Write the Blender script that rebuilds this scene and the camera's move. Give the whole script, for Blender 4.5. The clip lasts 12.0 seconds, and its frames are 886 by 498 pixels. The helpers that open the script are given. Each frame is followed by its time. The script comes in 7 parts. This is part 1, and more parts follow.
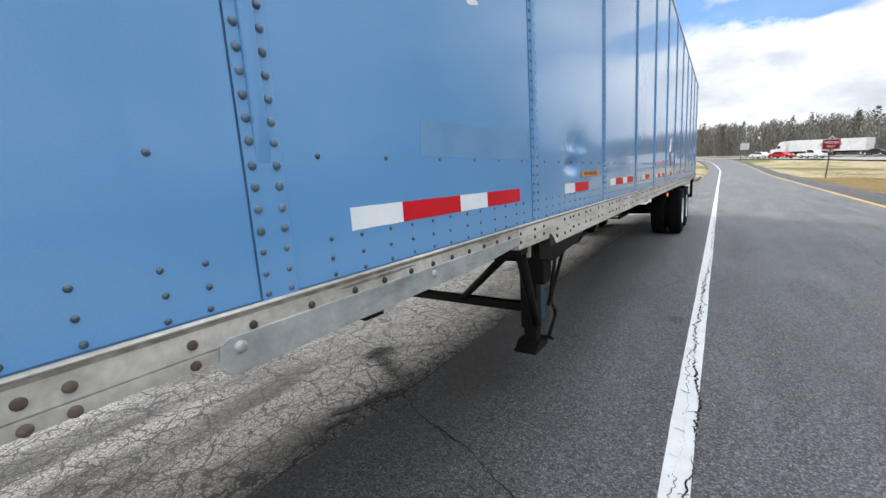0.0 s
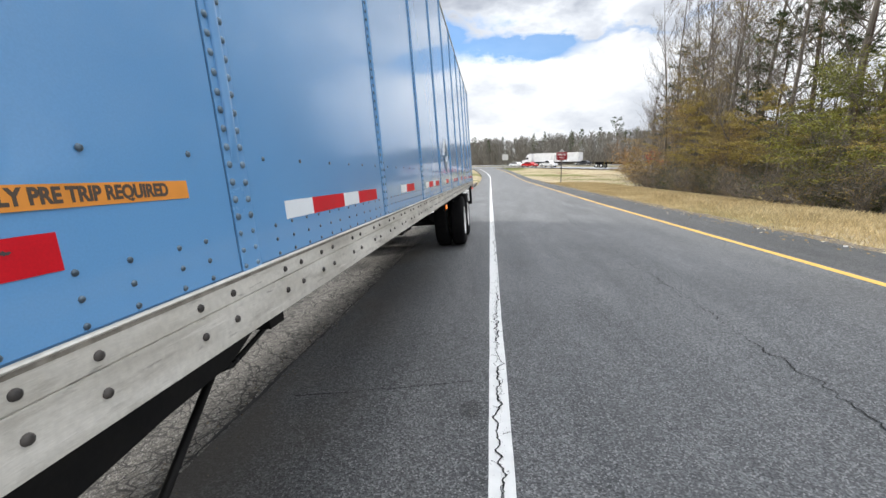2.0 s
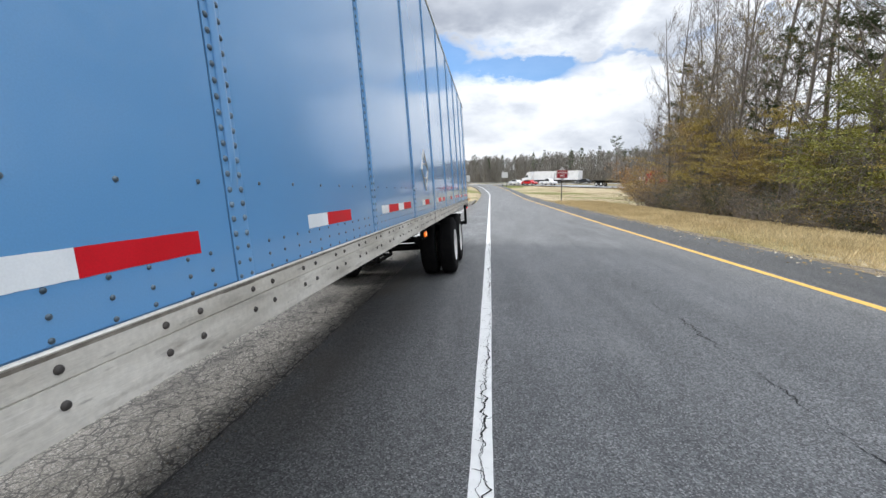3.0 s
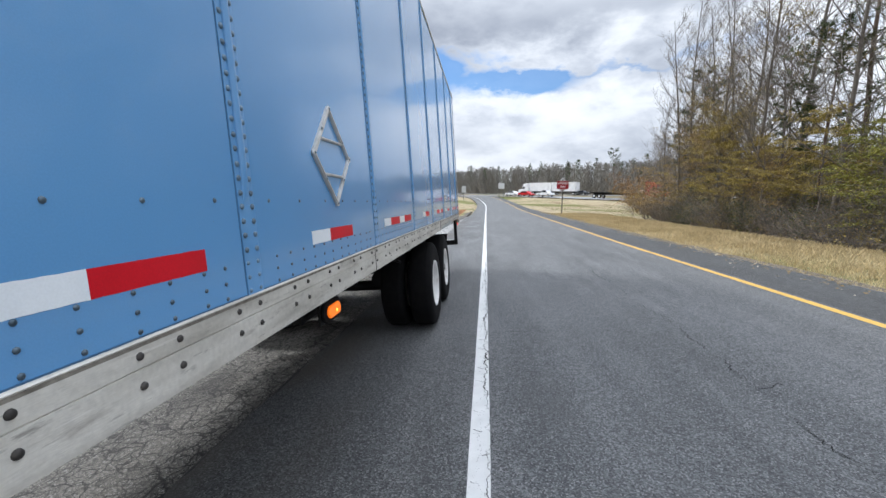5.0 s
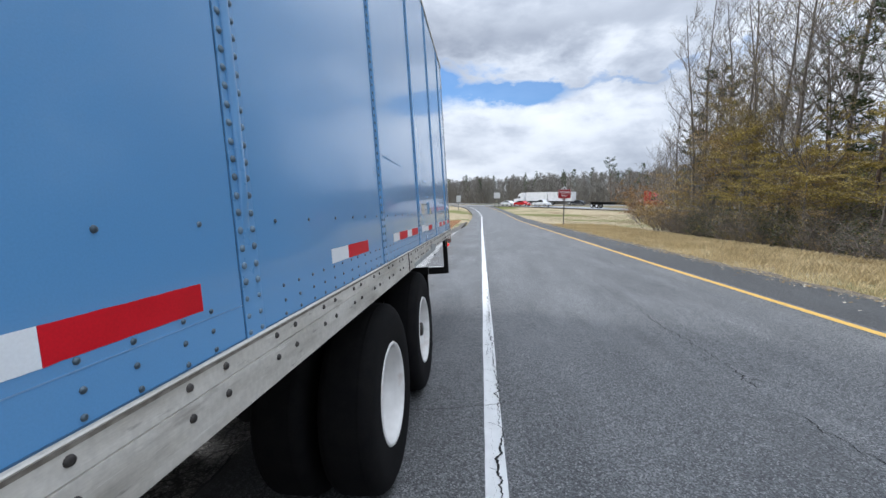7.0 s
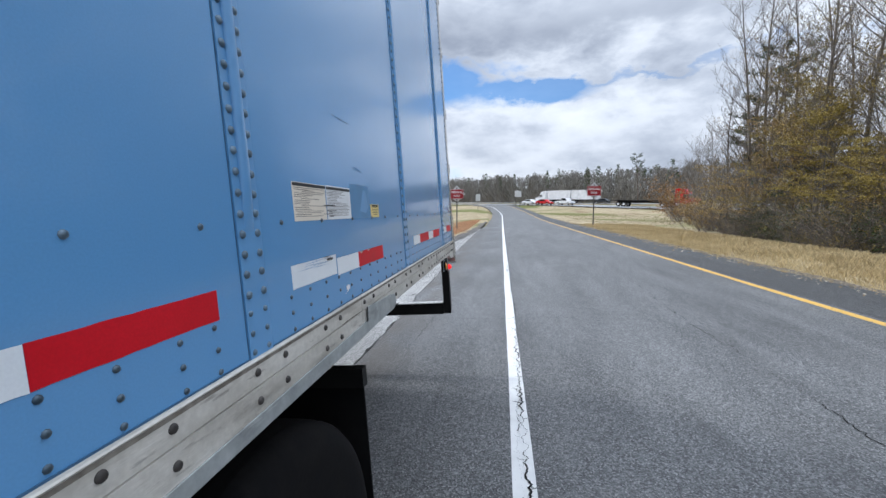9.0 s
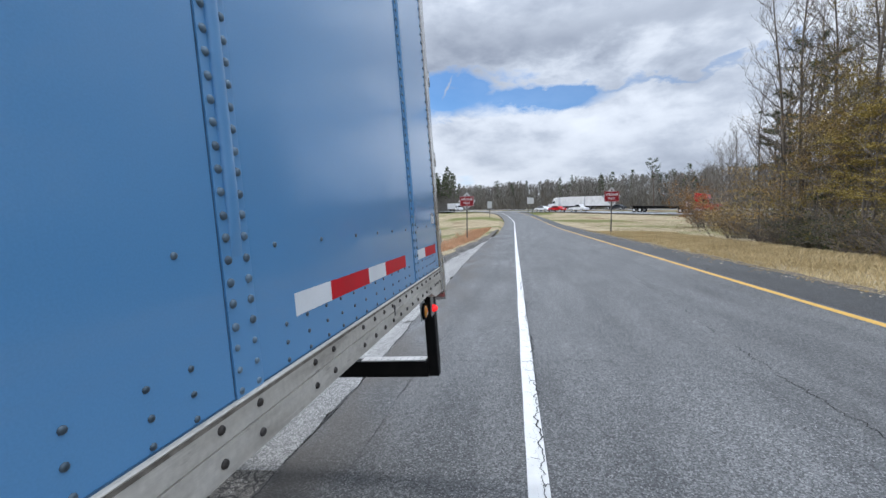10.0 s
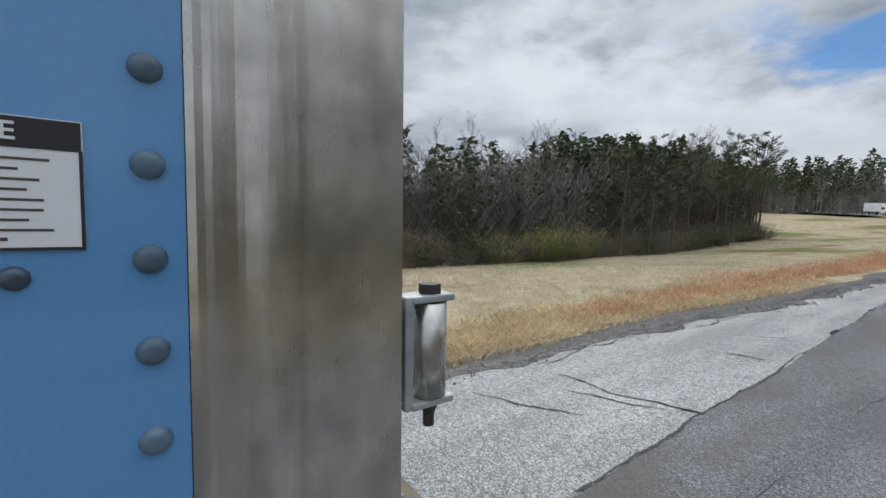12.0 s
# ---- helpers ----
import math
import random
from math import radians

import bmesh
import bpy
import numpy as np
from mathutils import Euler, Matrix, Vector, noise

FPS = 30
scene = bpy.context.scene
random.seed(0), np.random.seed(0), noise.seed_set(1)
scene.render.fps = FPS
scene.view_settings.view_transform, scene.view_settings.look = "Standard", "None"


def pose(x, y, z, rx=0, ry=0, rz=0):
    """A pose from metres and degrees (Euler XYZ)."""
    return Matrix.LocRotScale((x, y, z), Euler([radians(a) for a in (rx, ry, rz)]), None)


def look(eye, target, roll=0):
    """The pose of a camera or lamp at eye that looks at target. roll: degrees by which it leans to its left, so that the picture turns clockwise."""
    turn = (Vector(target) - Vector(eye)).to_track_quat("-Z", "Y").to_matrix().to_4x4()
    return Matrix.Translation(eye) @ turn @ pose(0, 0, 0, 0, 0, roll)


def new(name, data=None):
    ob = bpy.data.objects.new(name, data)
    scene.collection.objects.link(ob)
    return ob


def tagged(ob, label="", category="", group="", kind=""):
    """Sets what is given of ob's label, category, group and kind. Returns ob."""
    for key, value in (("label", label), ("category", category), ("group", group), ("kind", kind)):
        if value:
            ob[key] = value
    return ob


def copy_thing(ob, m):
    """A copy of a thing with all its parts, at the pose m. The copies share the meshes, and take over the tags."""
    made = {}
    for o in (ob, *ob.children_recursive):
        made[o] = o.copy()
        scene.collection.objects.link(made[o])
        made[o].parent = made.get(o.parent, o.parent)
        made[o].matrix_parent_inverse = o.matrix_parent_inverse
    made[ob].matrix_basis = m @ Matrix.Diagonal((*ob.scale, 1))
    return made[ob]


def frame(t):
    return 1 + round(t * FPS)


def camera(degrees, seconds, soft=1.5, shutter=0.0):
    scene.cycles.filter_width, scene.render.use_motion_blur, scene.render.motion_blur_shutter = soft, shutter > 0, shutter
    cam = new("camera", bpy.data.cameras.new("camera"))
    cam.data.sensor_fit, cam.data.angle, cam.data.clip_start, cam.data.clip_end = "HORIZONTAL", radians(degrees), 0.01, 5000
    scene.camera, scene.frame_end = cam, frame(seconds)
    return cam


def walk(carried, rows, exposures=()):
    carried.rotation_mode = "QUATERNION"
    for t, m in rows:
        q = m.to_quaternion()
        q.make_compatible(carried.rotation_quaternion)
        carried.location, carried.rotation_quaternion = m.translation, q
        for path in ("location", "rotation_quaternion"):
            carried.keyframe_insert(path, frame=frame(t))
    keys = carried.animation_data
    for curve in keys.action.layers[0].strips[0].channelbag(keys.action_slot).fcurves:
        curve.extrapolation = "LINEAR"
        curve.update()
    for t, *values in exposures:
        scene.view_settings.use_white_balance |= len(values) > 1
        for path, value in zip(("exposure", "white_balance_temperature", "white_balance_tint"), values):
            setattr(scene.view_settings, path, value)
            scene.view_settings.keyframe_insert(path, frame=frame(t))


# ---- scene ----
cam = camera(95.81, 12.0)
PATH = [
    (0, look((0.579, 0.807, 1.512), (-0.530, 2.424, 1.117), -0.77)),
    (0.5, look((0.541, 1.255, 1.482), (-0.044, 3.113, 1.030), -1.26)),
    (1, look((0.491, 1.756, 1.483), (0.147, 3.681, 1.063), -2.03)),
    (1.5, look((0.503, 2.349, 1.489), (0.218, 4.288, 1.090), -1.73)),
    (2, look((0.482, 2.904, 1.490), (0.248, 4.855, 1.118), -1.01)),
    (2.5, look((0.583, 3.450, 1.501), (0.340, 5.408, 1.173), -0.70)),
    (3, look((0.579, 4.033, 1.507), (0.346, 5.998, 1.216), -0.47)),
    (3.2, look((0.567, 4.279, 1.523), (0.346, 6.247, 1.246), -0.30)),
    (4.8, look((0.596, 6.211, 1.548), (0.359, 8.181, 1.292), 0.37)),
    (5, look((0.565, 6.503, 1.525), (0.351, 8.477, 1.286), -0.03)),
    (5.5, look((0.504, 7.188, 1.526), (0.316, 9.166, 1.299), -0.12)),
    (6, look((0.506, 7.864, 1.537), (0.323, 9.844, 1.320), -0.06)),
    (6.5, look((0.430, 8.554, 1.546), (0.259, 10.536, 1.344), -0.06)),
    (7, look((0.438, 9.235, 1.546), (0.248, 11.216, 1.355), -0.05)),
    (7.5, look((0.383, 9.937, 1.538), (0.166, 11.915, 1.337), 0.03)),
    (7.7, look((0.380, 10.198, 1.547), (0.148, 12.174, 1.344), -0.22)),
    (9.3, look((0.402, 12.302, 1.540), (0.099, 14.270, 1.354), -0.55)),
    (9.5, look((0.407, 12.576, 1.541), (0.092, 14.544, 1.364), -0.85)),
    (10, look((0.391, 13.239, 1.562), (0.042, 15.203, 1.406), -0.79)),
    (10.5, look((0.428, 13.928, 1.565), (0.035, 15.884, 1.424), -0.24)),
    (11, look((0.397, 14.587, 1.574), (-0.098, 16.520, 1.446), 0.37)),
    (11.3, look((0.402, 14.958, 1.565), (-0.329, 16.815, 1.442), 1.18)),
    (11.5, look((0.356, 15.210, 1.567), (-0.623, 16.949, 1.427), 2.00)),
    (11.7, look((0.282, 15.434, 1.546), (-0.974, 16.981, 1.378), 2.83)),
    (12, look((0.169, 15.700, 1.558), (-1.467, 16.829, 1.335), 2.67)),
]
walk(cam, PATH, [(0, 0.27, 6200, 10), (1.2, 0.36, 6400, 10), (2.5, 0.27, 6250, 10), (5.5, 0.05, 5900, 10), (7.5, -0.04, 5750, 10), (9.5, -0.10, 5720, 10), (10.5, -0.32, 5700, 10), (11.0, -0.43, 5650, 10), (11.5, -0.55, 5650, 10), (12, -0.49, 5950, 10)])

# ---- world, sun ----
SUN_BEARING, SUN_HEIGHT = radians(-62), radians(37)
world = bpy.data.worlds.new("sky")
scene.world = world
world.use_nodes = True
wn, wl = world.node_tree.nodes, world.node_tree.links
wn.clear()


def wnode(kind, **sets):
    n = wn.new(kind)
    for key, value in sets.items():
        n.inputs[key.replace("_", " ")].default_value = value
    return n


def wmath(op, a, b=None):
    n = wn.new("ShaderNodeMath")
    n.operation = op
    for i, v in enumerate((a, b)):
        if v is None:
            continue
        if isinstance(v, (int, float)):
            n.inputs[i].default_value = v
        else:
            wl.new(v, n.inputs[i])
    return n.outputs[0]


def wramp(fac, stops):
    n = wn.new("ShaderNodeValToRGB")
    while len(n.color_ramp.elements) < len(stops):
        n.color_ramp.elements.new(0.5)
    for e, (p, c) in zip(n.color_ramp.elements, stops):
        e.position, e.color = p, (*c, 1)
    wl.new(fac, n.inputs[0])
    return n.outputs[0]


coord = wn.new("ShaderNodeTexCoord")
split = wn.new("ShaderNodeSeparateXYZ")
wl.new(coord.outputs["Generated"], split.inputs[0])
dx, dy, dz = split.outputs
up = wmath("MAXIMUM", dz, 0.0)
flat = wmath("ADD", up, 0.34)
px, py = wmath("DIVIDE", dx, flat), wmath("DIVIDE", dy, flat)
join = wn.new("ShaderNodeCombineXYZ")
wl.new(px, join.inputs[0])
wl.new(py, join.inputs[1])
big = wnode("ShaderNodeTexNoise", Scale=0.95, Detail=7.0, Roughness=0.5, Distortion=0.25)
shift = wn.new("ShaderNodeVectorMath")
shift.operation = "ADD"
shift.inputs[1].default_value = (3.1, 1.35, 0.0)
wl.new(join.outputs[0], shift.inputs[0])
wl.new(shift.outputs[0], big.inputs["Vector"])
puff = wn.new("ShaderNodeCombineXYZ")
wl.new(dx, puff.inputs[0])
wl.new(dy, puff.inputs[1])
wl.new(wmath("MULTIPLY", dz, 2.1), puff.inputs[2])
small = wnode("ShaderNodeTexNoise", Scale=5.5, Detail=7.0, Roughness=0.52, Distortion=0.15)
wl.new(puff.outputs[0], small.inputs["Vector"])
middle = wnode("ShaderNodeTexNoise", Scale=3.6, Detail=6.0, Roughness=0.5, Distortion=0.3)
wl.new(puff.outputs[0], middle.inputs["Vector"])
cover = wmath("ADD", wmath("MULTIPLY", big.outputs[0], 0.50), wmath("ADD", wmath("MULTIPLY", small.outputs[0], 0.26), wmath("MULTIPLY", middle.outputs[0], 0.24)))


def hump(value, centre, width):
    return wmath("POWER", 2.718, wmath("MULTIPLY", wmath("POWER", wmath("DIVIDE", wmath("SUBTRACT", value, centre), width), 2.0), -1.0))


def clamp(value):
    return wmath("MINIMUM", wmath("MAXIMUM", value, 0.0), 1.0)


# cloud edges wander with the noise
ahead = clamp(wmath("MULTIPLY", wmath("SUBTRACT", dy, 0.45), 5.0))
wander_x = wmath("ADD", dx, wmath("MULTIPLY", wmath("SUBTRACT", middle.outputs[0], 0.5), 0.22))
fine = wnode("ShaderNodeTexNoise", Scale=13.0, Detail=6.0, Roughness=0.6, Distortion=0.2)
wl.new(puff.outputs[0], fine.inputs["Vector"])
wander_x = wmath("ADD", wander_x, wmath("MULTIPLY", wmath("SUBTRACT", fine.outputs[0], 0.5), 0.16))
wander_z = wmath("ADD", wmath("ADD", dz, wmath("MULTIPLY", wmath("SUBTRACT", fine.outputs[0], 0.5), 0.06)), wmath("ADD", wmath("MULTIPLY", wmath("SUBTRACT", small.outputs[0], 0.5), 0.10), wmath("MULTIPLY", wmath("SUBTRACT", middle.outputs[0], 0.5), 0.10)))


def region(x, z, wide, tall):
    """A soft oval of the sky ahead of the ramp."""
    return wmath("MULTIPLY", wmath("MULTIPLY", hump(wander_x, x, wide), hump(wander_z, z, tall)), ahead)


clear_patches = wmath("ADD", region(-0.150, 0.300, 0.130, 0.058), wmath("ADD", region(0.09, 0.270, 0.12, 0.026), wmath("MULTIPLY", region(0.34, 0.287, 0.16, 0.011), 0.6)))
cover = wmath("SUBTRACT", wmath("ADD", cover, 0.075), wmath("MULTIPLY", clear_patches, 0.31))
low = wmath("MULTIPLY", wmath("MAXIMUM", wmath("SUBTRACT", 0.17, dz), 0.0), 0.55)
mask = wramp(wmath("ADD", cover, low), [(0.375, (0.16, 0.16, 0.16)), (0.50, (1, 1, 1))])
dark_base = wmath("ADD", region(0.16, 0.365, 0.26, 0.040), wmath("ADD", wmath("MULTIPLY", region(-0.44, 0.345, 0.16, 0.040), 0.6), wmath("MULTIPLY", region(-0.80, 0.175, 0.25, 0.022), 0.7)))
white_bank = wmath("ADD", region(0.10, 0.200, 0.34, 0.055), wmath("ADD", wmath("MULTIPLY", region(-0.68, 0.290, 0.19, 0.085), 1.7), wmath("MULTIPLY", region(-0.40, 0.205, 0.20, 0.030), 0.8)))
depth = wmath("ADD", wmath("MULTIPLY", big.outputs[0], 0.32), wmath("ADD", wmath("MULTIPLY", wmath("ADD", wmath("MULTIPLY", small.outputs[0], 0.55), wmath("MULTIPLY", fine.outputs[0], 0.45)), 0.34), wmath("MULTIPLY", middle.outputs[0], 0.34)))
depth = wmath("SUBTRACT", wmath("ADD", depth, wmath("MULTIPLY", dark_base, 0.085)), wmath("MULTIPLY", white_bank, 0.045))
shade = wramp(depth, [(0.40, (1.08, 1.08, 1.07)), (0.47, (0.92, 0.93, 0.94)), (0.53, (0.68, 0.705, 0.745)), (0.62, (0.42, 0.45, 0.51))])
# one broken vapour trail in the clear patch


def along(axis):
    n = wn.new("ShaderNodeVectorMath")
    n.operation = "DOT_PRODUCT"
    n.inputs[1].default_value = axis
    wl.new(coord.outputs["Generated"], n.inputs[0])
    return n.outputs["Value"]


wisp_noise = wnode("ShaderNodeTexNoise", Scale=70.0, Detail=4.0, Roughness=0.6)
wl.new(coord.outputs["Generated"], wisp_noise.inputs["Vector"])
across = wmath("ADD", along((0.8797, 0.2670, -0.3935)), wmath("MULTIPLY", wmath("SUBTRACT", wisp_noise.outputs[0], 0.5), 0.012))
wisp = wmath("MULTIPLY", wmath("MULTIPLY", hump(across, 0.0, 0.0032), hump(along((0.4507, -0.2043, 0.8690)), 0.0, 0.026)), wmath("GREATER_THAN", dy, 0.0))
mask = wmath("MAXIMUM", mask, wmath("MULTIPLY", wisp, 0.85))
sky = wn.new("ShaderNodeTexSky")
sky.sky_type, sky.sun_disc = "NISHITA", False
sky.sun_elevation, sky.sun_rotation = SUN_HEIGHT, SUN_BEARING
sky.air_density, sky.dust_density = 1.0, 0.4
clear = wn.new("ShaderNodeVectorMath")
clear.operation = "SCALE"
wl.new(sky.outputs[0], clear.inputs[0])
clear.inputs[3].default_value = 0.125
zen = wmath("SUBTRACT", wmath("ADD", wmath("MULTIPLY", wmath("MULTIPLY", up, up), 1.9), 0.88), wmath("SUBTRACT", wmath("MULTIPLY", hump(dz, 0.42, 0.10), 0.22), wmath("MULTIPLY", hump(dz, 0.17, 0.08), 0.04)))
bright = wn.new("ShaderNodeVectorMath")
bright.operation = "SCALE"
wl.new(shade, bright.inputs[0])
wl.new(zen, bright.inputs[3])
tint = wn.new("ShaderNodeVectorMath")
tint.operation = "MULTIPLY"
tint.inputs[1].default_value = (0.52, 0.84, 1.10)
wl.new(clear.outputs[0], tint.inputs[0])
mix = wn.new("ShaderNodeMix")
mix.data_type = "RGBA"
wl.new(mask, mix.inputs[0])
wl.new(tint.outputs[0], mix.inputs[6])
wl.new(bright.outputs[0], mix.inputs[7])
back = wnode("ShaderNodeBackground", Strength=1.0)
wl.new(mix.outputs[2], back.inputs[0])
out = wn.new("ShaderNodeOutputWorld")
wl.new(back.outputs[0], out.inputs[0])

sun = new("sun", bpy.data.lights.new("sun", "SUN"))
sun.data.energy, sun.data.angle, sun.data.color = 1.9, radians(9), (1.0, 0.95, 0.87)
away = Vector((math.sin(SUN_BEARING) * math.cos(SUN_HEIGHT), math.cos(SUN_BEARING) * math.cos(SUN_HEIGHT), math.sin(SUN_HEIGHT)))
sun.matrix_world = look(away * 60, (0, 0, 0))


# ---- materials ----
def material(name, stops, rough=0.6, metal=0.0, scale=4.0, detail=5.0, stretch=(1, 1, 1), bump=0.0, bump_scale=60.0,
             grain=0.0, grain_scale=80.0, coat=0.0, spec=0.5, rough_spread=0.1, vary=0.0, islands=False, emit=None):
    """Colour from a noise over stops [(position, colour), ...], a fine grain on it, relief from a second noise."""
    m = bpy.data.materials.new(name)
    m.use_nodes = True
    n, l = m.node_tree.nodes, m.node_tree.links
    b = n["Principled BSDF"]
    tc, mp = n.new("ShaderNodeTexCoord"), n.new("ShaderNodeMapping")
    mp.inputs["Scale"].default_value = stretch
    l.new(tc.outputs["Object"], mp.inputs[0])
    t = n.new("ShaderNodeTexNoise")
    t.inputs["Scale"].default_value, t.inputs["Detail"].default_value = scale, detail
    l.new(mp.outputs[0], t.inputs["Vector"])
    r = n.new("ShaderNodeValToRGB")
    while len(r.color_ramp.elements) < len(stops):
        r.color_ramp.elements.new(0.5)
    for e, (p, c) in zip(r.color_ramp.elements, stops):
        e.position, e.color = p, (*c, 1)
    l.new(t.outputs[0], r.inputs[0])
    colour = r.outputs[0]
    if grain:
        g = n.new("ShaderNodeTexNoise")
        g.inputs["Scale"].default_value, g.inputs["Detail"].default_value = grain_scale, 3
        l.new(tc.outputs["Object"], g.inputs["Vector"])
        k = n.new("ShaderNodeMapRange")
        k.inputs[1].default_value, k.inputs[2].default_value = 0.3, 0.7
        k.inputs[3].default_value, k.inputs[4].default_value = 1 - grain, 1 + grain
        l.new(g.outputs[0], k.inputs[0])
        s = n.new("ShaderNodeVectorMath")
        s.operation = "SCALE"
        l.new(colour, s.inputs[0])
        l.new(k.outputs[0], s.inputs[3])
        colour = s.outputs[0]
    if vary:
        o = n.new("ShaderNodeNewGeometry") if islands else n.new("ShaderNodeObjectInfo")
        k = n.new("ShaderNodeMapRange")
        k.inputs[3].default_value, k.inputs[4].default_value = 1 - vary, 1 + vary
        l.new(o.outputs["Random Per Island" if islands else "Random"], k.inputs[0])
        s = n.new("ShaderNodeVectorMath")
        s.operation = "SCALE"
        l.new(colour, s.inputs[0])
        l.new(k.outputs[0], s.inputs[3])
        colour = s.outputs[0]
    l.new(colour, b.inputs["Base Color"])
    k = n.new("ShaderNodeMapRange")
    k.inputs[3].default_value, k.inputs[4].default_value = max(rough - rough_spread, 0.02), min(rough + rough_spread, 1)
    l.new(t.outputs[0], k.inputs[0])
    l.new(k.outputs[0], b.inputs["Roughness"])
    b.inputs["Metallic"].default_value = metal
    b.inputs["Coat Weight"].default_value = coat
    b.inputs["Coat Roughness"].default_value = 0.06
    b.inputs["Specular IOR Level"].default_value = spec
    if bump:
        t2, u = n.new("ShaderNodeTexNoise"), n.new("ShaderNodeBump")
        t2.inputs["Scale"].default_value, t2.inputs["Detail"].default_value = bump_scale, 4
        l.new(mp.outputs[0], t2.inputs["Vector"])
        u.inputs["Strength"].default_value, u.inputs["Distance"].default_value = 1.0, bump
        l.new(t2.outputs[0], u.inputs["Height"])
        l.new(u.outputs[0], b.inputs["Normal"])
    if emit:
        b.inputs["Emission Color"].default_value, b.inputs["Emission Strength"].default_value = (*emit[0], 1), emit[1]
    return m


def asphalt(name, dark, light, chips, cell=0.0, crack_dark=0.35, patch=1.6, broken=True, wide_crack=0.055, lane=False):
    """Aged asphalt: patches, stones of about a centimetre, pale chips; cell: metres between alligator cracks; lane:
    exposure drift painted in as paler colour along the ramp, brown dirt and shade painted near the shoulder.
    """
    m = bpy.data.materials.new(name)
    m.use_nodes = True
    n, l = m.node_tree.nodes, m.node_tree.links
    b = n["Principled BSDF"]
    tc = n.new("ShaderNodeTexCoord")

    def noise_of(scale, detail=4.0, stretch=(1, 1, 1)):
        mp, t = n.new("ShaderNodeMapping"), n.new("ShaderNodeTexNoise")
        mp.inputs["Scale"].default_value = stretch
        l.new(tc.outputs["Object"], mp.inputs[0])
        t.inputs["Scale"].default_value, t.inputs["Detail"].default_value = scale, detail
        l.new(mp.outputs[0], t.inputs["Vector"])
        return t.outputs[0]

    def ramp(fac, stops):
        r = n.new("ShaderNodeValToRGB")
        while len(r.color_ramp.elements) < len(stops):
            r.color_ramp.elements.new(0.5)
        for e, (p, c) in zip(r.color_ramp.elements, stops):
            e.position, e.color = p, (*c, 1)
        l.new(fac, r.inputs[0])
        return r.outputs[0]

    def blend(kind, fac, a, c):
        x = n.new("ShaderNodeMix")
        x.data_type, x.blend_type = "RGBA", kind
        if isinstance(fac, float):
            x.inputs[0].default_value = fac
        else:
            l.new(fac, x.inputs[0])
        l.new(a, x.inputs[6])
        l.new(c, x.inputs[7])
        return x.outputs[2]

    base = ramp(noise_of(patch, 6, (1.6, 0.22, 1)), [(0.32, dark), (0.68, light)])
    stone = n.new("ShaderNodeTexVoronoi")
    stone.inputs["Scale"].default_value = 120.0
    l.new(tc.outputs["Object"], stone.inputs["Vector"])
    pick = n.new("ShaderNodeSeparateColor")
    l.new(stone.outputs["Color"], pick.inputs[0])
    base = blend("MULTIPLY", 1.0, base, ramp(pick.outputs[0], [(0.0, (0.34, 0.34, 0.34)), (0.5, (0.88, 0.88, 0.88)), (1.0, (1.75, 1.75, 1.72))]))
    base = blend("MULTIPLY", 1.0, base, ramp(noise_of(34, 3), [(0.32, (0.80, 0.80, 0.80)), (0.68, (1.20, 1.20, 1.20))]))
    chip = ramp(pick.outputs[1], [(0.90, (0, 0, 0)), (0.93, (1, 1, 1))])
    pale = n.new("ShaderNodeRGB")
    pale.outputs[0].default_value = (*chips, 1)
    base = blend("MIX", chip, base, pale.outputs[0])
    base = blend("MULTIPLY", 1.0, base, ramp(noise_of(0.35, 3), [(0.3, (0.86, 0.86, 0.86)), (0.7, (1.12, 1.12, 1.12))]))
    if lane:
        # Exposure's brightness drift along the ramp is painted into the asphalt colour.
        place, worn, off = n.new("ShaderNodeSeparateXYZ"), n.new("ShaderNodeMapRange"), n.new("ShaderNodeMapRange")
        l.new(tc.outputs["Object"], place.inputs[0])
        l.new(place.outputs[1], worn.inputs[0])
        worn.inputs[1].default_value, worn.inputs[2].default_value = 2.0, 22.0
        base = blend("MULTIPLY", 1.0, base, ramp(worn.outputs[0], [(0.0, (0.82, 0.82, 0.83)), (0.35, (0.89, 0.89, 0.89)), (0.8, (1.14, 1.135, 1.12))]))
        # Brown near the shoulder joint paints dirt and the trailer's shade together.
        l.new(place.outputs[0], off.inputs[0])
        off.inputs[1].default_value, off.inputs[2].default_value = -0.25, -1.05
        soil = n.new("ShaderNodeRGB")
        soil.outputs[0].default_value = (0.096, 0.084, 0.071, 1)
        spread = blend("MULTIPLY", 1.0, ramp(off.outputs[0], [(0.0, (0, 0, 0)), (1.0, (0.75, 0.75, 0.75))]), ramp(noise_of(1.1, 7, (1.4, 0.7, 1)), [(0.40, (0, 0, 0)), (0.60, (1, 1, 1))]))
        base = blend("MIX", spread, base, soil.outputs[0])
    height = stone.outputs["Distance"]
    if cell:
        warp, add = noise_of(2.2 / cell, 3), n.new("ShaderNodeVectorMath")
        add.operation = "MULTIPLY_ADD"
        add.inputs[1].default_value = (1.1 * cell,) * 3
        wcol = n.new("ShaderNodeTexNoise")
        wcol.inputs["Scale"].default_value = 0.9 / cell
        l.new(tc.outputs["Object"], wcol.inputs["Vector"])
        l.new(wcol.outputs["Color"], add.inputs[0])
        l.new(tc.outputs["Object"], add.inputs[2])
        v = n.new("ShaderNodeTexVoronoi")
        v.feature = "DISTANCE_TO_EDGE"
        v.inputs["Scale"].default_value = 1.0 / cell
        l.new(add.outputs[0], v.inputs["Vector"])
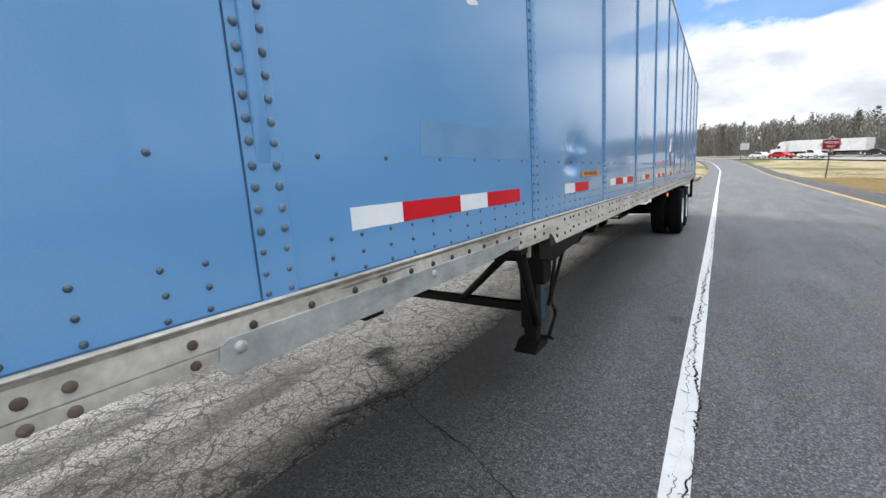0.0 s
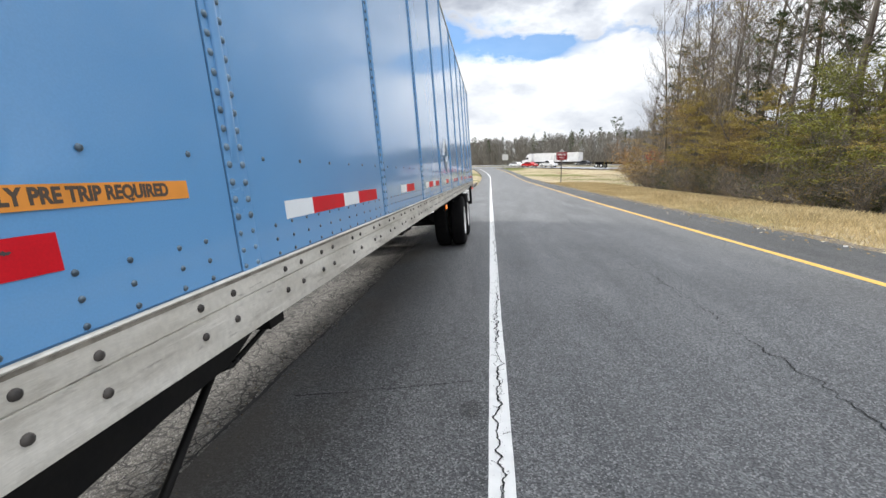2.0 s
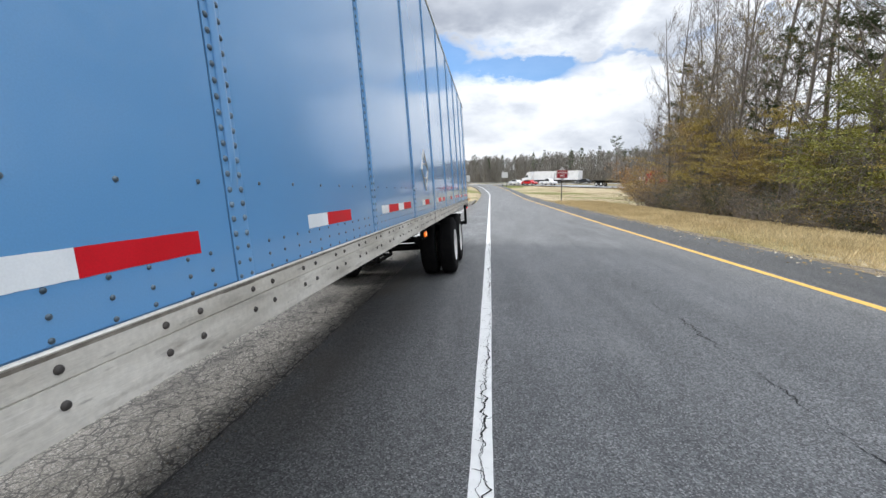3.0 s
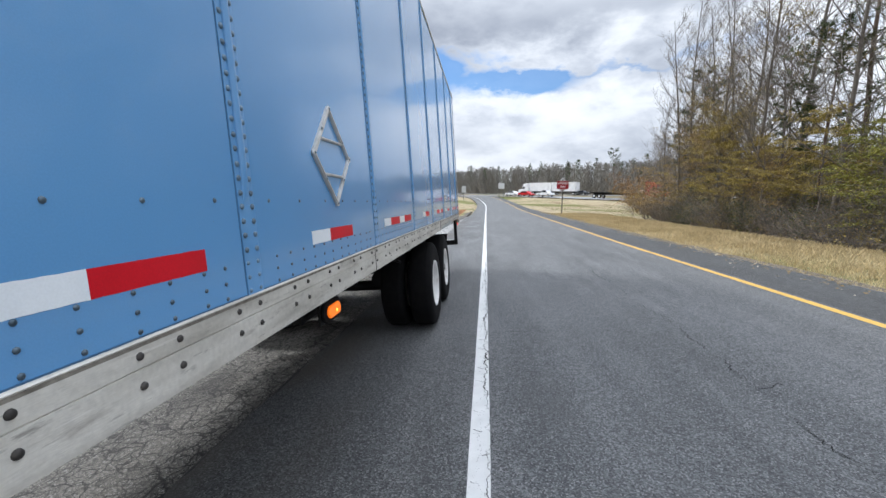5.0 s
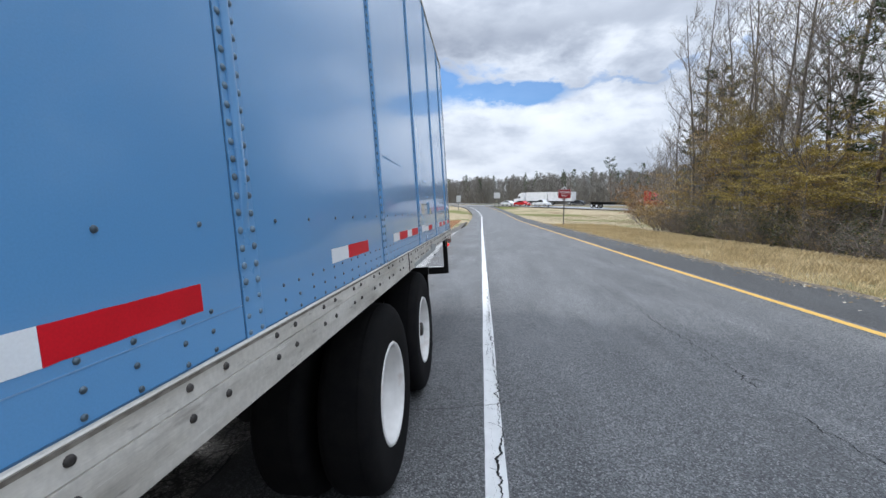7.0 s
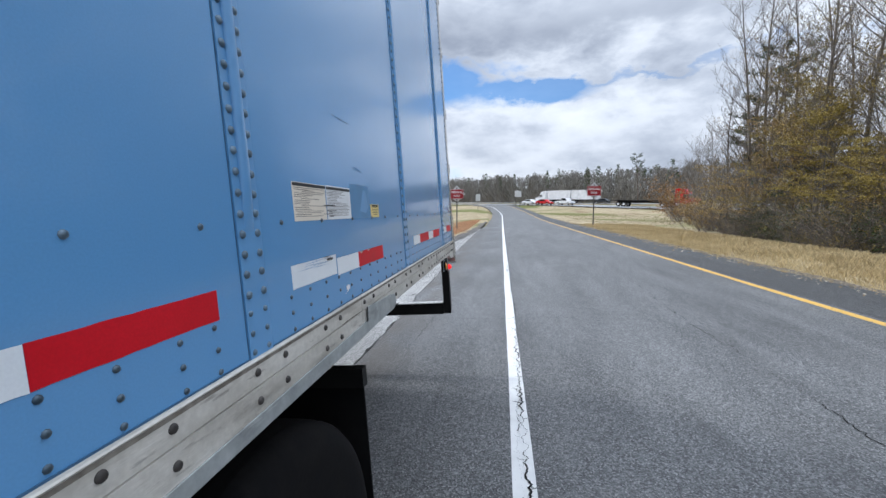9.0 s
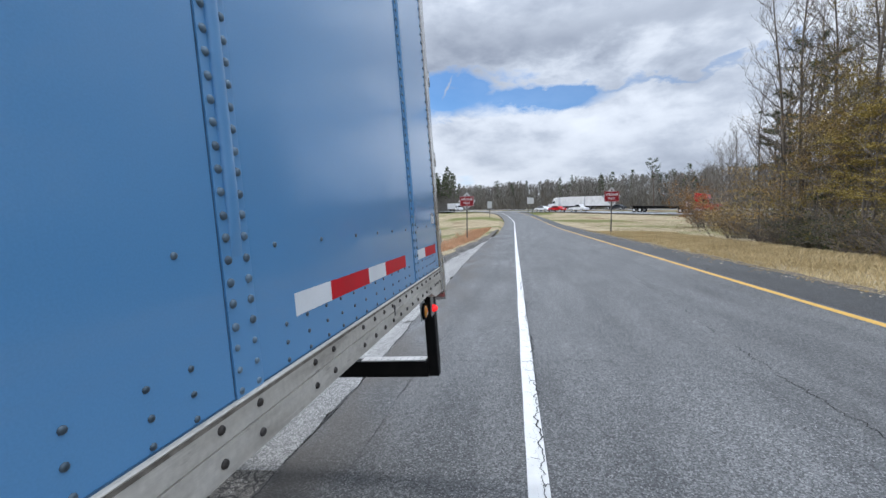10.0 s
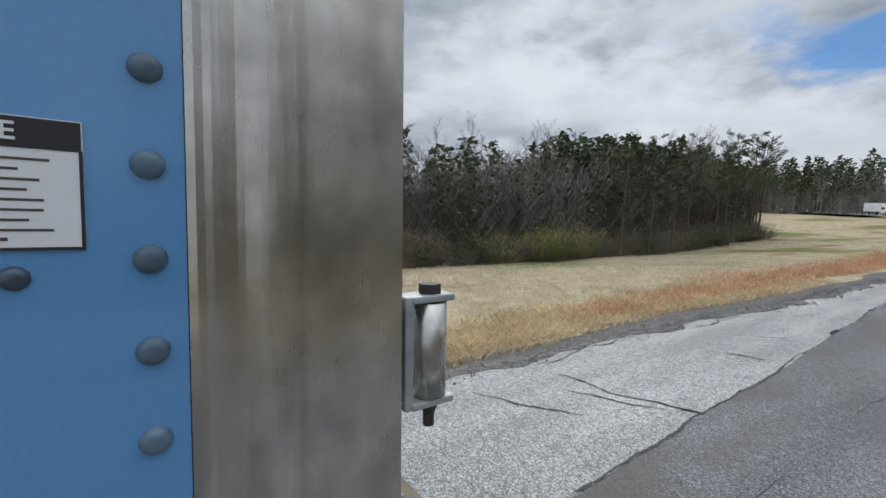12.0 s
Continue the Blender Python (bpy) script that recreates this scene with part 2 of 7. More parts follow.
        line = ramp(v.outputs["Distance"], [(0.0, (1, 1, 1)), (wide_crack * 0.4, (0.75, 0.75, 0.75)), (wide_crack, (0, 0, 0))])
        seen = ramp(noise_of(0.55, 3), [(0.24, (0.3, 0.3, 0.3)), (0.40, (1, 1, 1))])
        line = blend("MULTIPLY", 1.0, line, seen)
        ink = n.new("ShaderNodeRGB")
        ink.outputs[0].default_value = (dark[0] * crack_dark, dark[1] * crack_dark, dark[2] * crack_dark, 1)
        base = blend("MIX", line, base, ink.outputs[0])
    if cell and broken:
        wide = n.new("ShaderNodeTexVoronoi")
        wide.feature = "DISTANCE_TO_EDGE"
        wide.inputs["Scale"].default_value = 0.36 / cell
        l.new(add.outputs[0], wide.inputs["Vector"])
        base = blend("MIX", ramp(wide.outputs["Distance"], [(0.0, (1, 1, 1)), (0.012, (0.8, 0.8, 0.8)), (0.026, (0, 0, 0))]), base, ink.outputs[0])
        oil = ramp(noise_of(1.5, 6, (1.5, 0.45, 1)), [(0.50, (1, 1, 1)), (0.66, (0.34, 0.33, 0.32))])
        base = blend("MULTIPLY", 1.0, base, oil)
    l.new(base, b.inputs["Base Color"])
    b.inputs["Roughness"].default_value = 0.66
    b.inputs["Specular IOR Level"].default_value = 0.5
    u = n.new("ShaderNodeBump")
    u.inputs["Strength"].default_value, u.inputs["Distance"].default_value = 0.9, 0.004
    l.new(height, u.inputs["Height"])
    l.new(u.outputs[0], b.inputs["Normal"])
    return m


def worn_paint(name, paint, under, lost=0.42):
    """Road paint that has flaked in places down to the asphalt."""
    m = material(name, [(0.3, tuple(c * 0.88 for c in paint)), (0.7, paint)], rough=0.7, scale=9, bump=0.002, bump_scale=160)
    n, l = m.node_tree.nodes, m.node_tree.links
    b = n["Principled BSDF"]
    was = b.inputs["Base Color"].links[0].from_socket
    tc, t, r = n.new("ShaderNodeTexCoord"), n.new("ShaderNodeTexNoise"), n.new("ShaderNodeValToRGB")
    t.inputs["Scale"].default_value, t.inputs["Detail"].default_value, t.inputs["Roughness"].default_value = 22, 8, 0.75
    l.new(tc.outputs["Object"], t.inputs["Vector"])
    r.color_ramp.elements[0].position, r.color_ramp.elements[0].color = lost - 0.06, (1, 1, 1, 1)
    r.color_ramp.elements[1].position, r.color_ramp.elements[1].color = lost, (0, 0, 0, 1)
    l.new(t.outputs[0], r.inputs[0])
    x = n.new("ShaderNodeMix")
    x.data_type = "RGBA"
    l.new(r.outputs[0], x.inputs[0])
    l.new(was, x.inputs[6])
    x.inputs[7].default_value = (*under, 1)
    l.new(x.outputs[2], b.inputs["Base Color"])
    return m


def stained(m, colour, lo, hi, scale, stretch=(1, 1, 1), most=0.7, detail=6.0):
    """Lays soft-edged dirt over a material, where a noise exceeds lo."""
    n, l = m.node_tree.nodes, m.node_tree.links
    b = n["Principled BSDF"]
    was = b.inputs["Base Color"].links[0].from_socket
    tc, mp, t, k, x = (n.new("ShaderNode" + kind) for kind in ("TexCoord", "Mapping", "TexNoise", "MapRange", "Mix"))
    mp.inputs["Scale"].default_value = stretch
    l.new(tc.outputs["Object"], mp.inputs[0])
    t.inputs["Scale"].default_value, t.inputs["Detail"].default_value, t.inputs["Roughness"].default_value = scale, detail, 0.62
    l.new(mp.outputs[0], t.inputs["Vector"])
    k.inputs[1].default_value, k.inputs[2].default_value, k.inputs[3].default_value, k.inputs[4].default_value = lo, hi, 0.0, most
    l.new(t.outputs[0], k.inputs[0])
    x.data_type = "RGBA"
    l.new(k.outputs[0], x.inputs[0])
    l.new(was, x.inputs[6])
    x.inputs[7].default_value = (*colour, 1)
    l.new(x.outputs[2], b.inputs["Base Color"])


def one(c):
    return [(0.3, tuple(v * 0.9 for v in c)), (0.7, tuple(min(v * 1.1, 1) for v in c))]


BLUE = material("blue_paint", [(0.3, (0.118, 0.305, 0.590)), (0.7, (0.132, 0.330, 0.620))], rough=0.24, scale=1.1, detail=6, coat=0.55,
                bump=0.0012, bump_scale=1.6, rough_spread=0.08, grain=0.03, grain_scale=300)
POST_BLUE = material("blue_post_paint", [(0.3, (0.120, 0.305, 0.585)), (0.7, (0.140, 0.335, 0.62))], rough=0.3, scale=7, coat=0.3, rough_spread=0.1)
GHOST = material("faded_blue_paint", one((0.10, 0.24, 0.43)), rough=0.5, scale=14)
GHOST_WIDE = material("dulled_blue_paint", [(0.35, (0.115, 0.265, 0.48)), (0.65, (0.15, 0.31, 0.53))], rough=0.5, scale=6)
GHOST_PALE = material("pale_blue_paint", one((0.17, 0.33, 0.56)), rough=0.5, scale=9)
SEAM_DARK = material("dark_seam_blue", one((0.040, 0.105, 0.20)), rough=0.7, scale=9)
RAIL = material("weathered_aluminium", [(0.28, (0.36, 0.34, 0.30)), (0.42, (0.52, 0.50, 0.45)), (0.58, (0.63, 0.61, 0.56)), (0.75, (0.72, 0.70, 0.65))], rough=0.55, metal=0.25, scale=5,
                stretch=(1, 0.5, 3), bump=0.0006, bump_scale=90, grain=0.08)
RAIL_GRIMY = material("grimy_aluminium", [(0.28, (0.27, 0.255, 0.22)), (0.42, (0.40, 0.385, 0.345)), (0.58, (0.50, 0.485, 0.44)), (0.75, (0.60, 0.58, 0.535))], rough=0.6, metal=0.2, scale=7,
                      stretch=(1, 0.5, 1), bump=0.0006, bump_scale=90, grain=0.14, grain_scale=60)
GALV = material("galvanised_steel", [(0.3, (0.30, 0.325, 0.33)), (0.55, (0.40, 0.43, 0.43)), (0.75, (0.50, 0.53, 0.53))], rough=0.5, metal=0.35, scale=16, bump=0.0005, bump_scale=120, grain=0.06)
stained(RAIL, (0.22, 0.195, 0.165), 0.57, 0.72, 4.5, (1, 1, 5), 0.65)
stained(RAIL, (0.17, 0.16, 0.145), 0.62, 0.70, 26, (1, 0.35, 2.5), 0.6)
stained(RAIL, (0.82, 0.80, 0.76), 0.63, 0.70, 34, (1, 0.12, 3), 0.5)
stained(GALV, (0.19, 0.20, 0.20), 0.54, 0.70, 6, (1, 1, 3), 0.7)
stained(GALV, (0.66, 0.68, 0.67), 0.63, 0.72, 40, (1, 0.2, 2), 0.5)
STAINLESS = material("dull_stainless", [(0.3, (0.46, 0.445, 0.415)), (0.55, (0.57, 0.55, 0.515)), (0.75, (0.66, 0.64, 0.605))], rough=0.27, rough_spread=0.06, metal=0.9, scale=6,
                     stretch=(1, 4, 0.7), bump=0.0004, bump_scale=40, grain=0.20, grain_scale=26)
stained(STAINLESS, (0.19, 0.155, 0.12), 0.565, 0.69, 1.0, (1, 20, 0.6), 0.5)
stained(STAINLESS, (0.72, 0.71, 0.69), 0.58, 0.70, 5.0, (1, 2.0, 3.2), 0.45)
stained(STAINLESS, (0.27, 0.26, 0.245), 0.56, 0.68, 4.0, (1, 1.2, 4.0), 0.55)
GRIME = material("brown_grime", [(0.35, (0.13, 0.115, 0.095)), (0.65, (0.26, 0.24, 0.205))], rough=0.8, scale=40)
SCUFF = material("dark_scuff", one((0.045, 0.047, 0.05)), rough=0.6, scale=30)
RIVET = material("weathered_rivet", [(0.3, (0.070, 0.115, 0.160)), (0.7, (0.155, 0.225, 0.295))], rough=0.45, metal=0.2, scale=60, vary=0.3)
RIVET_DARK = material("dark_rivet", [(0.3, (0.050, 0.080, 0.110)), (0.7, (0.13, 0.18, 0.225))], rough=0.36, metal=0.5, scale=60, vary=0.4)
BOLT = material("dark_bolt", [(0.3, (0.030, 0.028, 0.028)), (0.7, (0.085, 0.075, 0.068))], rough=0.6, metal=0.4, scale=70, vary=0.35)
RUST = material("rusty_steel", [(0.3, (0.060, 0.042, 0.035)), (0.7, (0.125, 0.092, 0.076))], rough=0.85, scale=60, bump=0.001, vary=0.3)
BLACK = material("black_steel", [(0.3, (0.004, 0.004, 0.0045)), (0.7, (0.010, 0.0095, 0.009))], spec=0.22, rough=0.55, scale=9, bump=0.0006, grain=0.15)
TEAL = material("teal_steel", [(0.3, (0.014, 0.055, 0.09)), (0.7, (0.030, 0.10, 0.155))], rough=0.55, scale=10, bump=0.0006, grain=0.15)
RUBBER = material("tyre_rubber", [(0.3, (0.004, 0.004, 0.005)), (0.7, (0.009, 0.0085, 0.0085))], rough=0.85, scale=14, bump=0.0008, grain=0.12, spec=0.12)
RIM = material("white_rim_paint", [(0.3, (0.62, 0.61, 0.59)), (0.7, (0.80, 0.79, 0.77))], rough=0.4, scale=7, rough_spread=0.15)
stained(RIM, (0.30, 0.17, 0.09), 0.60, 0.74, 5.0, (1, 1, 1), 0.6)
HUB = material("greasy_hub", one((0.06, 0.055, 0.05)), rough=0.5, metal=0.4, scale=20)
TAPE_RED = material("red_reflective_tape", [(0.3, (0.53, 0.003, 0.013)), (0.7, (0.63, 0.005, 0.018))], rough=0.46, scale=8, spec=0.3, grain=0.06, grain_scale=260)
TAPE_WHITE = material("white_reflective_tape", [(0.3, (0.74, 0.79, 0.84)), (0.7, (0.84, 0.88, 0.92))], rough=0.32, scale=8, coat=0.2, grain=0.03, grain_scale=260)
ORANGE = material("orange_decal", one((0.72, 0.275, 0.038)), rough=0.5, scale=12)
CREAM = material("yellowed_paper", [(0.3, (0.71, 0.64, 0.53)), (0.7, (0.83, 0.77, 0.67))], rough=0.6, scale=5)
PAPER = material("white_paper", one((0.78, 0.80, 0.82)), rough=0.55, scale=9)
YELLOW_LABEL = material("yellow_label", one((0.74, 0.60, 0.24)), rough=0.5, scale=9)
INK = material("black_ink", one((0.02, 0.02, 0.022)), rough=0.5, scale=9)
INK_BROWN = material("faded_ink", one((0.075, 0.055, 0.042)), rough=0.6, scale=9)
CAST = material("cast_aluminium", [(0.3, (0.50, 0.49, 0.47)), (0.7, (0.72, 0.71, 0.69))], rough=0.5, metal=0.4, scale=26, bump=0.0008, bump_scale=120)
AMBER_ON = material("lit_amber_lens", [(0.3, (0.75, 0.19, 0.008)), (0.7, (0.95, 0.30, 0.012))], rough=0.2, scale=26, emit=((1.0, 0.165, 0.004), 0.62))
AMBER_BULB = material("amber_bulb", one((1.0, 0.5, 0.05)), rough=0.2, scale=9, emit=((1.0, 0.42, 0.05), 1.7))
AMBER = material("amber_lens", one((0.64, 0.25, 0.02)), rough=0.15, scale=9, coat=0.4)
RED_ON = material("lit_red_lens", one((0.75, 0.02, 0.02)), rough=0.2, scale=9, emit=((1.0, 0.02, 0.02), 0.9))
ROOF = material("roof_sheet", one((0.62, 0.63, 0.64)), rough=0.5, metal=0.3, scale=3)
WOODFLOOR = material("dark_underside", one((0.018, 0.016, 0.015)), rough=0.8, scale=6, grain=0.2)

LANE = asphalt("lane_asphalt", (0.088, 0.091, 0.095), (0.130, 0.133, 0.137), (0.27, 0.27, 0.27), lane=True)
MARGIN = asphalt("margin_asphalt", (0.043, 0.044, 0.046), (0.068, 0.069, 0.071), (0.16, 0.16, 0.155))
BROKEN_EDGE = asphalt("crumbling_asphalt", (0.060, 0.057, 0.052), (0.135, 0.127, 0.115), (0.30, 0.29, 0.27), cell=0.24, crack_dark=0.08)
SHOULDER_SOUND = asphalt("sound_shoulder_asphalt", (0.25, 0.247, 0.24), (0.39, 0.382, 0.37), (0.56, 0.55, 0.54), cell=0.16, crack_dark=0.72, broken=False, wide_crack=0.03)
SHOULDER = asphalt("shoulder_asphalt", (0.150, 0.139, 0.124), (0.270, 0.252, 0.226), (0.47, 0.45, 0.42), cell=0.115, crack_dark=0.12)
HIGHWAY = asphalt("highway_asphalt", (0.24, 0.245, 0.25), (0.30, 0.305, 0.31), (0.38, 0.38, 0.38))
GRAVEL = material("gravel_edge", [(0.25, (0.045, 0.042, 0.038)), (0.5, (0.11, 0.10, 0.09)), (0.75, (0.24, 0.21, 0.18))], rough=0.95, scale=26, detail=8, bump=0.02, bump_scale=40)
SOIL = material("dark_soil", [(0.3, (0.06, 0.05, 0.04)), (0.5, (0.15, 0.125, 0.095)), (0.72, (0.34, 0.28, 0.20))], rough=0.95, scale=14, detail=9, bump=0.02, bump_scale=50, grain=0.3, grain_scale=60)
stained(LANE, (0.060, 0.060, 0.061), 0.55, 0.72, 1.1, (1.3, 0.3, 1), 0.55)
stained(LANE, (0.19, 0.19, 0.188), 0.58, 0.74, 0.8, (1.1, 0.5, 1), 0.35)
LINE_WHITE = worn_paint("white_line_paint", (0.80, 0.80, 0.79), (0.11, 0.11, 0.115), 0.38)
LINE_YELLOW = worn_paint("yellow_line_paint", (0.70, 0.43, 0.09), (0.14, 0.135, 0.12), 0.42)
CRACK = material("crack_dirt", one((0.012, 0.012, 0.012)), rough=0.95, scale=40)
TAR = material("dark_joint", [(0.3, (0.03, 0.03, 0.03)), (0.7, (0.07, 0.07, 0.07))], rough=0.8, scale=20)


def ground_material():
    """Winter grass: straw, olive green and rust patches with soil showing through."""
    m = material("winter_grass", [(0.25, (0.22, 0.17, 0.10)), (0.5, (0.37, 0.305, 0.195)), (0.75, (0.49, 0.42, 0.285))], rough=0.95, scale=1.3, detail=9,
                 bump=0.05, bump_scale=9, grain=0.35, grain_scale=28, spec=0.1)
    n, l = m.node_tree.nodes, m.node_tree.links
    b = n["Principled BSDF"]
    was = b.inputs["Base Color"].links[0].from_socket
    tc = n.new("ShaderNodeTexCoord")
    for scale, lo, hi, colour in ((0.07, 0.50, 0.60, (0.155, 0.165, 0.055)), (0.16, 0.60, 0.68, (0.20, 0.13, 0.075))):
        t, r, x = n.new("ShaderNodeTexNoise"), n.new("ShaderNodeValToRGB"), n.new("ShaderNodeMix")
        t.inputs["Scale"].default_value, t.inputs["Detail"].default_value = scale, 6
        l.new(tc.outputs["Object"], t.inputs["Vector"])
        r.color_ramp.elements[0].position, r.color_ramp.elements[1].position = lo, hi
        l.new(t.outputs[0], r.inputs[0])
        x.data_type = "RGBA"
        l.new(r.outputs[0], x.inputs[0])
        l.new(was, x.inputs[6])
        x.inputs[7].default_value = (*colour, 1)
        was = x.outputs[2]
    l.new(was, b.inputs["Base Color"])
    return m


GROUND = ground_material()
STRAW = material("straw_grass", [(0.3, (0.44, 0.34, 0.18)), (0.7, (0.62, 0.51, 0.30))], rough=0.9, scale=0.8, vary=0.3, islands=True, spec=0.1)
PALE_STRAW = material("pale_straw_grass", [(0.3, (0.56, 0.50, 0.37)), (0.7, (0.74, 0.68, 0.54))], rough=0.9, scale=0.5, vary=0.25, islands=True, spec=0.1)
GREENISH = material("green_grass", [(0.3, (0.15, 0.15, 0.05)), (0.7, (0.26, 0.23, 0.09))], rough=0.9, scale=0.8, vary=0.3, islands=True, spec=0.1)
RUSTY_GRASS = material("rust_grass", [(0.3, (0.54, 0.31, 0.18)), (0.7, (0.70, 0.46, 0.30))], rough=0.9, scale=0.8, vary=0.3, islands=True, spec=0.1)
FRINGE_GRASS = material("tawny_grass", [(0.3, (0.60, 0.47, 0.29)), (0.7, (0.78, 0.66, 0.45))], rough=0.9, scale=0.8, vary=0.3, islands=True, spec=0.1)
BARK = material("grey_bark", [(0.3, (0.095, 0.080, 0.066)), (0.7, (0.205, 0.178, 0.152))], rough=0.95, scale=9, stretch=(1, 1, 0.25), bump=0.01, bump_scale=14)
PINE_BARK = material("pine_bark", [(0.3, (0.07, 0.05, 0.04)), (0.7, (0.17, 0.12, 0.09))], rough=0.95, scale=9, stretch=(1, 1, 0.3), bump=0.01, bump_scale=14)
TWIG = material("bare_twigs", [(0.3, (0.145, 0.125, 0.107)), (0.7, (0.26, 0.23, 0.20))], rough=0.95, scale=0.5, vary=0.25, islands=True, spec=0.1)
# Far branches and needles are paler than near ones: distance haze painted in.
FAR_TWIG = material("hazy_branches", [(0.3, (0.19, 0.178, 0.158)), (0.7, (0.29, 0.275, 0.25))], rough=0.95, scale=0.12, vary=0.25, islands=True, spec=0.1)
FAR_NEEDLES = material("hazy_needles", [(0.3, (0.065, 0.085, 0.045)), (0.7, (0.11, 0.13, 0.07))], rough=0.9, scale=0.2, vary=0.35, islands=True, spec=0.1)
NEEDLES = material("pine_needles", [(0.3, (0.045, 0.066, 0.028)), (0.7, (0.095, 0.118, 0.050))], rough=0.8, scale=0.6, vary=0.4, islands=True, spec=0.15)
OLIVE = material("olive_leaves", [(0.3, (0.21, 0.165, 0.05)), (0.7, (0.37, 0.28, 0.09))], rough=0.8, scale=0.7, vary=0.28, islands=True, spec=0.15)
AMBERLEAF = material("amber_leaves", [(0.3, (0.30, 0.20, 0.075)), (0.7, (0.45, 0.315, 0.125))], rough=0.8, scale=0.7, vary=0.28, islands=True, spec=0.15)
ORANGELEAF = material("orange_leaves", [(0.3, (0.25, 0.135, 0.055)), (0.7, (0.38, 0.225, 0.095))], rough=0.8, scale=0.7, vary=0.28, islands=True, spec=0.15)
GOLDLEAF = material("golden_leaves", [(0.3, (0.27, 0.205, 0.055)), (0.7, (0.42, 0.33, 0.10))], rough=0.8, scale=0.7, vary=0.3, islands=True, spec=0.15)
LIMELEAF = material("yellow_green_leaves", [(0.3, (0.19, 0.185, 0.045)), (0.7, (0.33, 0.31, 0.075))], rough=0.8, scale=0.7, vary=0.3, islands=True, spec=0.15)
GREENLEAF = material("green_leaves", [(0.3, (0.13, 0.145, 0.04)), (0.7, (0.25, 0.245, 0.065))], rough=0.8, scale=0.7, vary=0.3, islands=True, spec=0.15)
SIGN_RED = material("sign_red", one((0.30, 0.010, 0.020)), rough=0.4, scale=4)
SIGN_WHITE = material("sign_white", one((0.80, 0.80, 0.80)), rough=0.4, scale=4)
SIGN_BACK = material("bare_sign_back", one((0.60, 0.61, 0.62)), rough=0.45, metal=0.3, scale=6)
POST_STEEL = material("sign_post_steel", one((0.14, 0.13, 0.12)), rough=0.6, metal=0.4, scale=12)
TRUCK_WHITE = material("white_truck_paint", one((0.78, 0.78, 0.79)), rough=0.3, scale=1)
TRUCK_RED = material("red_truck_paint", one((0.55, 0.015, 0.02)), rough=0.25, scale=1)
CAR_DARK = material("dark_car_paint", one((0.03, 0.033, 0.04)), rough=0.25, scale=1)
CAR_GLASS = material("dark_window_glass", one((0.015, 0.018, 0.022)), rough=0.08, scale=1)
LITTER = material("litter", one((0.75, 0.75, 0.73)), rough=0.6, scale=12)


# ---- mesh helpers ----
class Shape:
    """Vertices and faces of one mesh, gathered from simple solids."""

    def __init__(self):
        self.v, self.f, self.smooth = [], [], []

    def add(self, verts, faces, smooth=False):
        k = len(self.v)
        self.v += [tuple(p) for p in verts]
        self.f += [tuple(i + k for i in f) for f in faces]
        self.smooth += [smooth] * len(faces)
        return self

    def box(self, x0, x1, y0, y1, z0, z1, m=None):
        p = [Vector((x, y, z)) for x in (x0, x1) for y in (y0, y1) for z in (z0, z1)]
        if m is not None:
            p = [m @ q for q in p]
        return self.add(p, [(0, 1, 3, 2), (4, 6, 7, 5), (0, 4, 5, 1), (2, 3, 7, 6), (0, 2, 6, 4), (1, 5, 7, 3)])

    def tube(self, a, b, ra, rb=None, sides=12, caps=True, smooth=True):
        a, b = Vector(a), Vector(b)
        rb = ra if rb is None else rb
        d = (b - a).normalized()
        u = d.orthogonal().normalized()
        w = d.cross(u)
        ring = [(u * math.cos(2 * math.pi * i / sides) + w * math.sin(2 * math.pi * i / sides)) for i in range(sides)]
        k = len(self.v)
        self.add([a + q * ra for q in ring] + [b + q * rb for q in ring],
                 [(i, (i + 1) % sides, sides + (i + 1) % sides, sides + i) for i in range(sides)], smooth)
        if caps:
            self.f += [tuple(k + i for i in reversed(range(sides))), tuple(k + sides + i for i in range(sides))]
            self.smooth += [False, False]
        return self

    def pipe(self, points, r, sides=8):
        for a, b in zip(points, points[1:]):
            self.tube(a, b, r, r, sides)
        return self

    def lathe(self, centre, profile, axis="x", sides=40, smooth=True):
        """profile: (distance along the axis, radius), open at both ends."""
        c = Vector(centre)
        verts = []
        for d, r in profile:
            for i in range(sides):
                a = 2 * math.pi * i / sides
                p = (d, r * math.cos(a), r * math.sin(a))
                verts.append(c + Vector(p if axis == "x" else (p[1], p[2], p[0])))
        faces = [(j * sides + i, j * sides + (i + 1) % sides, (j + 1) * sides + (i + 1) % sides, (j + 1) * sides + i)
                 for j in range(len(profile) - 1) for i in range(sides)]
        return self.add(verts, faces, smooth)

    def prism(self, outline, lo, hi, axis="x"):
        """A flat outline drawn out along one axis; outline points are the other two coordinates in order."""
        put = {"x": lambda p, d: (d, p[0], p[1]), "y": lambda p, d: (p[0], d, p[1]), "z": lambda p, d: (p[0], p[1], d)}[axis]
        n = len(outline)
        return self.add([put(p, lo) for p in outline] + [put(p, hi) for p in outline],
                        [tuple(reversed(range(n))), tuple(range(n, 2 * n))] + [(i, (i + 1) % n, n + (i + 1) % n, n + i) for i in range(n)])

    def dome(self, centre, r, height, out=(1, 0, 0), sides=8):
        c, d = Vector(centre), Vector(out).normalized()
        u = d.orthogonal().normalized()
        w = d.cross(u)
        verts, faces = [], []
        for h, s in ((0, 1.0), (0.55, 0.86), (0.88, 0.5)):
            for i in range(sides):
                a = 2 * math.pi * i / sides
                verts.append(c + d * (h * height) + (u * math.cos(a) + w * math.sin(a)) * (r * s))
        verts.append(c + d * height)
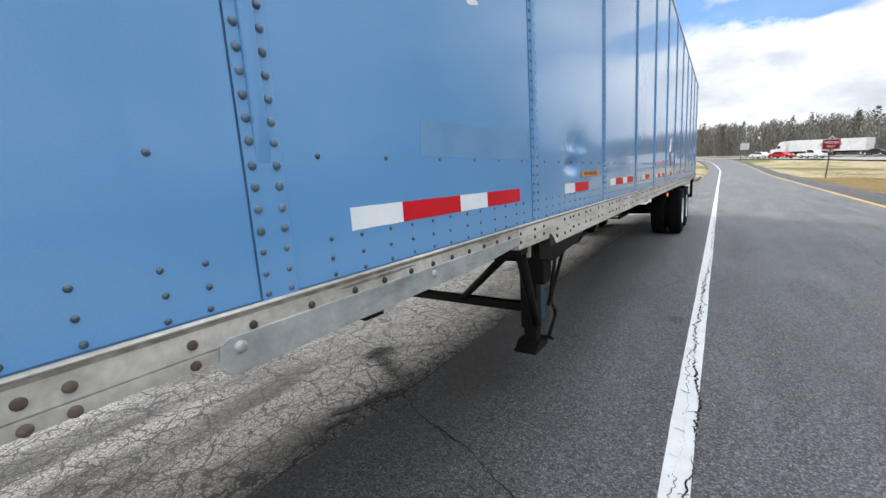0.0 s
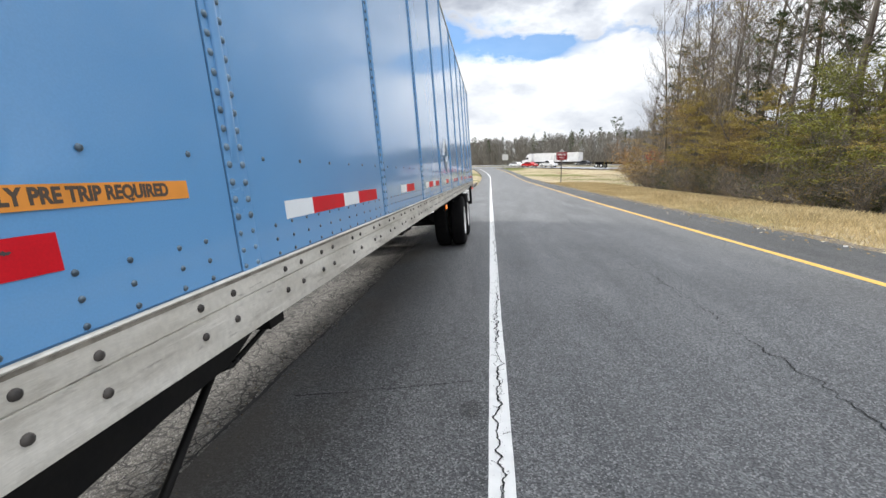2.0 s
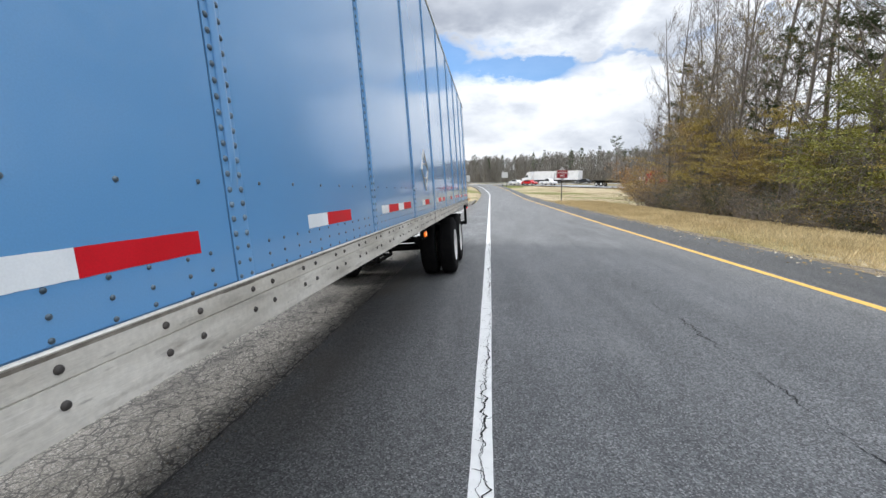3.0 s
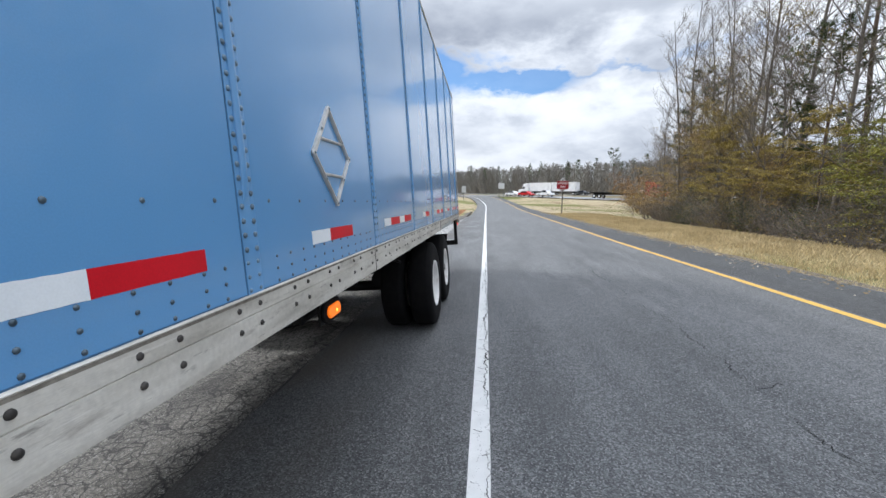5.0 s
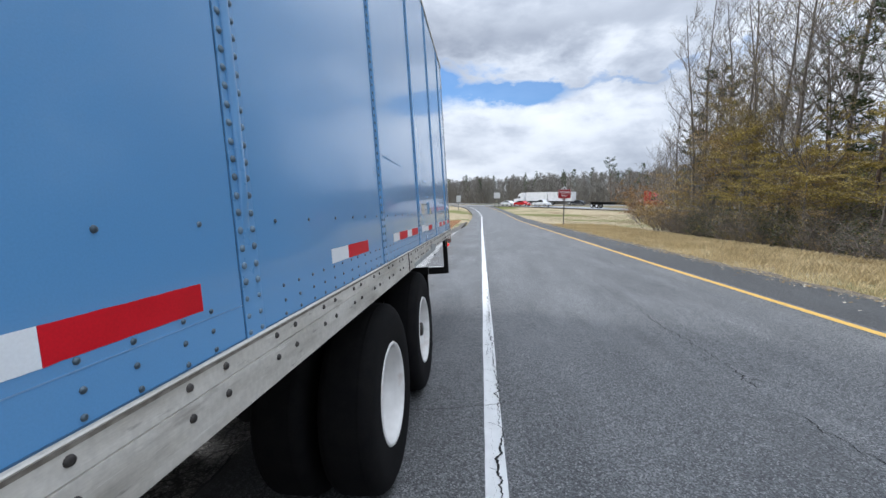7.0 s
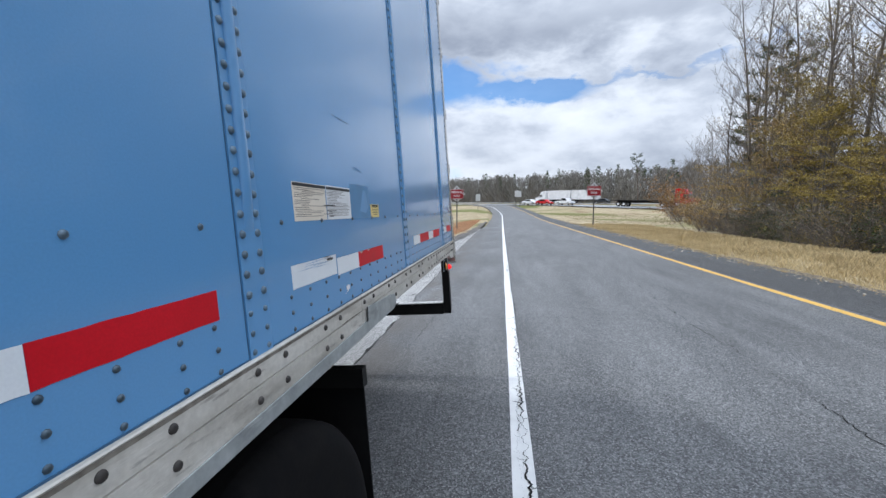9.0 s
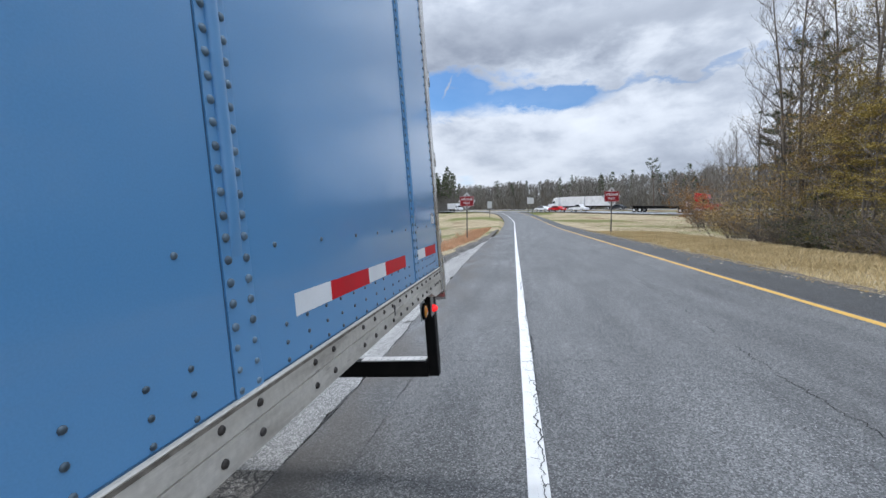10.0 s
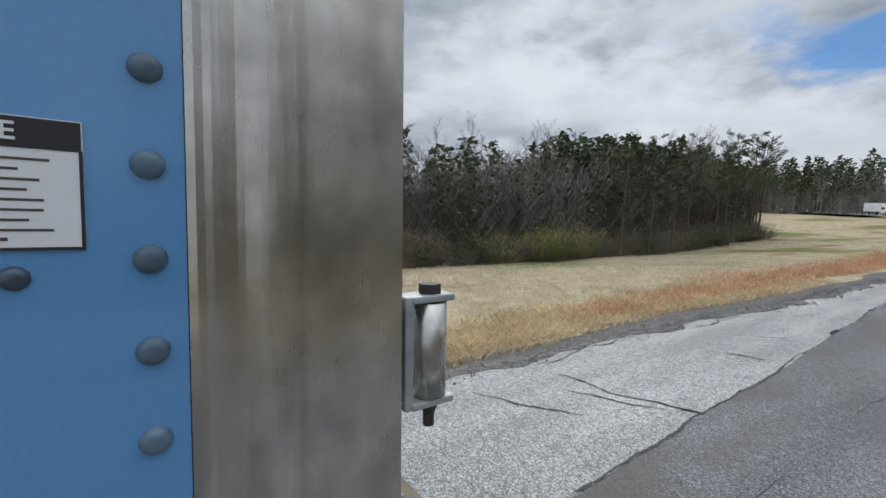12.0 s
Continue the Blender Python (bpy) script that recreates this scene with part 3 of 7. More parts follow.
        for j in range(2):
            faces += [(j * sides + i, j * sides + (i + 1) % sides, (j + 1) * sides + (i + 1) % sides, (j + 1) * sides + i) for i in range(sides)]
        faces += [(2 * sides + i, 2 * sides + (i + 1) % sides, 3 * sides) for i in range(sides)]
        return self.add(verts, faces, True)

    def mesh(self, name, mat, bevel=0.0):
        me = bpy.data.meshes.new(name)
        me.from_pydata(self.v, [], self.f)
        bm = bmesh.new()
        bm.from_mesh(me)
        bmesh.ops.recalc_face_normals(bm, faces=bm.faces)
        if bevel:
            edges = [e for e in bm.edges if len(e.link_faces) == 2 and e.calc_face_angle(0) > 0.6]
            bmesh.ops.bevel(bm, geom=edges, offset=bevel, segments=2, affect="EDGES", profile=0.5, clamp_overlap=True)
        bm.to_mesh(me)
        bm.free()
        if not bevel:
            for p, s in zip(me.polygons, self.smooth):
                p.use_smooth = s
        me.materials.append(mat)
        return me


def part(name, shape, mat, parent=None, label="", bevel=0.0):
    """Links a shape as one mesh object under a thing or a part."""
    ob = new(name, shape.mesh(name, mat, bevel))
    if parent is not None:
        ob.parent = parent
    return tagged(ob, label)


def raw(name, verts, faces, mat, smooth=False):
    me = bpy.data.meshes.new(name)
    me.from_pydata(verts, [], faces)
    me.materials.append(mat)
    if smooth:
        me.shade_smooth()
    return me


def words(text, size, m, mat, parent, wide=1.0, name="lettering", bold=0.018):
    cu = bpy.data.curves.new(name, "FONT")
    cu.body, cu.size, cu.extrude, cu.align_x, cu.align_y = text, size, 0.0003, "CENTER", "CENTER"
    cu.offset = size * bold
    cu.materials.append(mat)
    ob = new(name, cu)
    ob.parent = parent
    ob.matrix_basis = m @ Matrix.Diagonal((wide, 1, 1, 1))
    return ob


# the trailer side faces +x: text runs along +y, upright along +z
def on_side(y, z, x=0.0):
    return Matrix.Translation((x, y, z)) @ Matrix(((0, 0, 1), (1, 0, 0), (0, 1, 0))).to_4x4()


# ---- ground and roads ----
def rise(y):
    """The height of the land along the ramp."""
    if y < 20:
        return 0.0
    if y < 115:
        return 0.0048 * (y - 20) + 0.00043 * max(0.0, y - 48) ** 2
    return 2.386 + 0.03 * (y - 115)


def bend(y):
    """How far the ramp has swung to the left."""
    return 0.0 if y < 70 else -0.0013 * (y - 70) ** 2 - (0.0000012 * (y - 92) ** 4 if y > 92 else 0)


FALL = 0.0382


def cross(s):
    """The cross fall of the pavement: the lane leans to the left, the shoulder more so."""
    return FALL * (s - 0.55) if s > -1.15 else FALL * -1.70 - 0.09 * (-1.15 - s)


def paved(x, y):
    """The height of the pavement."""
    return rise(y) + cross(x - bend(y))


EDGE_R = 6.25


def edge_l(y):
    """The outer edge of the shoulder, which narrows along the ramp."""
    return -3.02 + 0.50 * max(0.0, min(1.0, (y - 23.5) / 5.0)) - 3.2 * max(0.0, min(1.0, (12.0 - y) / 5.0)) + 1.0 * max(0.0, min(1.0, (y - 30) / 14.0))



def land(x, y):
    """The height of the ground sheet."""
    s = x - bend(max(min(y, 128), 0))
    h = rise(y)
    fade = max(0.0, min(1.0, (95 - y) / 45))
    left = edge_l(y)
    if s < left:
        d = left - s
        low = 0.075 - cross(left) + 0.02 * min(d, 3) + 0.125 * max(0, min(d - 1.5, 17))
        h -= low * (0.2 + 0.8 * fade)
    elif s < EDGE_R:
        h += cross(s) - 0.25
    else:
        d = s - EDGE_R
        h += cross(EDGE_R) * max(0.0, min(1.0, (90 - y) / 30)) - 0.035 - 0.035 * min(d, 6) * fade
    bump = noise.noise(Vector((x * 0.35, y * 0.35, 3.0))) * 0.07 + noise.noise(Vector((x * 1.3, y * 1.3, 7.0))) * 0.025
    near = 0.25 if (s > left - 0.3 and s < EDGE_R + 0.3) else 1.0
    return h + bump * near


def grid_mesh(name, xs, ys, height, mat):
    verts = [(x, y, height(x, y)) for y in ys for x in xs]
    n = len(xs)
    faces = [(j * n + i, j * n + i + 1, (j + 1) * n + i + 1, (j + 1) * n + i) for j in range(len(ys) - 1) for i in range(n - 1)]
    return raw(name, verts, faces, mat, True)


def spaced(lo, hi, step):
    return [lo + i * (hi - lo) / round((hi - lo) / step) for i in range(round((hi - lo) / step) + 1)]


far_x = [-1500, -700, -350, -180, -110, -80, -60] + spaced(-48, -8, 1.6)
xs = far_x + spaced(-7, -1.0, 0.3) + spaced(0, 5, 1.0) + spaced(5.6, 14, 0.35) + spaced(15, 40, 1.6) + [48, 60, 80, 110, 180, 350, 700, 1500]
ys = [-600, -250, -100, -50, -30, -20, -12] + spaced(-8, 60, 0.8) + spaced(62, 160, 3.5) + [175, 200, 240, 300, 420, 700, 1500]
tagged(new("ground", grid_mesh("ground", xs, ys, land, GROUND)), "dry straw-coloured winter grass with olive and rusty patches", "ground", kind="structure")


def strip(name, s0, s1, ys, lift, mat, label, category, thick=0.0, steps=6, wobble=0.0, kind="structure"):
    """A band of the ramp between two offsets from its line, with a skirt where it has thickness."""
    verts, faces = [], []
    rows = []
    for y in ys:
        row = []
        for i in range(steps + 1):
            f = i / steps
            a, b = (v(y) if callable(v) else v for v in (s0, s1))
            s = a + (b - a) * f
            if wobble and i in (0, steps):
                s += noise.noise(Vector((a * 3, y * 0.9, i))) * wobble + noise.noise(Vector((b * 5, y * 3.7, i))) * wobble * 0.4
            x = s + bend(y)
            row.append((x, y, paved(x, y) + lift))
        if thick:
            row = [(row[0][0], y, row[0][2] - thick)] + row + [(row[-1][0], y, row[-1][2] - thick)]
        rows.append(row)
        verts += row
    n = len(rows[0])
    faces = [(j * n + i, j * n + i + 1, (j + 1) * n + i + 1, (j + 1) * n + i) for j in range(len(rows) - 1) for i in range(n - 1)]
    ob = new(name, raw(name, verts, faces, mat))
    return tagged(ob, label, category, kind=kind)


def joint(y):
    """The joint between lane and shoulder."""
    return -1.17 + 0.06 * math.exp(-((y - 16.8) / 2.0) ** 2) - 0.14 * max(0.0, min(1.0, (y - 21) / 6)) + 0.3 * max(0.0, min(1.0, (y - 40) / 8))


road_y = spaced(-25, -8, 1.0) + spaced(-7.8, 40, 0.16) + spaced(41, 60, 1.0) + spaced(61.5, 132, 1.5)
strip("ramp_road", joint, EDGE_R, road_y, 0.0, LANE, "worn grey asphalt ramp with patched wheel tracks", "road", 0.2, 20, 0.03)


def crumbled(y):
    """How much of the shoulder's outer edge has broken up."""
    return 0.08 + 0.36 * max(0.0, min(1.0, (y - 20.5) / 4.5))


strip("shoulder", lambda y: min(edge_l(y) + crumbled(y), joint(y) - 0.05), lambda y: joint(y) + 0.04, spaced(15.5, 44, 0.125), -0.004, SHOULDER_SOUND, "pale worn asphalt shoulder with fine cracks", "shoulder", 0.10, 5, 0.22)
strip("broken_edge", lambda y: edge_l(y) - 0.12, lambda y: min(edge_l(y) + crumbled(y) + 0.33, joint(y)), spaced(15.5, 44, 0.125), -0.022, BROKEN_EDGE, "crumbling dark asphalt edge of the shoulder", "shoulder", 0.14, 5, 0.20)
strip("shoulder", edge_l, lambda y: joint(y) + 0.04, spaced(-6, 15.5, 0.25), -0.004, SHOULDER, "pale cracked asphalt shoulder with a broken outer edge", "shoulder", 0.10, 5, 0.10)
strip("gravel_edge", lambda y: edge_l(y) - 0.6, lambda y: edge_l(y) + 0.12, spaced(-6, 60, 0.25), -0.034, GRAVEL, "dark gravel and broken asphalt along the shoulder", "gravel", 0.2, 4, 0.22)
strip("road_margin", 5.02, EDGE_R - 0.02, spaced(-12, 60, 0.25) + spaced(61, 122, 1.0), 0.0025, MARGIN, "darker asphalt margin beyond the yellow line", "road", 0.0, 4, 0.03)
strip("gravel_edge", EDGE_R - 0.16, EDGE_R + 0.30, spaced(-6, 60, 0.2), -0.012, SOIL, "dark soil and dead leaves along the asphalt edge", "gravel", 0.12, 4, 0.16)
strip("edge_line_white", lambda y: 0.487 - 0.0013 * min(y, 40), lambda y: 0.615 - 0.0013 * min(y, 40), spaced(-12, 60, 0.12) + spaced(61, 126, 1.0), 0.004, LINE_WHITE, "cracked white painted edge line on asphalt", "road line", 0.0, 2, 0.006)
strip("edge_line_yellow", lambda y: 4.852 - 0.0014 * min(y, 40), lambda y: 4.968 - 0.0014 * min(y, 40), spaced(-12, 60, 0.5) + spaced(61, 118, 1.0), 0.004, LINE_YELLOW, "faded yellow painted edge line on asphalt", "road line", 0.0, 2, 0.012)


def crack(name, points, width, label, lift=0.0055, mat=None, seed=0, wander=0.05, step=0.07, gaps=0.0, jag=0.0):
    """A crack that wanders along a line of (s, y), as a ragged dark cleft of changing width."""
    rng = random.Random(seed)
    verts, faces = [], []
    walkp = []
    for (s0, y0), (s1, y1) in zip(points, points[1:]):
        n = max(2, int(math.hypot(s1 - s0, y1 - y0) / step))
        walkp += [(s0 + (s1 - s0) * i / n, y0 + (y1 - y0) * i / n, s1 - s0, y1 - y0) for i in range(n)]
    for i, (s, y, ds, dy) in enumerate(walkp):
        long = math.hypot(ds, dy)
        nx, ny = -dy / long, ds / long
        off = wander * (noise.noise(Vector((s * 0.8 + seed, y * 0.8, 1.0))) + 0.5 * noise.noise(Vector((s * 4 + seed, y * 4, 2.0)))) + rng.uniform(-0.12, 0.12) * min(wander, 0.1)
        off += jag * (noise.noise(Vector((s * 9 + seed, y * 11, 4.0))) + 0.6 * noise.noise(Vector((s * 20, y * 27 + seed, 6.0))))
        w = width * max(0.22, 0.55 + 1.1 * noise.noise(Vector((s * 2.1, y * 2.1, seed + 5.0)))) * rng.uniform(0.7, 1.3)
        if gaps and noise.noise(Vector((s * 0.9, y * 0.9, seed + 9.0))) < gaps - 0.5:
            w *= 0.12
        x, yy = s + nx * off, y + ny * off
        for sign in (-1, 1):
            X, Y = x + nx * w * sign / 2 + bend(yy), yy + ny * w * sign / 2
            verts.append((X, Y, paved(X, Y) + lift))
    faces = [(2 * i, 2 * i + 1, 2 * i + 3, 2 * i + 2) for i in range(len(walkp) - 1)]
    ob = new(name, raw(name, verts, faces, mat or CRACK))
    return tagged(ob, label, "crack", kind="structure")


crack("pavement_crack", [(0.580, 1.5), (0.574, 12), (0.560, 60)], 0.014, "ragged crack running along the white line", 0.0085, seed=1, wander=0.055, step=0.014, jag=0.032)
crack("pavement_crack", [(0.535, 1.5), (0.525, 9), (0.545, 26)], 0.006, "thin second crack in the white line", 0.0085, seed=41, wander=0.05, step=0.014, gaps=0.62, jag=0.028)
for k in range(78):
    yk = 2.0 + k * 0.25 + 0.2 * noise.noise(Vector((k, 0, 0)))
    crack("pavement_crack", [(0.555, yk), (0.482 if k % 3 else 0.61, yk + 0.03)], 0.007, "side crack in the white line", 0.0085, seed=60 + k, wander=0.03, step=0.012)
LANE_CRACK = [(2.66, -2), (2.64, 4.3), (2.63, 5.5), (2.65, 7.6), (2.67, 8.5), (2.60, 8.8), (2.67, 9.9), (2.76, 11.2), (2.68, 12.5), (2.75, 13.2), (2.74, 15), (2.82, 18), (2.96, 20.1), (3.35, 25)]
crack("pavement_crack", LANE_CRACK[:6], 0.014, "long crack along the middle of the lane", seed=2, wander=0.06, step=0.025, jag=0.05)
crack("pavement_crack", LANE_CRACK[5:], 0.011, "long crack along the middle of the lane", seed=42, wander=0.06, step=0.025, gaps=0.2, jag=0.05)
crack("pavement_crack", [(2.66, 9.68), (2.78, 9.70), (2.86, 9.78), (2.90, 9.72)], 0.012, "short side crack in the lane", seed=43, wander=0.04, step=0.02)
crack("pavement_joint", [(joint(y) - 0.003, y) for y in spaced(-6, 60, 1.5)], 0.026, "dark ragged joint between lane and shoulder", 0.003, TAR, seed=3, wander=0.05, step=0.04, gaps=0.35)
crack("pavement_crack", [(-0.70, 17.50), (-0.28, 17.54), (0.16, 17.54), (0.49, 17.49), (1.0, 17.6), (2.0, 17.5)], 0.007, "thin crack across the lane", seed=4, wander=0.05, step=0.02, gaps=0.2, jag=0.06)
crack("pavement_crack", [(-0.45, 12.16), (-0.09, 12.22), (0.18, 12.26), (0.46, 12.32), (0.75, 12.42)], 0.009, "thin crack across the lane", seed=5, wander=0.04, step=0.03)
crack("pavement_crack", [(-0.9, 5.40), (-0.48, 5.47), (0.03, 5.55), (0.41, 5.59)], 0.009, "thin crack across the lane", seed=6, wander=0.05, step=0.03)
crack("pavement_crack", [(0.62, 11.06), (1.15, 11.07), (1.56, 11.05), (2.0, 11.12)], 0.007, "thin crack across the lane", seed=7, wander=0.05, step=0.03)
crack("pavement_crack", [(-1.13, 2.76), (-0.77, 2.59), (-0.47, 2.52), (-0.11, 2.35), (0.05, 2.20)], 0.014, "crack running from the shoulder joint into the lane", seed=8, wander=0.05, step=0.025)
crack("pavement_joint", [(-0.66, 15.5), (-0.58, 18.1), (-0.45, 20.3), (-0.05, 27.1), (0.36, 32.3)], 0.013, "dark crack along the lane edge", 0.004, TAR, seed=9, wander=0.035, step=0.04, gaps=0.25)
crack("pavement_crack", [(2.70, 12.8), (3.4, 12.6), (4.2, 12.9)], 0.006, "thin crack across the lane", seed=10, wander=0.08, step=0.05)
crack("pavement_crack", [(-1.40, 2.35), (-1.27, 2.60), (-1.14, 2.85)], 0.085, "dark broken hole along the shoulder joint", 0.005, TAR, seed=91, wander=0.06, step=0.025)
crack("pavement_crack", [(-1.36, 1.85), (-1.30, 2.40)], 0.04, "dark broken hole along the shoulder joint", 0.005, TAR, seed=92, wander=0.06, step=0.025, gaps=0.4)
crack("pavement_crack", [(-2.45, 19.05), (-2.40, 19.11), (-1.85, 19.06), (-1.62, 19.14), (-1.46, 19.23), (-1.14, 19.31)], 0.022, "open crack across the shoulder", 0.003, seed=93, wander=0.05, step=0.03)
crack("pavement_crack", [(-1.75, 21.35), (-1.62, 21.40), (-1.35, 21.41)], 0.03, "open crack in the shoulder", 0.003, seed=94, wander=0.05, step=0.03)
for k, (ya, yb, off, wd) in enumerate(((18.6, 21.5, 0.10, 0.03), (22.5, 26.5, 0.36, 0.05), (25.0, 30.0, 0.50, 0.05), (29.0, 35.0, 0.42, 0.05), (24.5, 32.0, 0.12, 0.06))):
    crack("pavement_crack", [(edge_l(y) + off, y) for y in spaced(ya, yb, 0.8)], wd, "open ragged crack along the broken shoulder", 0.004, TAR, seed=80 + k, wander=0.30, step=0.05, gaps=0.4)
for k, (s, y) in enumerate(((-1.75, 3.4), (-2.0, 6.5), (-1.6, 19.0), (-1.9, 22.5), (-2.1, 18.2), (-1.5, 25.0))):
    crack("pavement_crack", [(s - 0.5, y - 0.2), (s, y), (s + 0.42, y + 0.3)], 0.016, "open crack in the shoulder", 0.003, seed=20 + k, wander=0.08, step=0.04)

# a round oil stain beside the white line
ring = [(0.365 + 0.068 * math.cos(t * math.pi / 12) * (1 + 0.12 * math.sin(t * 1.9)), 5.25 + 0.10 * math.sin(t * math.pi / 12) * (1 + 0.10 * math.cos(t * 2.3))) for t in range(24)]
tagged(new("oil_stain", raw("oil_stain", [(x, y, paved(x, y) + 0.004) for x, y in ring], [tuple(range(24))], MARGIN)), "dark round oil stain on the lane", "stain", kind="structure")

# the highway beyond, running to the upper left
HW = Vector((-0.72, 0.69, 0)).normalized()
HN = Vector((0.69, 0.72, 0)).normalized()


def highway_band(name, n0, n1, lift, mat, label):
    verts, faces = [], []
    us = spaced(-220, 220, 8)
    for u in us:
        for d in (n0, n1):
            p = Vector((17.5, 110, 0)) + HW * u + HN * d
            verts.append((p.x, p.y, rise(p.y) + 0.20 + lift))
    faces = [(2 * i, 2 * i + 1, 2 * i + 3, 2 * i + 2) for i in range(len(us) - 1)]
    return tagged(new(name, raw(name, verts, faces, mat)), label, "road", kind="structure")


highway_band("highway_road", 0, 8.5, 0.0, HIGHWAY, "pale grey two-lane highway carriageway")
highway_band("highway_road", 24.0, 33.0, 0.0, HIGHWAY, "pale grey two-lane highway carriageway farther off")
highway_band("highway_line", 1.0, 1.25, 0.01, LINE_WHITE, "white edge line of the highway")
highway_band("highway_line", 31.8, 32.05, 0.01, LINE_WHITE, "white edge line of the highway")

# ---- the semi-trailer, in axes of its own: x outwards from its side, y to its rear, z up ----
trailer = new("semi_trailer")
trailer.matrix_basis = pose(0, 0, 0.0849, -0.123, 0, 0) @ pose(0, 0, 0, 0, -3.654, 0)
tagged(trailer, "blue riveted box trailer with aluminium rails, parked on the shoulder", "trailer")
FRONT, REAR, TOP, WIDE = -0.42, 15.705, 3.87, 2.59
SEAM = [1.187, 2.456, 3.727, 4.988, 6.246, 7.503, 8.773, 10.050, 11.312, 12.567, 13.827, 15.102]
BASE = 1.190


def side_panel(y0, y1, dent=None):
    if dent is None:
        return Shape().box(-0.012, 0.0, y0, y1, BASE, 3.78)
    cy, cz, deep = dent
    s = Shape()
    ny, nz = 170, 150
    zs = [BASE + (2.3 - BASE) * j / (nz - 10) for j in range(nz - 9)] + [2.3 + (3.78 - 2.3) * j / 9 for j in range(1, 10)]
    verts = []
    for z in zs:
        for i in range(ny + 1):
            y = y0 + (y1 - y0) * i / ny
            a, b = (y - cy) / 0.10, (z - cz) / 0.035
            c, d = (y - cy - 0.05) / 0.22, (z - cz - 0.05) / 0.13
            x = -deep * math.exp(-a * a - b * b) - 0.55 * deep * math.exp(-c * c - d * d) + 0.5 * deep * math.exp(-((y - cy - 0.06) / 0.16) ** 2 - ((z - cz - 0.055) / 0.03) ** 2)
            for fy, lean, fz, long, wide, high in ((0.035, 0.10, 0.075, 0.055, 0.011, 0.20), (0.075, 0.22, 0.085, 0.075, 0.013, 0.24), (0.125, 0.12, 0.05, 0.06, 0.014, 0.16), (-0.07, -0.3, 0.07, 0.06, 0.016, 0.10)):
                u = (y - cy - fy - lean * (z - cz)) / wide
                x += deep * high * (math.exp(-u * u) - 0.7 * math.exp(-(u - 1.7) ** 2)) * math.exp(-((z - cz - fz) / long) ** 2)
            verts.append((x, y, z))
    n = ny + 1
    s.add(verts, [(j * n + i, j * n + i + 1, (j + 1) * n + i + 1, (j + 1) * n + i) for j in range(len(zs) - 1) for i in range(ny)], True)
    return s


bounds = [FRONT + 0.12] + SEAM + [REAR]
for k, (a, b) in enumerate(zip(bounds, bounds[1:])):
    part("side_panel", side_panel(a + (0.0015 if k else 0), b - (0.0015 if k < 12 else 0), (3.043, 1.449, 0.022) if k == 2 else None), BLUE, trailer, "dented blue side panel" if k == 2 else "")


def post(y):
    """A riveted joint strip with a pressed bead that runs out above the lowest rivets."""
    s = Shape().box(-0.002, 0.0030, y, y + 0.073, BASE + 0.004, 3.77)
    n, zs = 13, [1.446, 1.47, 1.505, 1.56, 3.74]
    prof = [(0.0365 - 0.0145 * math.cos(math.pi * i / 12), math.sin(math.pi * i / 12) ** 0.8) for i in range(13)]
    deep = [0.0, 0.35, 0.75, 1.0, 1.0]
    verts = [(0.0031 + 0.0098 * d * h, y + o, z) for z, d in zip(zs, deep) for o, h in prof]
    s.add(verts, [(j * n + i, j * n + i + 1, (j + 1) * n + i + 1, (j + 1) * n + i) for j in range(len(zs) - 1) for i in range(n - 1)], True)
    return s


big_rivet = Shape().dome((0, 0, 0), 0.0080, 0.0058, sides=14).mesh("rivet", RIVET)
small_rivet = Shape().dome((0, 0, 0), 0.0060, 0.0042, sides=10).mesh("rivet", RIVET_DARK)
bolt_mesh = Shape().dome((0, 0, 0), 0.0082, 0.0062, sides=12).mesh("bolt", BOLT)
rust_bolt = Shape().dome((0, 0, 0), 0.0082, 0.007, sides=14).mesh("bolt", RUST)


def stud(mesh, name, x, y, z, parent, turn=0.0):
    ob = new(name, mesh)
    ob.parent = parent
    ob.matrix_basis = pose(x, y, z, turn, 0, 0)
    return ob


rng = random.Random(5)
for k, y in enumerate(SEAM):
    strip_ob = part("joint_strip", post(y), POST_BLUE, trailer, "blue riveted joint strip with a pressed bead" if k == 0 else "")
    # Dark strip paints the shade along the joint strip's overlapping edge.
    part("seam_shade_line", Shape().box(-0.004, 0.0006, y - 0.0032, y - 0.0015, BASE + 0.004, 3.76), SEAM_DARK, strip_ob)
    rest = Shape()
    for col, o in enumerate((0.013, 0.060)):
        for i in range(63):
            z = 1.327 + 0.0385 * i + rng.uniform(-0.0015, 0.0015)
            if i < 9:
                stud(big_rivet, "rivet", 0.003, y + o, z, strip_ob, rng.uniform(0, 90))
            else:
                rest.dome((0.003, y + o, z), 0.0082, 0.0058)
        for z in (1.214, 1.251, 1.290):
            rest.dome((0.003, y + o - 0.001, z), 0.0062, 0.004)
    tagged(part("rivets", rest, RIVET, strip_ob), kind="stuff")
    part("strip_foot", Shape().box(0.0, 0.0034, y + 0.002, y + 0.073, BASE + 0.001, BASE + 0.004), INK, strip_ob)

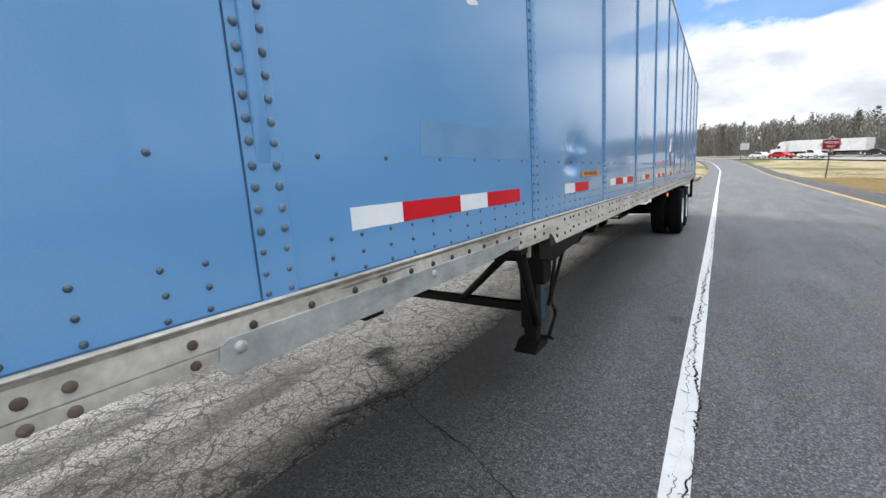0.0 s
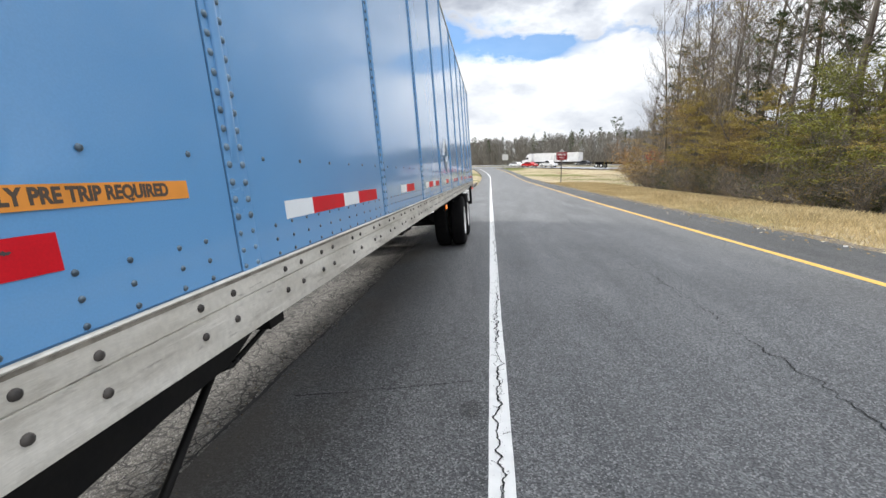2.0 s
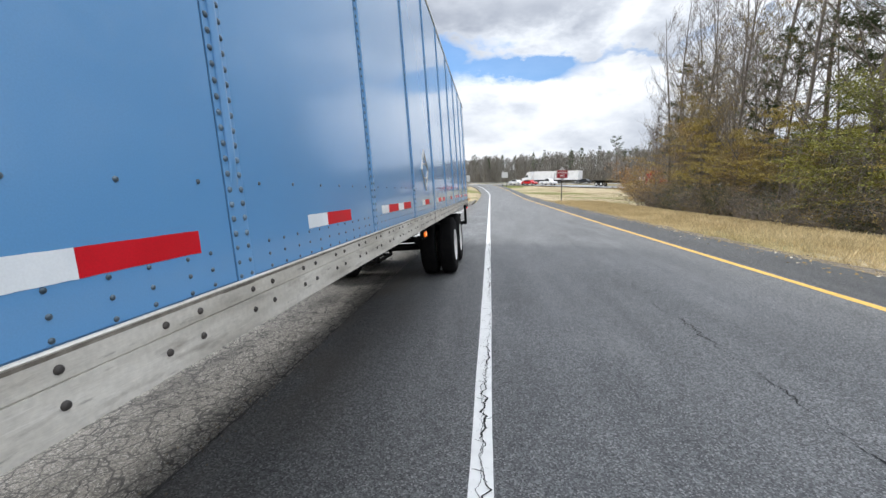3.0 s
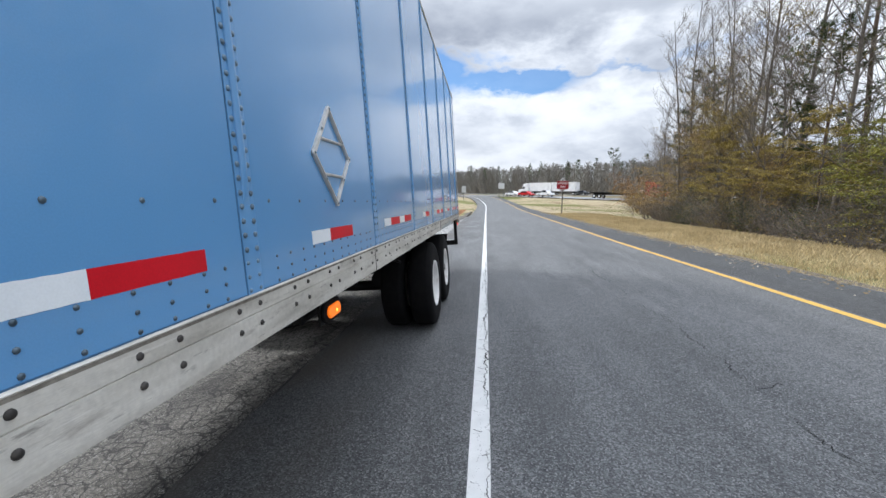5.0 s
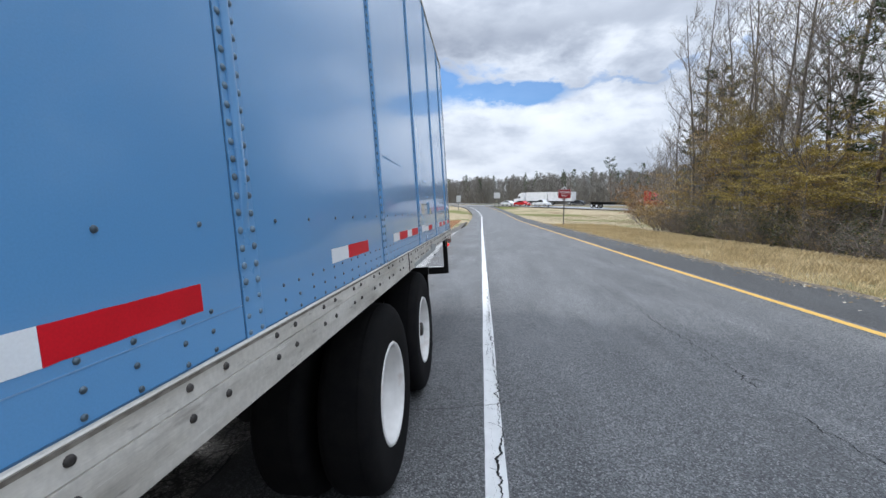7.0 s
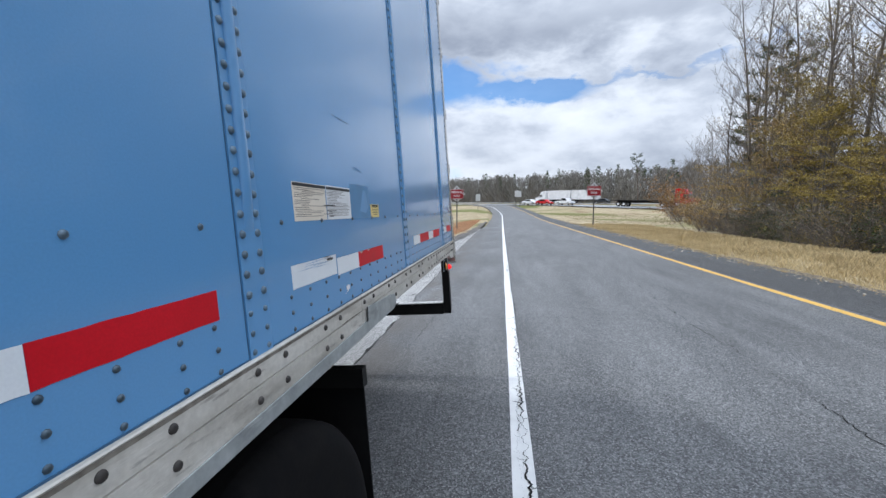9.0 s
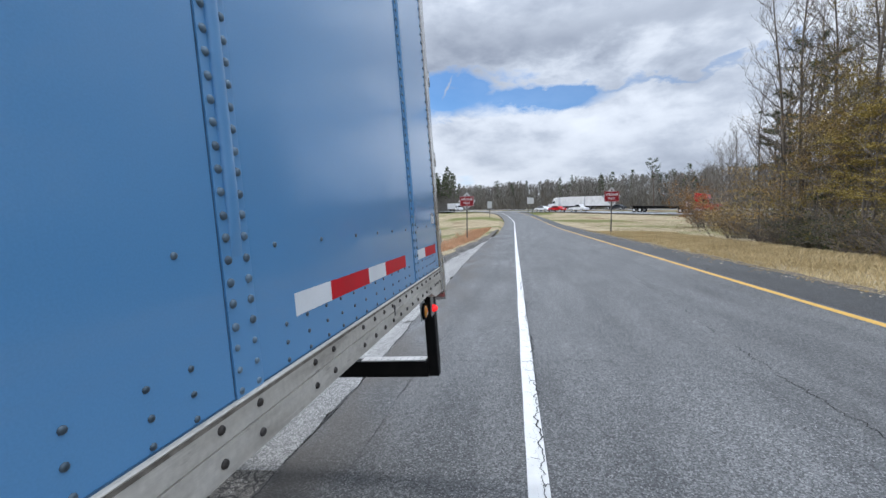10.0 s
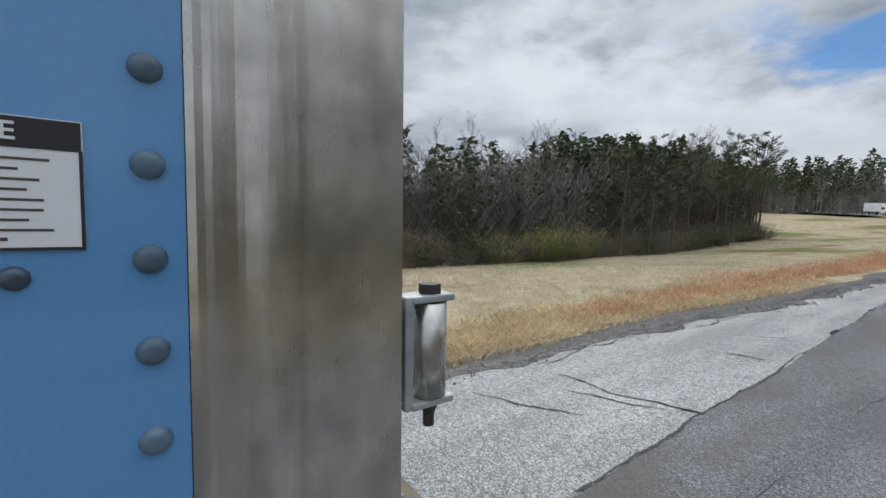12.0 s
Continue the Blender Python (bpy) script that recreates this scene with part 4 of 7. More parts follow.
LOW_RIVETS = (0.168, 0.257, 0.352, 0.440, 0.532, 0.621, 0.722, 0.809, 0.914, 1.000, 1.101, 1.174)
ROW_RIVETS = (0.156, 0.358, 0.586, 0.786, 0.961, 1.168)
low = Shape()
for k in range(13):
    start = SEAM[k - 1] if k else 0.0
    start += 0.016 if k == 8 else 0.0
    spots = [start + o for o in LOW_RIVETS]
    if k == 0:
        spots = [0.395, 0.470, 0.560, 0.660, 0.760, 0.865, 0.938, 1.038, 1.100]
    elif k == 12:
        spots = [start + o for o in LOW_RIVETS[:2]] + [15.458, 15.537]
    for y in spots:
        for z in (1.214, 1.251, 1.290):
            low.dome((0.0, y + rng.uniform(-0.002, 0.002), z + rng.uniform(-0.0015, 0.0015)), 0.0054, 0.0038)
    row = [0.42, 0.63, 0.84, 1.047] if k == 0 else [15.231, 15.432, 15.637] if k == 12 else [start + o for o in ROW_RIVETS]
    for y in row:
        if abs(y - 3.043) > 0.02:
            stud(small_rivet, "rivet", 0.0, y, 1.460 if k < 12 else 1.466, trailer, rng.uniform(0, 90))
tagged(part("panel_rivets", low, RIVET_DARK, trailer, "rows of small weathered rivets"), kind="stuff")
rear_col = Shape()
low = Shape()
for y, z in ((15.582, 1.254), (15.635, 1.353), (15.633, 1.301), (15.633, 1.262), (15.638, 1.221)):
    low.dome((0.0, y, z), 0.0066, 0.0042)
tagged(part("panel_rivets", low, RIVET_DARK, trailer), kind="stuff")
for i in range(48):
    z = 1.3733 + 0.050 * i
    if i < 14:
        stud(big_rivet, "rivet", 0.0, 15.6885, z, trailer, rng.uniform(0, 90))
    else:
        rear_col.dome((0, 15.6885, z), 0.0092, 0.0062)
tagged(part("corner_rivets", rear_col, RIVET, trailer), kind="stuff")
stud(bolt_mesh, "dent_bolt", -0.012, 3.043, 1.462, trailer)


# bottom rail: lip, groove, lower flange
def rail_profile(bottom):
    return [(-0.05, bottom), (0.006, bottom), (0.007, 1.1475), (0.003, 1.1485), (0.003, 1.1500), (0.007, 1.1510), (0.0075, 1.1965), (0.0095, 1.1978), (0.0100, 1.1996), (0.0075, 1.2020), (0.002, 1.2035), (-0.05, 1.2035)]


def rail(y0, y1, bottom):
    return Shape().prism(rail_profile(bottom), y0, y1, "y")


part("bottom_rail", rail(FRONT + 0.12, 2.285, 1.128), RAIL_GRIMY, trailer, "grimy aluminium bottom rail")
part("bottom_rail", rail(2.287, 2.648, 1.104), RAIL, trailer, "weathered aluminium bottom rail")
part("bottom_rail", rail(2.650, 8.725, 1.064), RAIL, trailer)
part("bottom_rail", rail(8.728, 13.154, 1.062), RAIL, trailer)
part("bottom_rail", rail(13.157, 15.345, 1.094), RAIL, trailer)
part("bottom_rail", rail(15.347, REAR, 1.092), RAIL, trailer)
part("rail_seam", Shape().box(0.004, 0.0082, 8.7225, 8.7295, 1.064, 1.199), BOLT, trailer)
part("rail_top_line", Shape().box(0.0008, 0.0026, FRONT + 0.12, REAR, 1.2034, 1.2062), SEAM_DARK, trailer, "dark line over the rail")
# Brown strip under the lip paints its shade as well as grime.
part("rail_grime_shade", Shape().box(0.0070, 0.0080, FRONT + 0.12, REAR, 1.1895, 1.1960), GRIME, trailer, "strip of dirt and shade under the rail lip")
part("rail_plate", Shape().prism([(2.285, 1.129), (2.285, 1.1625), (1.112, 1.1620), (1.098, 1.154), (1.093, 1.114), (1.112, 1.096), (2.00, 1.108)], 0.0065, 0.0125, "x"), GALV, trailer, "grey galvanised reinforcing plate", 0.002)
part("rail_plate", Shape().prism([(12.20, 1.062), (13.52, 1.070), (13.56, 1.082), (13.553, 1.126), (13.48, 1.138), (13.197, 1.154), (13.188, 1.108), (12.20, 1.092)], 0.0072, 0.0112, "x"), GALV, trailer, "grey galvanised reinforcing plate", 0.0015)
part("plate_edge", Shape().prism([(13.181, 1.104), (13.191, 1.106), (13.198, 1.148), (13.192, 1.157), (13.186, 1.156)], 0.0112, 0.0125, "x"), INK, trailer)
part("rail_plate", Shape().box(0.0075, 0.012, 11.97, 11.982, 1.07, 1.19), BOLT, trailer)
part("rail_end", Shape().prism([(15.40, 1.092), (15.52, 1.050), (15.705, 1.046), (15.705, 1.10), (15.40, 1.10)], -0.04, 0.0058, "x"), RAIL, trailer)
# bolts of the rail: singly over the nose, in pairs at the crossmembers, close together over the rear
upper_bolts = [0.289, 0.335, 0.474, 0.520, 0.582, 0.628, 0.767, 0.872, 0.917, 1.058, 1.162, 1.285, 1.400, 1.496, 1.598, 1.696, 1.797, 1.896, 1.997, 2.095, 2.196,
               2.305, 2.457, 2.567, 2.665, 2.753, 2.865, 2.960, 3.018, 3.117, 3.268, 3.367, 3.570, 3.670, 3.893, 3.987, 4.132, 4.228]
upper_bolts += [4.430 + 0.3016 * (i // 2) + 0.099 * (i % 2) for i in range(66)] + [14.390 + 0.0998 * i for i in range(11)] + [15.510, 15.563, 15.604, 15.667]
for yy in upper_bolts:
    if 11.96 < yy < 12.0 or 2.6 < yy < 2.7:
        continue
    yy += rng.uniform(-0.003, 0.003)
    m = rust_bolt if yy < 1.1 else bolt_mesh
    back = max(0.0, min(1.0, (yy - 4) / 6))
    stud(m, "bolt", 0.007, yy, 1.134 if 2.7 < yy < 2.8 else 1.169 + 0.007 * back, trailer, rng.uniform(0, 90))
    if (yy < 1.09 or yy > 2.27) and not 13.17 < yy < 13.53:
        low_z = 1.135 if yy < 2.7 else 1.097 if yy < 3.0 else 1.111 + 0.009 * back
        stud(m, "bolt", 0.0068, yy, low_z, trailer, rng.uniform(0, 90))
plate_bolt = Shape().dome((0, 0, 0), 0.0115, 0.007, sides=14).mesh("bolt", GALV)
for yy in (1.130, 1.692):
    stud(plate_bolt, "bolt", 0.0125, yy, 1.141, trailer)
stud(bolt_mesh, "bolt", 0.0068, 2.738, 1.104, trailer)
part("rail_slot", Shape().lathe((0.0068, 14.718, 1.163), [(0.0, 0.0125), (0.0012, 0.012), (0.0014, 0.0)], sides=16), INK, trailer, "round hole in the rail")
part("rail_slot", Shape().box(0.0068, 0.0082, 14.712, 14.722, 1.132, 1.158), INK, trailer)
part("landing_gear_notch", Shape().prism([(2.640, 1.062), (2.640, 1.121), (2.665, 1.119), (2.695, 1.10), (2.715, 1.078), (2.730, 1.062)], -0.045, 0.0085, "x"), WOODFLOOR, trailer, "arched notch cut in the rail")

# top rail, roof, far side, nose and floor
part("top_rail", Shape().prism([(-0.05, 3.758), (0.004, 3.758), (0.010, 3.764), (0.010, 3.786), (0.002, 3.794), (-0.05, 3.80)], FRONT + 0.1, REAR + 0.12, "y"), RAIL, trailer, "aluminium top rail")
part("roof", Shape().prism([(-0.05, 3.79), (-0.05, 3.81), (-1.3, 3.85), (-2.54, 3.81), (-2.54, 3.79), (-1.3, 3.82)], FRONT + 0.1, REAR + 0.12, "y"), ROOF, trailer, "pale sheet roof")
part("far_side_wall", Shape().box(-WIDE, -WIDE + 0.012, FRONT + 0.1, REAR, 1.07, TOP), BLUE, trailer, "blue side wall")
nose = Shape()
arc = [(-WIDE, FRONT + 0.12), (-WIDE + 0.04, FRONT + 0.04), (-WIDE + 0.12, FRONT), (-0.12, FRONT), (-0.04, FRONT + 0.04), (0.0, FRONT + 0.12)]
nose.add([(x, yv, 1.1) for x, yv in arc] + [(x, yv, TOP) for x, yv in arc], [(i, i + 1, 7 + i, 6 + i) for i in range(5)], True)
part("nose_wall", nose, BLUE, trailer, "blue rounded front wall")
part("floor_deck", Shape().box(-WIDE + 0.02, -0.05, FRONT + 0.02, REAR + 0.1, 1.17, 1.21), WOODFLOOR, trailer, "dark wooden floor underside")
for i in range(52):
    yy = 0.05 + 0.3 * i
    if yy < 15.587:
        z0 = 1.122 if yy < 2.66 else 1.07
        part("crossmember", Shape().box(-WIDE + 0.03, -0.052, yy, yy + 0.006, z0, 1.17).box(-WIDE + 0.03, -0.052, yy - 0.022, yy + 0.028, z0, z0 + 0.005), BLACK, trailer)

# rear frame and doors
face = []
for i in range(33):
    y = 15.7055 + 0.1365 * i / 32
    u = y - 15.7055
    face.append((0.0035 * math.exp(-((u - 0.006) / 0.006) ** 2) - 0.0042 * math.exp(-((u - 0.026) / 0.011) ** 2) + 0.0010 * math.sin(u * 34) * min(1, u / 0.05), y))
corner = Shape().prism(face + [(-0.006, 15.8442), (-0.10, 15.8450), (-0.10, 15.8280), (-0.02, 15.8280), (-0.02, 15.7055)], 1.035, TOP, "z")
part("corner_post", corner, STAINLESS, trailer, "dull stainless steel rear corner post", 0.0)
part("corner_post", Shape().box(-WIDE, -WIDE + 0.10, 15.7120, 15.8450, 1.035, TOP), STAINLESS, trailer)
part("rear_header", Shape().box(-WIDE + 0.1, -0.1, 15.7120, 15.8370, 3.62, TOP), STAINLESS, trailer, "stainless rear header")
part("rear_sill", Shape().box(-WIDE + 0.1, -0.1, 15.7120, 15.8370, 1.035, 1.20), BLACK, trailer, "dark rear sill")
for x0, x1 in ((-1.29, -0.102), (-WIDE + 0.102, -1.30)):
    part("rear_door", Shape().box(x0, x1, 15.7920, 15.8270, 1.205, 3.615), BLUE, trailer, "blue rear door", 0.004)
part("post_bracket", Shape().prism([(15.7155, 1.03), (15.7155, 1.245), (15.7250, 1.25), (15.7250, 1.03)], 0.006, 0.011, "x"), STAINLESS, trailer)


def hinge(z):
    y = 15.8470
    top = part("hinge", Shape().box(-0.030, -0.004, y, y + 0.008, z - 0.046, z + 0.046).box(-0.026, -0.002, y + 0.006, y + 0.046, z + 0.040, z + 0.046)
               .box(-0.026, -0.002, y + 0.006, y + 0.046, z - 0.046, z - 0.040), GALV, trailer, "steel door hinge", 0.0015)
    part("hinge_barrel", Shape().tube((-0.014, y + 0.028, z - 0.039), (-0.014, y + 0.028, z + 0.039), 0.0145, sides=20), STAINLESS, top)
    part("hinge_pin", Shape().tube((-0.014, y + 0.028, z + 0.046), (-0.014, y + 0.028, z + 0.054), 0.0095, sides=6, smooth=False), BOLT, top)
    part("hinge_nut", Shape().tube((-0.014, y + 0.028, z - 0.046), (-0.014, y + 0.028, z - 0.056), 0.0085, 0.005, sides=6, smooth=False).tube((-0.014, y + 0.028, z - 0.056), (-0.014, y + 0.028, z - 0.066), 0.005, sides=8), BOLT, top)


for z in (1.391, 1.897, 2.42, 3.0, 3.5):
    hinge(z)
part("dock_bumper", Shape().prism([(15.8410, 1.285), (15.8670, 1.265), (15.8950, 1.225), (15.8950, 0.985), (15.8770, 0.96), (15.8410, 0.985)], -0.10, 0.002, "x"), STAINLESS, trailer, "steel corner buffer plate", 0.003)

# rear underride guard with a perforated step
guard = part("underride_guard", Shape().prism([(15.7620, 1.04), (15.8420, 1.04), (15.8470, 0.55), (15.8220, 0.47), (15.7670, 0.47), (15.7620, 0.55)], -0.135, -0.065, "x"), BLACK, trailer, "black steel underride guard", 0.006)
part("guard_bar", Shape().box(-WIDE + 0.14, -0.136, 15.7670, 15.8370, 0.465, 0.575), BLACK, guard, "", 0.004)
tread = Shape().box(-0.60, -0.15, 15.7640, 15.8400, 0.5755, 0.583)
step_ob = part("step_tread", tread, RIM, guard, "white perforated step")
holes = Shape()
for i in range(9):
    for j in range(2):
        holes.tube((-0.19 - 0.045 * i, 15.7840 + 0.034 * j, 0.5832), (-0.19 - 0.045 * i, 15.7840 + 0.034 * j, 0.5842), 0.0045, sides=8)
tagged(part("step_holes", holes, INK, step_ob), kind="stuff")
part("guard_post", Shape().box(-WIDE + 0.1, -WIDE + 0.17, 15.7670, 15.8420, 0.47, 1.04), BLACK, guard)
for x in (-0.75, -1.85):
    part("guard_post", Shape().box(x - 0.04, x + 0.04, 15.7720, 15.8370, 0.57, 1.04), BLACK, guard)

# lamps at the rear corner
bracket = part("lamp_bracket", Shape().box(-0.051, -0.046, 15.609, 15.679, 0.912, 1.03), GALV, trailer, "grey lamp bracket")
part("red_lamp", Shape().lathe((-0.046, 15.645, 0.955), [(0.0, 0.024), (0.008, 0.024), (0.017, 0.021), (0.029, 0.012), (0.033, 0.002)], sides=24), RED_ON, bracket, "lit red marker lamp")
bracket = part("lamp_bracket", Shape().box(-0.045, -0.040, 15.320, 15.415, 0.953, 1.05), GALV, trailer)
part("rubber_ring", Shape().lathe((-0.040, 15.370, 0.997), [(0.0, 0.047), (0.012, 0.047), (0.016, 0.040), (0.010, 0.036)], sides=28), RUBBER, bracket)
part("amber_lamp", Shape().lathe((-0.040, 15.370, 0.997), [(0.008, 0.035), (0.016, 0.032), (0.022, 0.020), (0.024, 0.002)], sides=28), AMBER, bracket, "unlit amber marker lamp")


# side marker lamp
def oval(y, z, ry, rz, n=28):
    half = ry - rz
    pts = []
    for i in range(n):
        a = 2 * math.pi * i / n
        pts.append((y + math.cos(a) * rz + (half if math.cos(a) > 0 else -half), z + math.sin(a) * rz))
    return pts


lamp = part("side_lamp", Shape().prism(oval(8.147, 0.991, 0.100, 0.046), -0.05, -0.034, "x"), RUBBER, trailer, "amber side marker lamp in a black rubber mount", 0.004)
part("lens", Shape().prism(oval(8.147, 0.990, 0.067, 0.0275), -0.036, -0.022, "x"), AMBER_ON, lamp, "lit amber lens", 0.006)
part("bulb", Shape().dome((-0.022, 8.160, 0.986), 0.009, 0.004), AMBER_BULB, lamp)
part("lamp_mount", Shape().box(-0.06, -0.05, 8.045, 8.25, 0.945, 1.07), BLACK, lamp)

# reflective tape: white 7 in, red 11 in
W7, R11, T0, T1 = 0.1778, 0.2794, 1.299, 1.350


def tape(y0, y1, red, z0=T0, z1=T1, label=""):
    n = 14
    s, verts = Shape(), []
    for i in range(n + 1):
        yv = y0 + (y1 - y0) * i / n
        j = 0.0007 if i in (0, n) else 0.0
        verts += [(0.0009, yv, z0 + rng.uniform(-0.0005, 0.0005) - j), (0.0009, yv, z1 + rng.uniform(-0.0005, 0.0005))]
    s.add(verts, [(2 * i, 2 * i + 2, 2 * i + 3, 2 * i + 1) for i in range(n)])
    k = len(s.v)
    s.add([(0.0, y0, z0), (0.0, y0, z1), (0.0, y1, z0), (0.0, y1, z1)], [])
    s.f += [(0, 1, k + 1, k), (2 * n + 1, 2 * n, k + 2, k + 3)]
    s.smooth += [False, False]
    return part("reflective_tape", s, TAPE_RED if red else TAPE_WHITE, trailer, label)


STARTS = {1: (1.415, 0.001), 2: (2.9025, -0.0015), 3: (3.958, -0.0015), 4: (5.433, 0.001), 5: (6.445, -0.0025), 6: (7.936, -0.003), 7: (9.012, -0.001), 8: (10.587, 0.002),
          9: (11.585, 0.002), 11: (14.037, -0.002), 12: (15.177, 0.003)}
for k, (y, lift) in STARTS.items():
    for i in range(2 if k % 2 == 0 else 4):
        w = R11 if i % 2 else W7
        tape(y, y + w - 0.0008, bool(i % 2), T0 + lift, T1 + lift)
        y += w
tape(12.745, 12.996, False, 1.303, 1.359, "scuffed white tape")
tape(13.0035, 13.1805, False, 1.2963, 1.3473)
tape(13.1813, 13.4607, True, 1.2963, 1.3473)

# decals
decal = part("orange_decal", Shape().box(0.0, 0.0012, 3.214, 3.606, 1.378, 1.4105), ORANGE, trailer, "orange decal with dark capitals")
words("DAILY PRE TRIP REQUIRED", 0.0295, on_side(3.410, 1.3945, 0.0014), INK_BROWN, decal, 0.845, bold=0.042)
decal = part("faded_label", Shape().box(0.0, 0.0011, 12.783, 12.9625, 1.461, 1.556), CREAM, trailer, "yellowed printed label, partly peeled")
part("label_bar", Shape().box(0.0011, 0.0016, 12.785, 12.9635, 1.5465, 1.5545), INK, decal)
rows_shape = Shape()
for i in range(17):
    z = 1.5425 - i * 0.0044
    a = 12.790 + (rng.uniform(0.0, 0.05) if i % 4 == 2 else 0.0)
    rows_shape.box(0.0011, 0.0014, a, min(a + rng.uniform(0.06, 0.17), 12.96), z - 0.0006, z + 0.0006)
part("fine_print", rows_shape, INK_BROWN, decal)
decal = part("faded_label", Shape().box(0.0, 0.0011, 12.969, 13.148, 1.461, 1.558), PAPER, trailer, "white printed label with dark scuffs")
part("label_bar", Shape().box(0.0011, 0.0016, 12.971, 13.146, 1.5465, 1.5545), INK, decal)
rows_shape = Shape()
for i in range(17):
    z = 1.5425 - i * 0.0044
    a = 12.975 + (rng.uniform(0.0, 0.06) if i % 3 == 1 else 0.0)
    rows_shape.box(0.0011, 0.0014, a, min(a + rng.uniform(0.06, 0.16), 13.144), z - 0.0006, z + 0.0006)
part("fine_print", rows_shape, INK_BROWN, decal)
part("label_gap", Shape().box(0.0011, 0.0015, 13.055, 13.085, 1.548, 1.553), PAPER, decal)
part("faded_patch", Shape().box(0.0, 0.0006, 13.153, 13.336, 1.460, 1.575), GHOST, trailer, "dull patch where a label came off")
part("faded_patch", Shape().prism([(13.232, 1.484), (13.277, 1.56), (13.302, 1.555), (13.322, 1.50), (13.292, 1.478)], 0.0006, 0.0010, "x"), GHOST_PALE, trailer)
decal = part("yellow_label", Shape().box(0.0, 0.0011, 13.348, 13.446, 1.461, 1.510), YELLOW_LABEL, trailer, "small yellow label")
words("IMPORTANT", 0.0145, on_side(13.401, 1.503, 0.0013), INK, decal, 0.95)
part("fine_print", Shape().box(0.0011, 0.0013, 13.36, 13.442, 1.490, 1.4918).box(0.0011, 0.0013, 13.36, 13.432, 1.484, 1.4858).box(0.0011, 0.0013, 13.364, 13.437, 1.478, 1.4798)
     .box(0.0011, 0.0013, 13.372, 13.432, 1.471, 1.4728), INK_BROWN, decal)
decal = part("notice_sticker", Shape().box(0.0, 0.0012, 15.575, 15.663, 1.479, 1.541), PAPER, trailer, "white sticker with a dark heading")
part("heading_bar", Shape().box(0.0012, 0.0015, 15.5755, 15.6625, 1.5265, 1.5405), INK, decal)
words("NOTICE", 0.0115, on_side(15.619, 1.5335, 0.0017), PAPER, decal, 1.0)
part("border", Shape().box(0.0012, 0.0014, 15.575, 15.5765, 1.479, 1.527).box(0.0012, 0.0014, 15.6615, 15.663, 1.479, 1.527).box(0.0012, 0.0014, 15.575, 15.663, 1.479, 1.4805), INK, decal)
rows_shape = Shape()
for i in range(8):
    z = 1.5215 - i * 0.0047
    a = 15.584 + rng.uniform(0, 0.004)
    rows_shape.box(0.0012, 0.0014, a, a + rng.uniform(0.055, 0.070), z - 0.0006, z + 0.0006)
rows_shape.box(0.0012, 0.0014, 15.606, 15.636, 1.4835, 1.4852)
part("fine_print", rows_shape, INK_BROWN, decal)
part("faded_patch", Shape().prism([(1.685, 1.468), (1.695, 1.563), (2.44, 1.580), (2.425, 1.466)], 0.0, 0.0005, "x"), GHOST_WIDE, trailer, "pale patch where lettering came off")
part("paint_chip", Shape().prism([(13.070 + 0.015 * math.cos(a), 1.2475 + 0.0085 * math.sin(a)) for a in (0.3, 1.0, 1.7, 2.4, 3.0, 3.8, 4.5, 5.2, 5.9)], 0.0, 0.0006, "x"), PAPER, trailer, "white paint chip")
part("paint_chip", Shape().prism([(13.045, 1.232), (13.070, 1.238), (13.071, 1.240)], 0.0, 0.0006, "x"), PAPER, trailer)
rng = random.Random(61)


def smear(y0, y1, z, thick, mat, name="scuff", drop=0.0, x=0.0013):
    """A thin ragged scuff that tapers to both ends."""
    n = 16
    hi = [(y0 + (y1 - y0) * i / n, z + drop * i / n + thick * (0.10 + math.sin(math.pi * i / n) ** 0.6) * rng.uniform(0.25, 0.75)) for i in range(n + 1)]
    lo = [(y0 + (y1 - y0) * i / n, z + drop * i / n - thick * (0.10 + math.sin(math.pi * i / n) ** 0.6) * rng.uniform(0.25, 0.75)) for i in range(n, -1, -1)]
    part(name, Shape().prism(hi + lo, x, x + 0.0004, "x"), mat, trailer)


for y0, y1, z, thick in ((12.938, 13.028, 1.5005, 0.0034), (12.96, 13.034, 1.4855, 0.0032), (12.942, 13.03, 1.477, 0.0020), (12.975, 13.012, 1.471, 0.0030), (12.83, 12.90, 1.537, 0.0010), (12.94, 13.07, 1.538, 0.0011)):
    smear(y0, y1, z, thick, SCUFF, x=0.0017)
smear(12.932, 12.974, 1.3505, 0.0075, SCUFF)
smear(12.915, 12.955, 1.359, 0.0020, SCUFF)
for i in range(7):
    a = rng.uniform(12.745, 12.86)
    smear(a, a + rng.uniform(0.06, 0.12), rng.uniform(1.338, 1.358), 0.0007, BLUE)
for y0, y1, z in ((13.0, 13.03, 1.3525), (13.04, 13.075, 1.3515), (13.08, 13.1, 1.350), (13.085, 13.093, 1.346), (12.76, 12.80, 1.3615), (12.84, 12.92, 1.3612)):
    smear(y0, y1, z, 0.0026, BLUE)
for y in (13.209, 13.283):
    smear(y - 0.012, y + 0.012, 1.3445, 0.0068, CAST)
    smear(y - 0.004, y + 0.014, 1.3475, 0.0030, SCUFF, x=0.0018)
for y0, y1, z in ((15.50, 15.515, 1.349), (15.56, 15.566, 1.349), (14.30, 14.34, 1.3485), (3.06, 3.075, 1.335)):
    smear(y0, y1, z, 0.0020, BLUE)
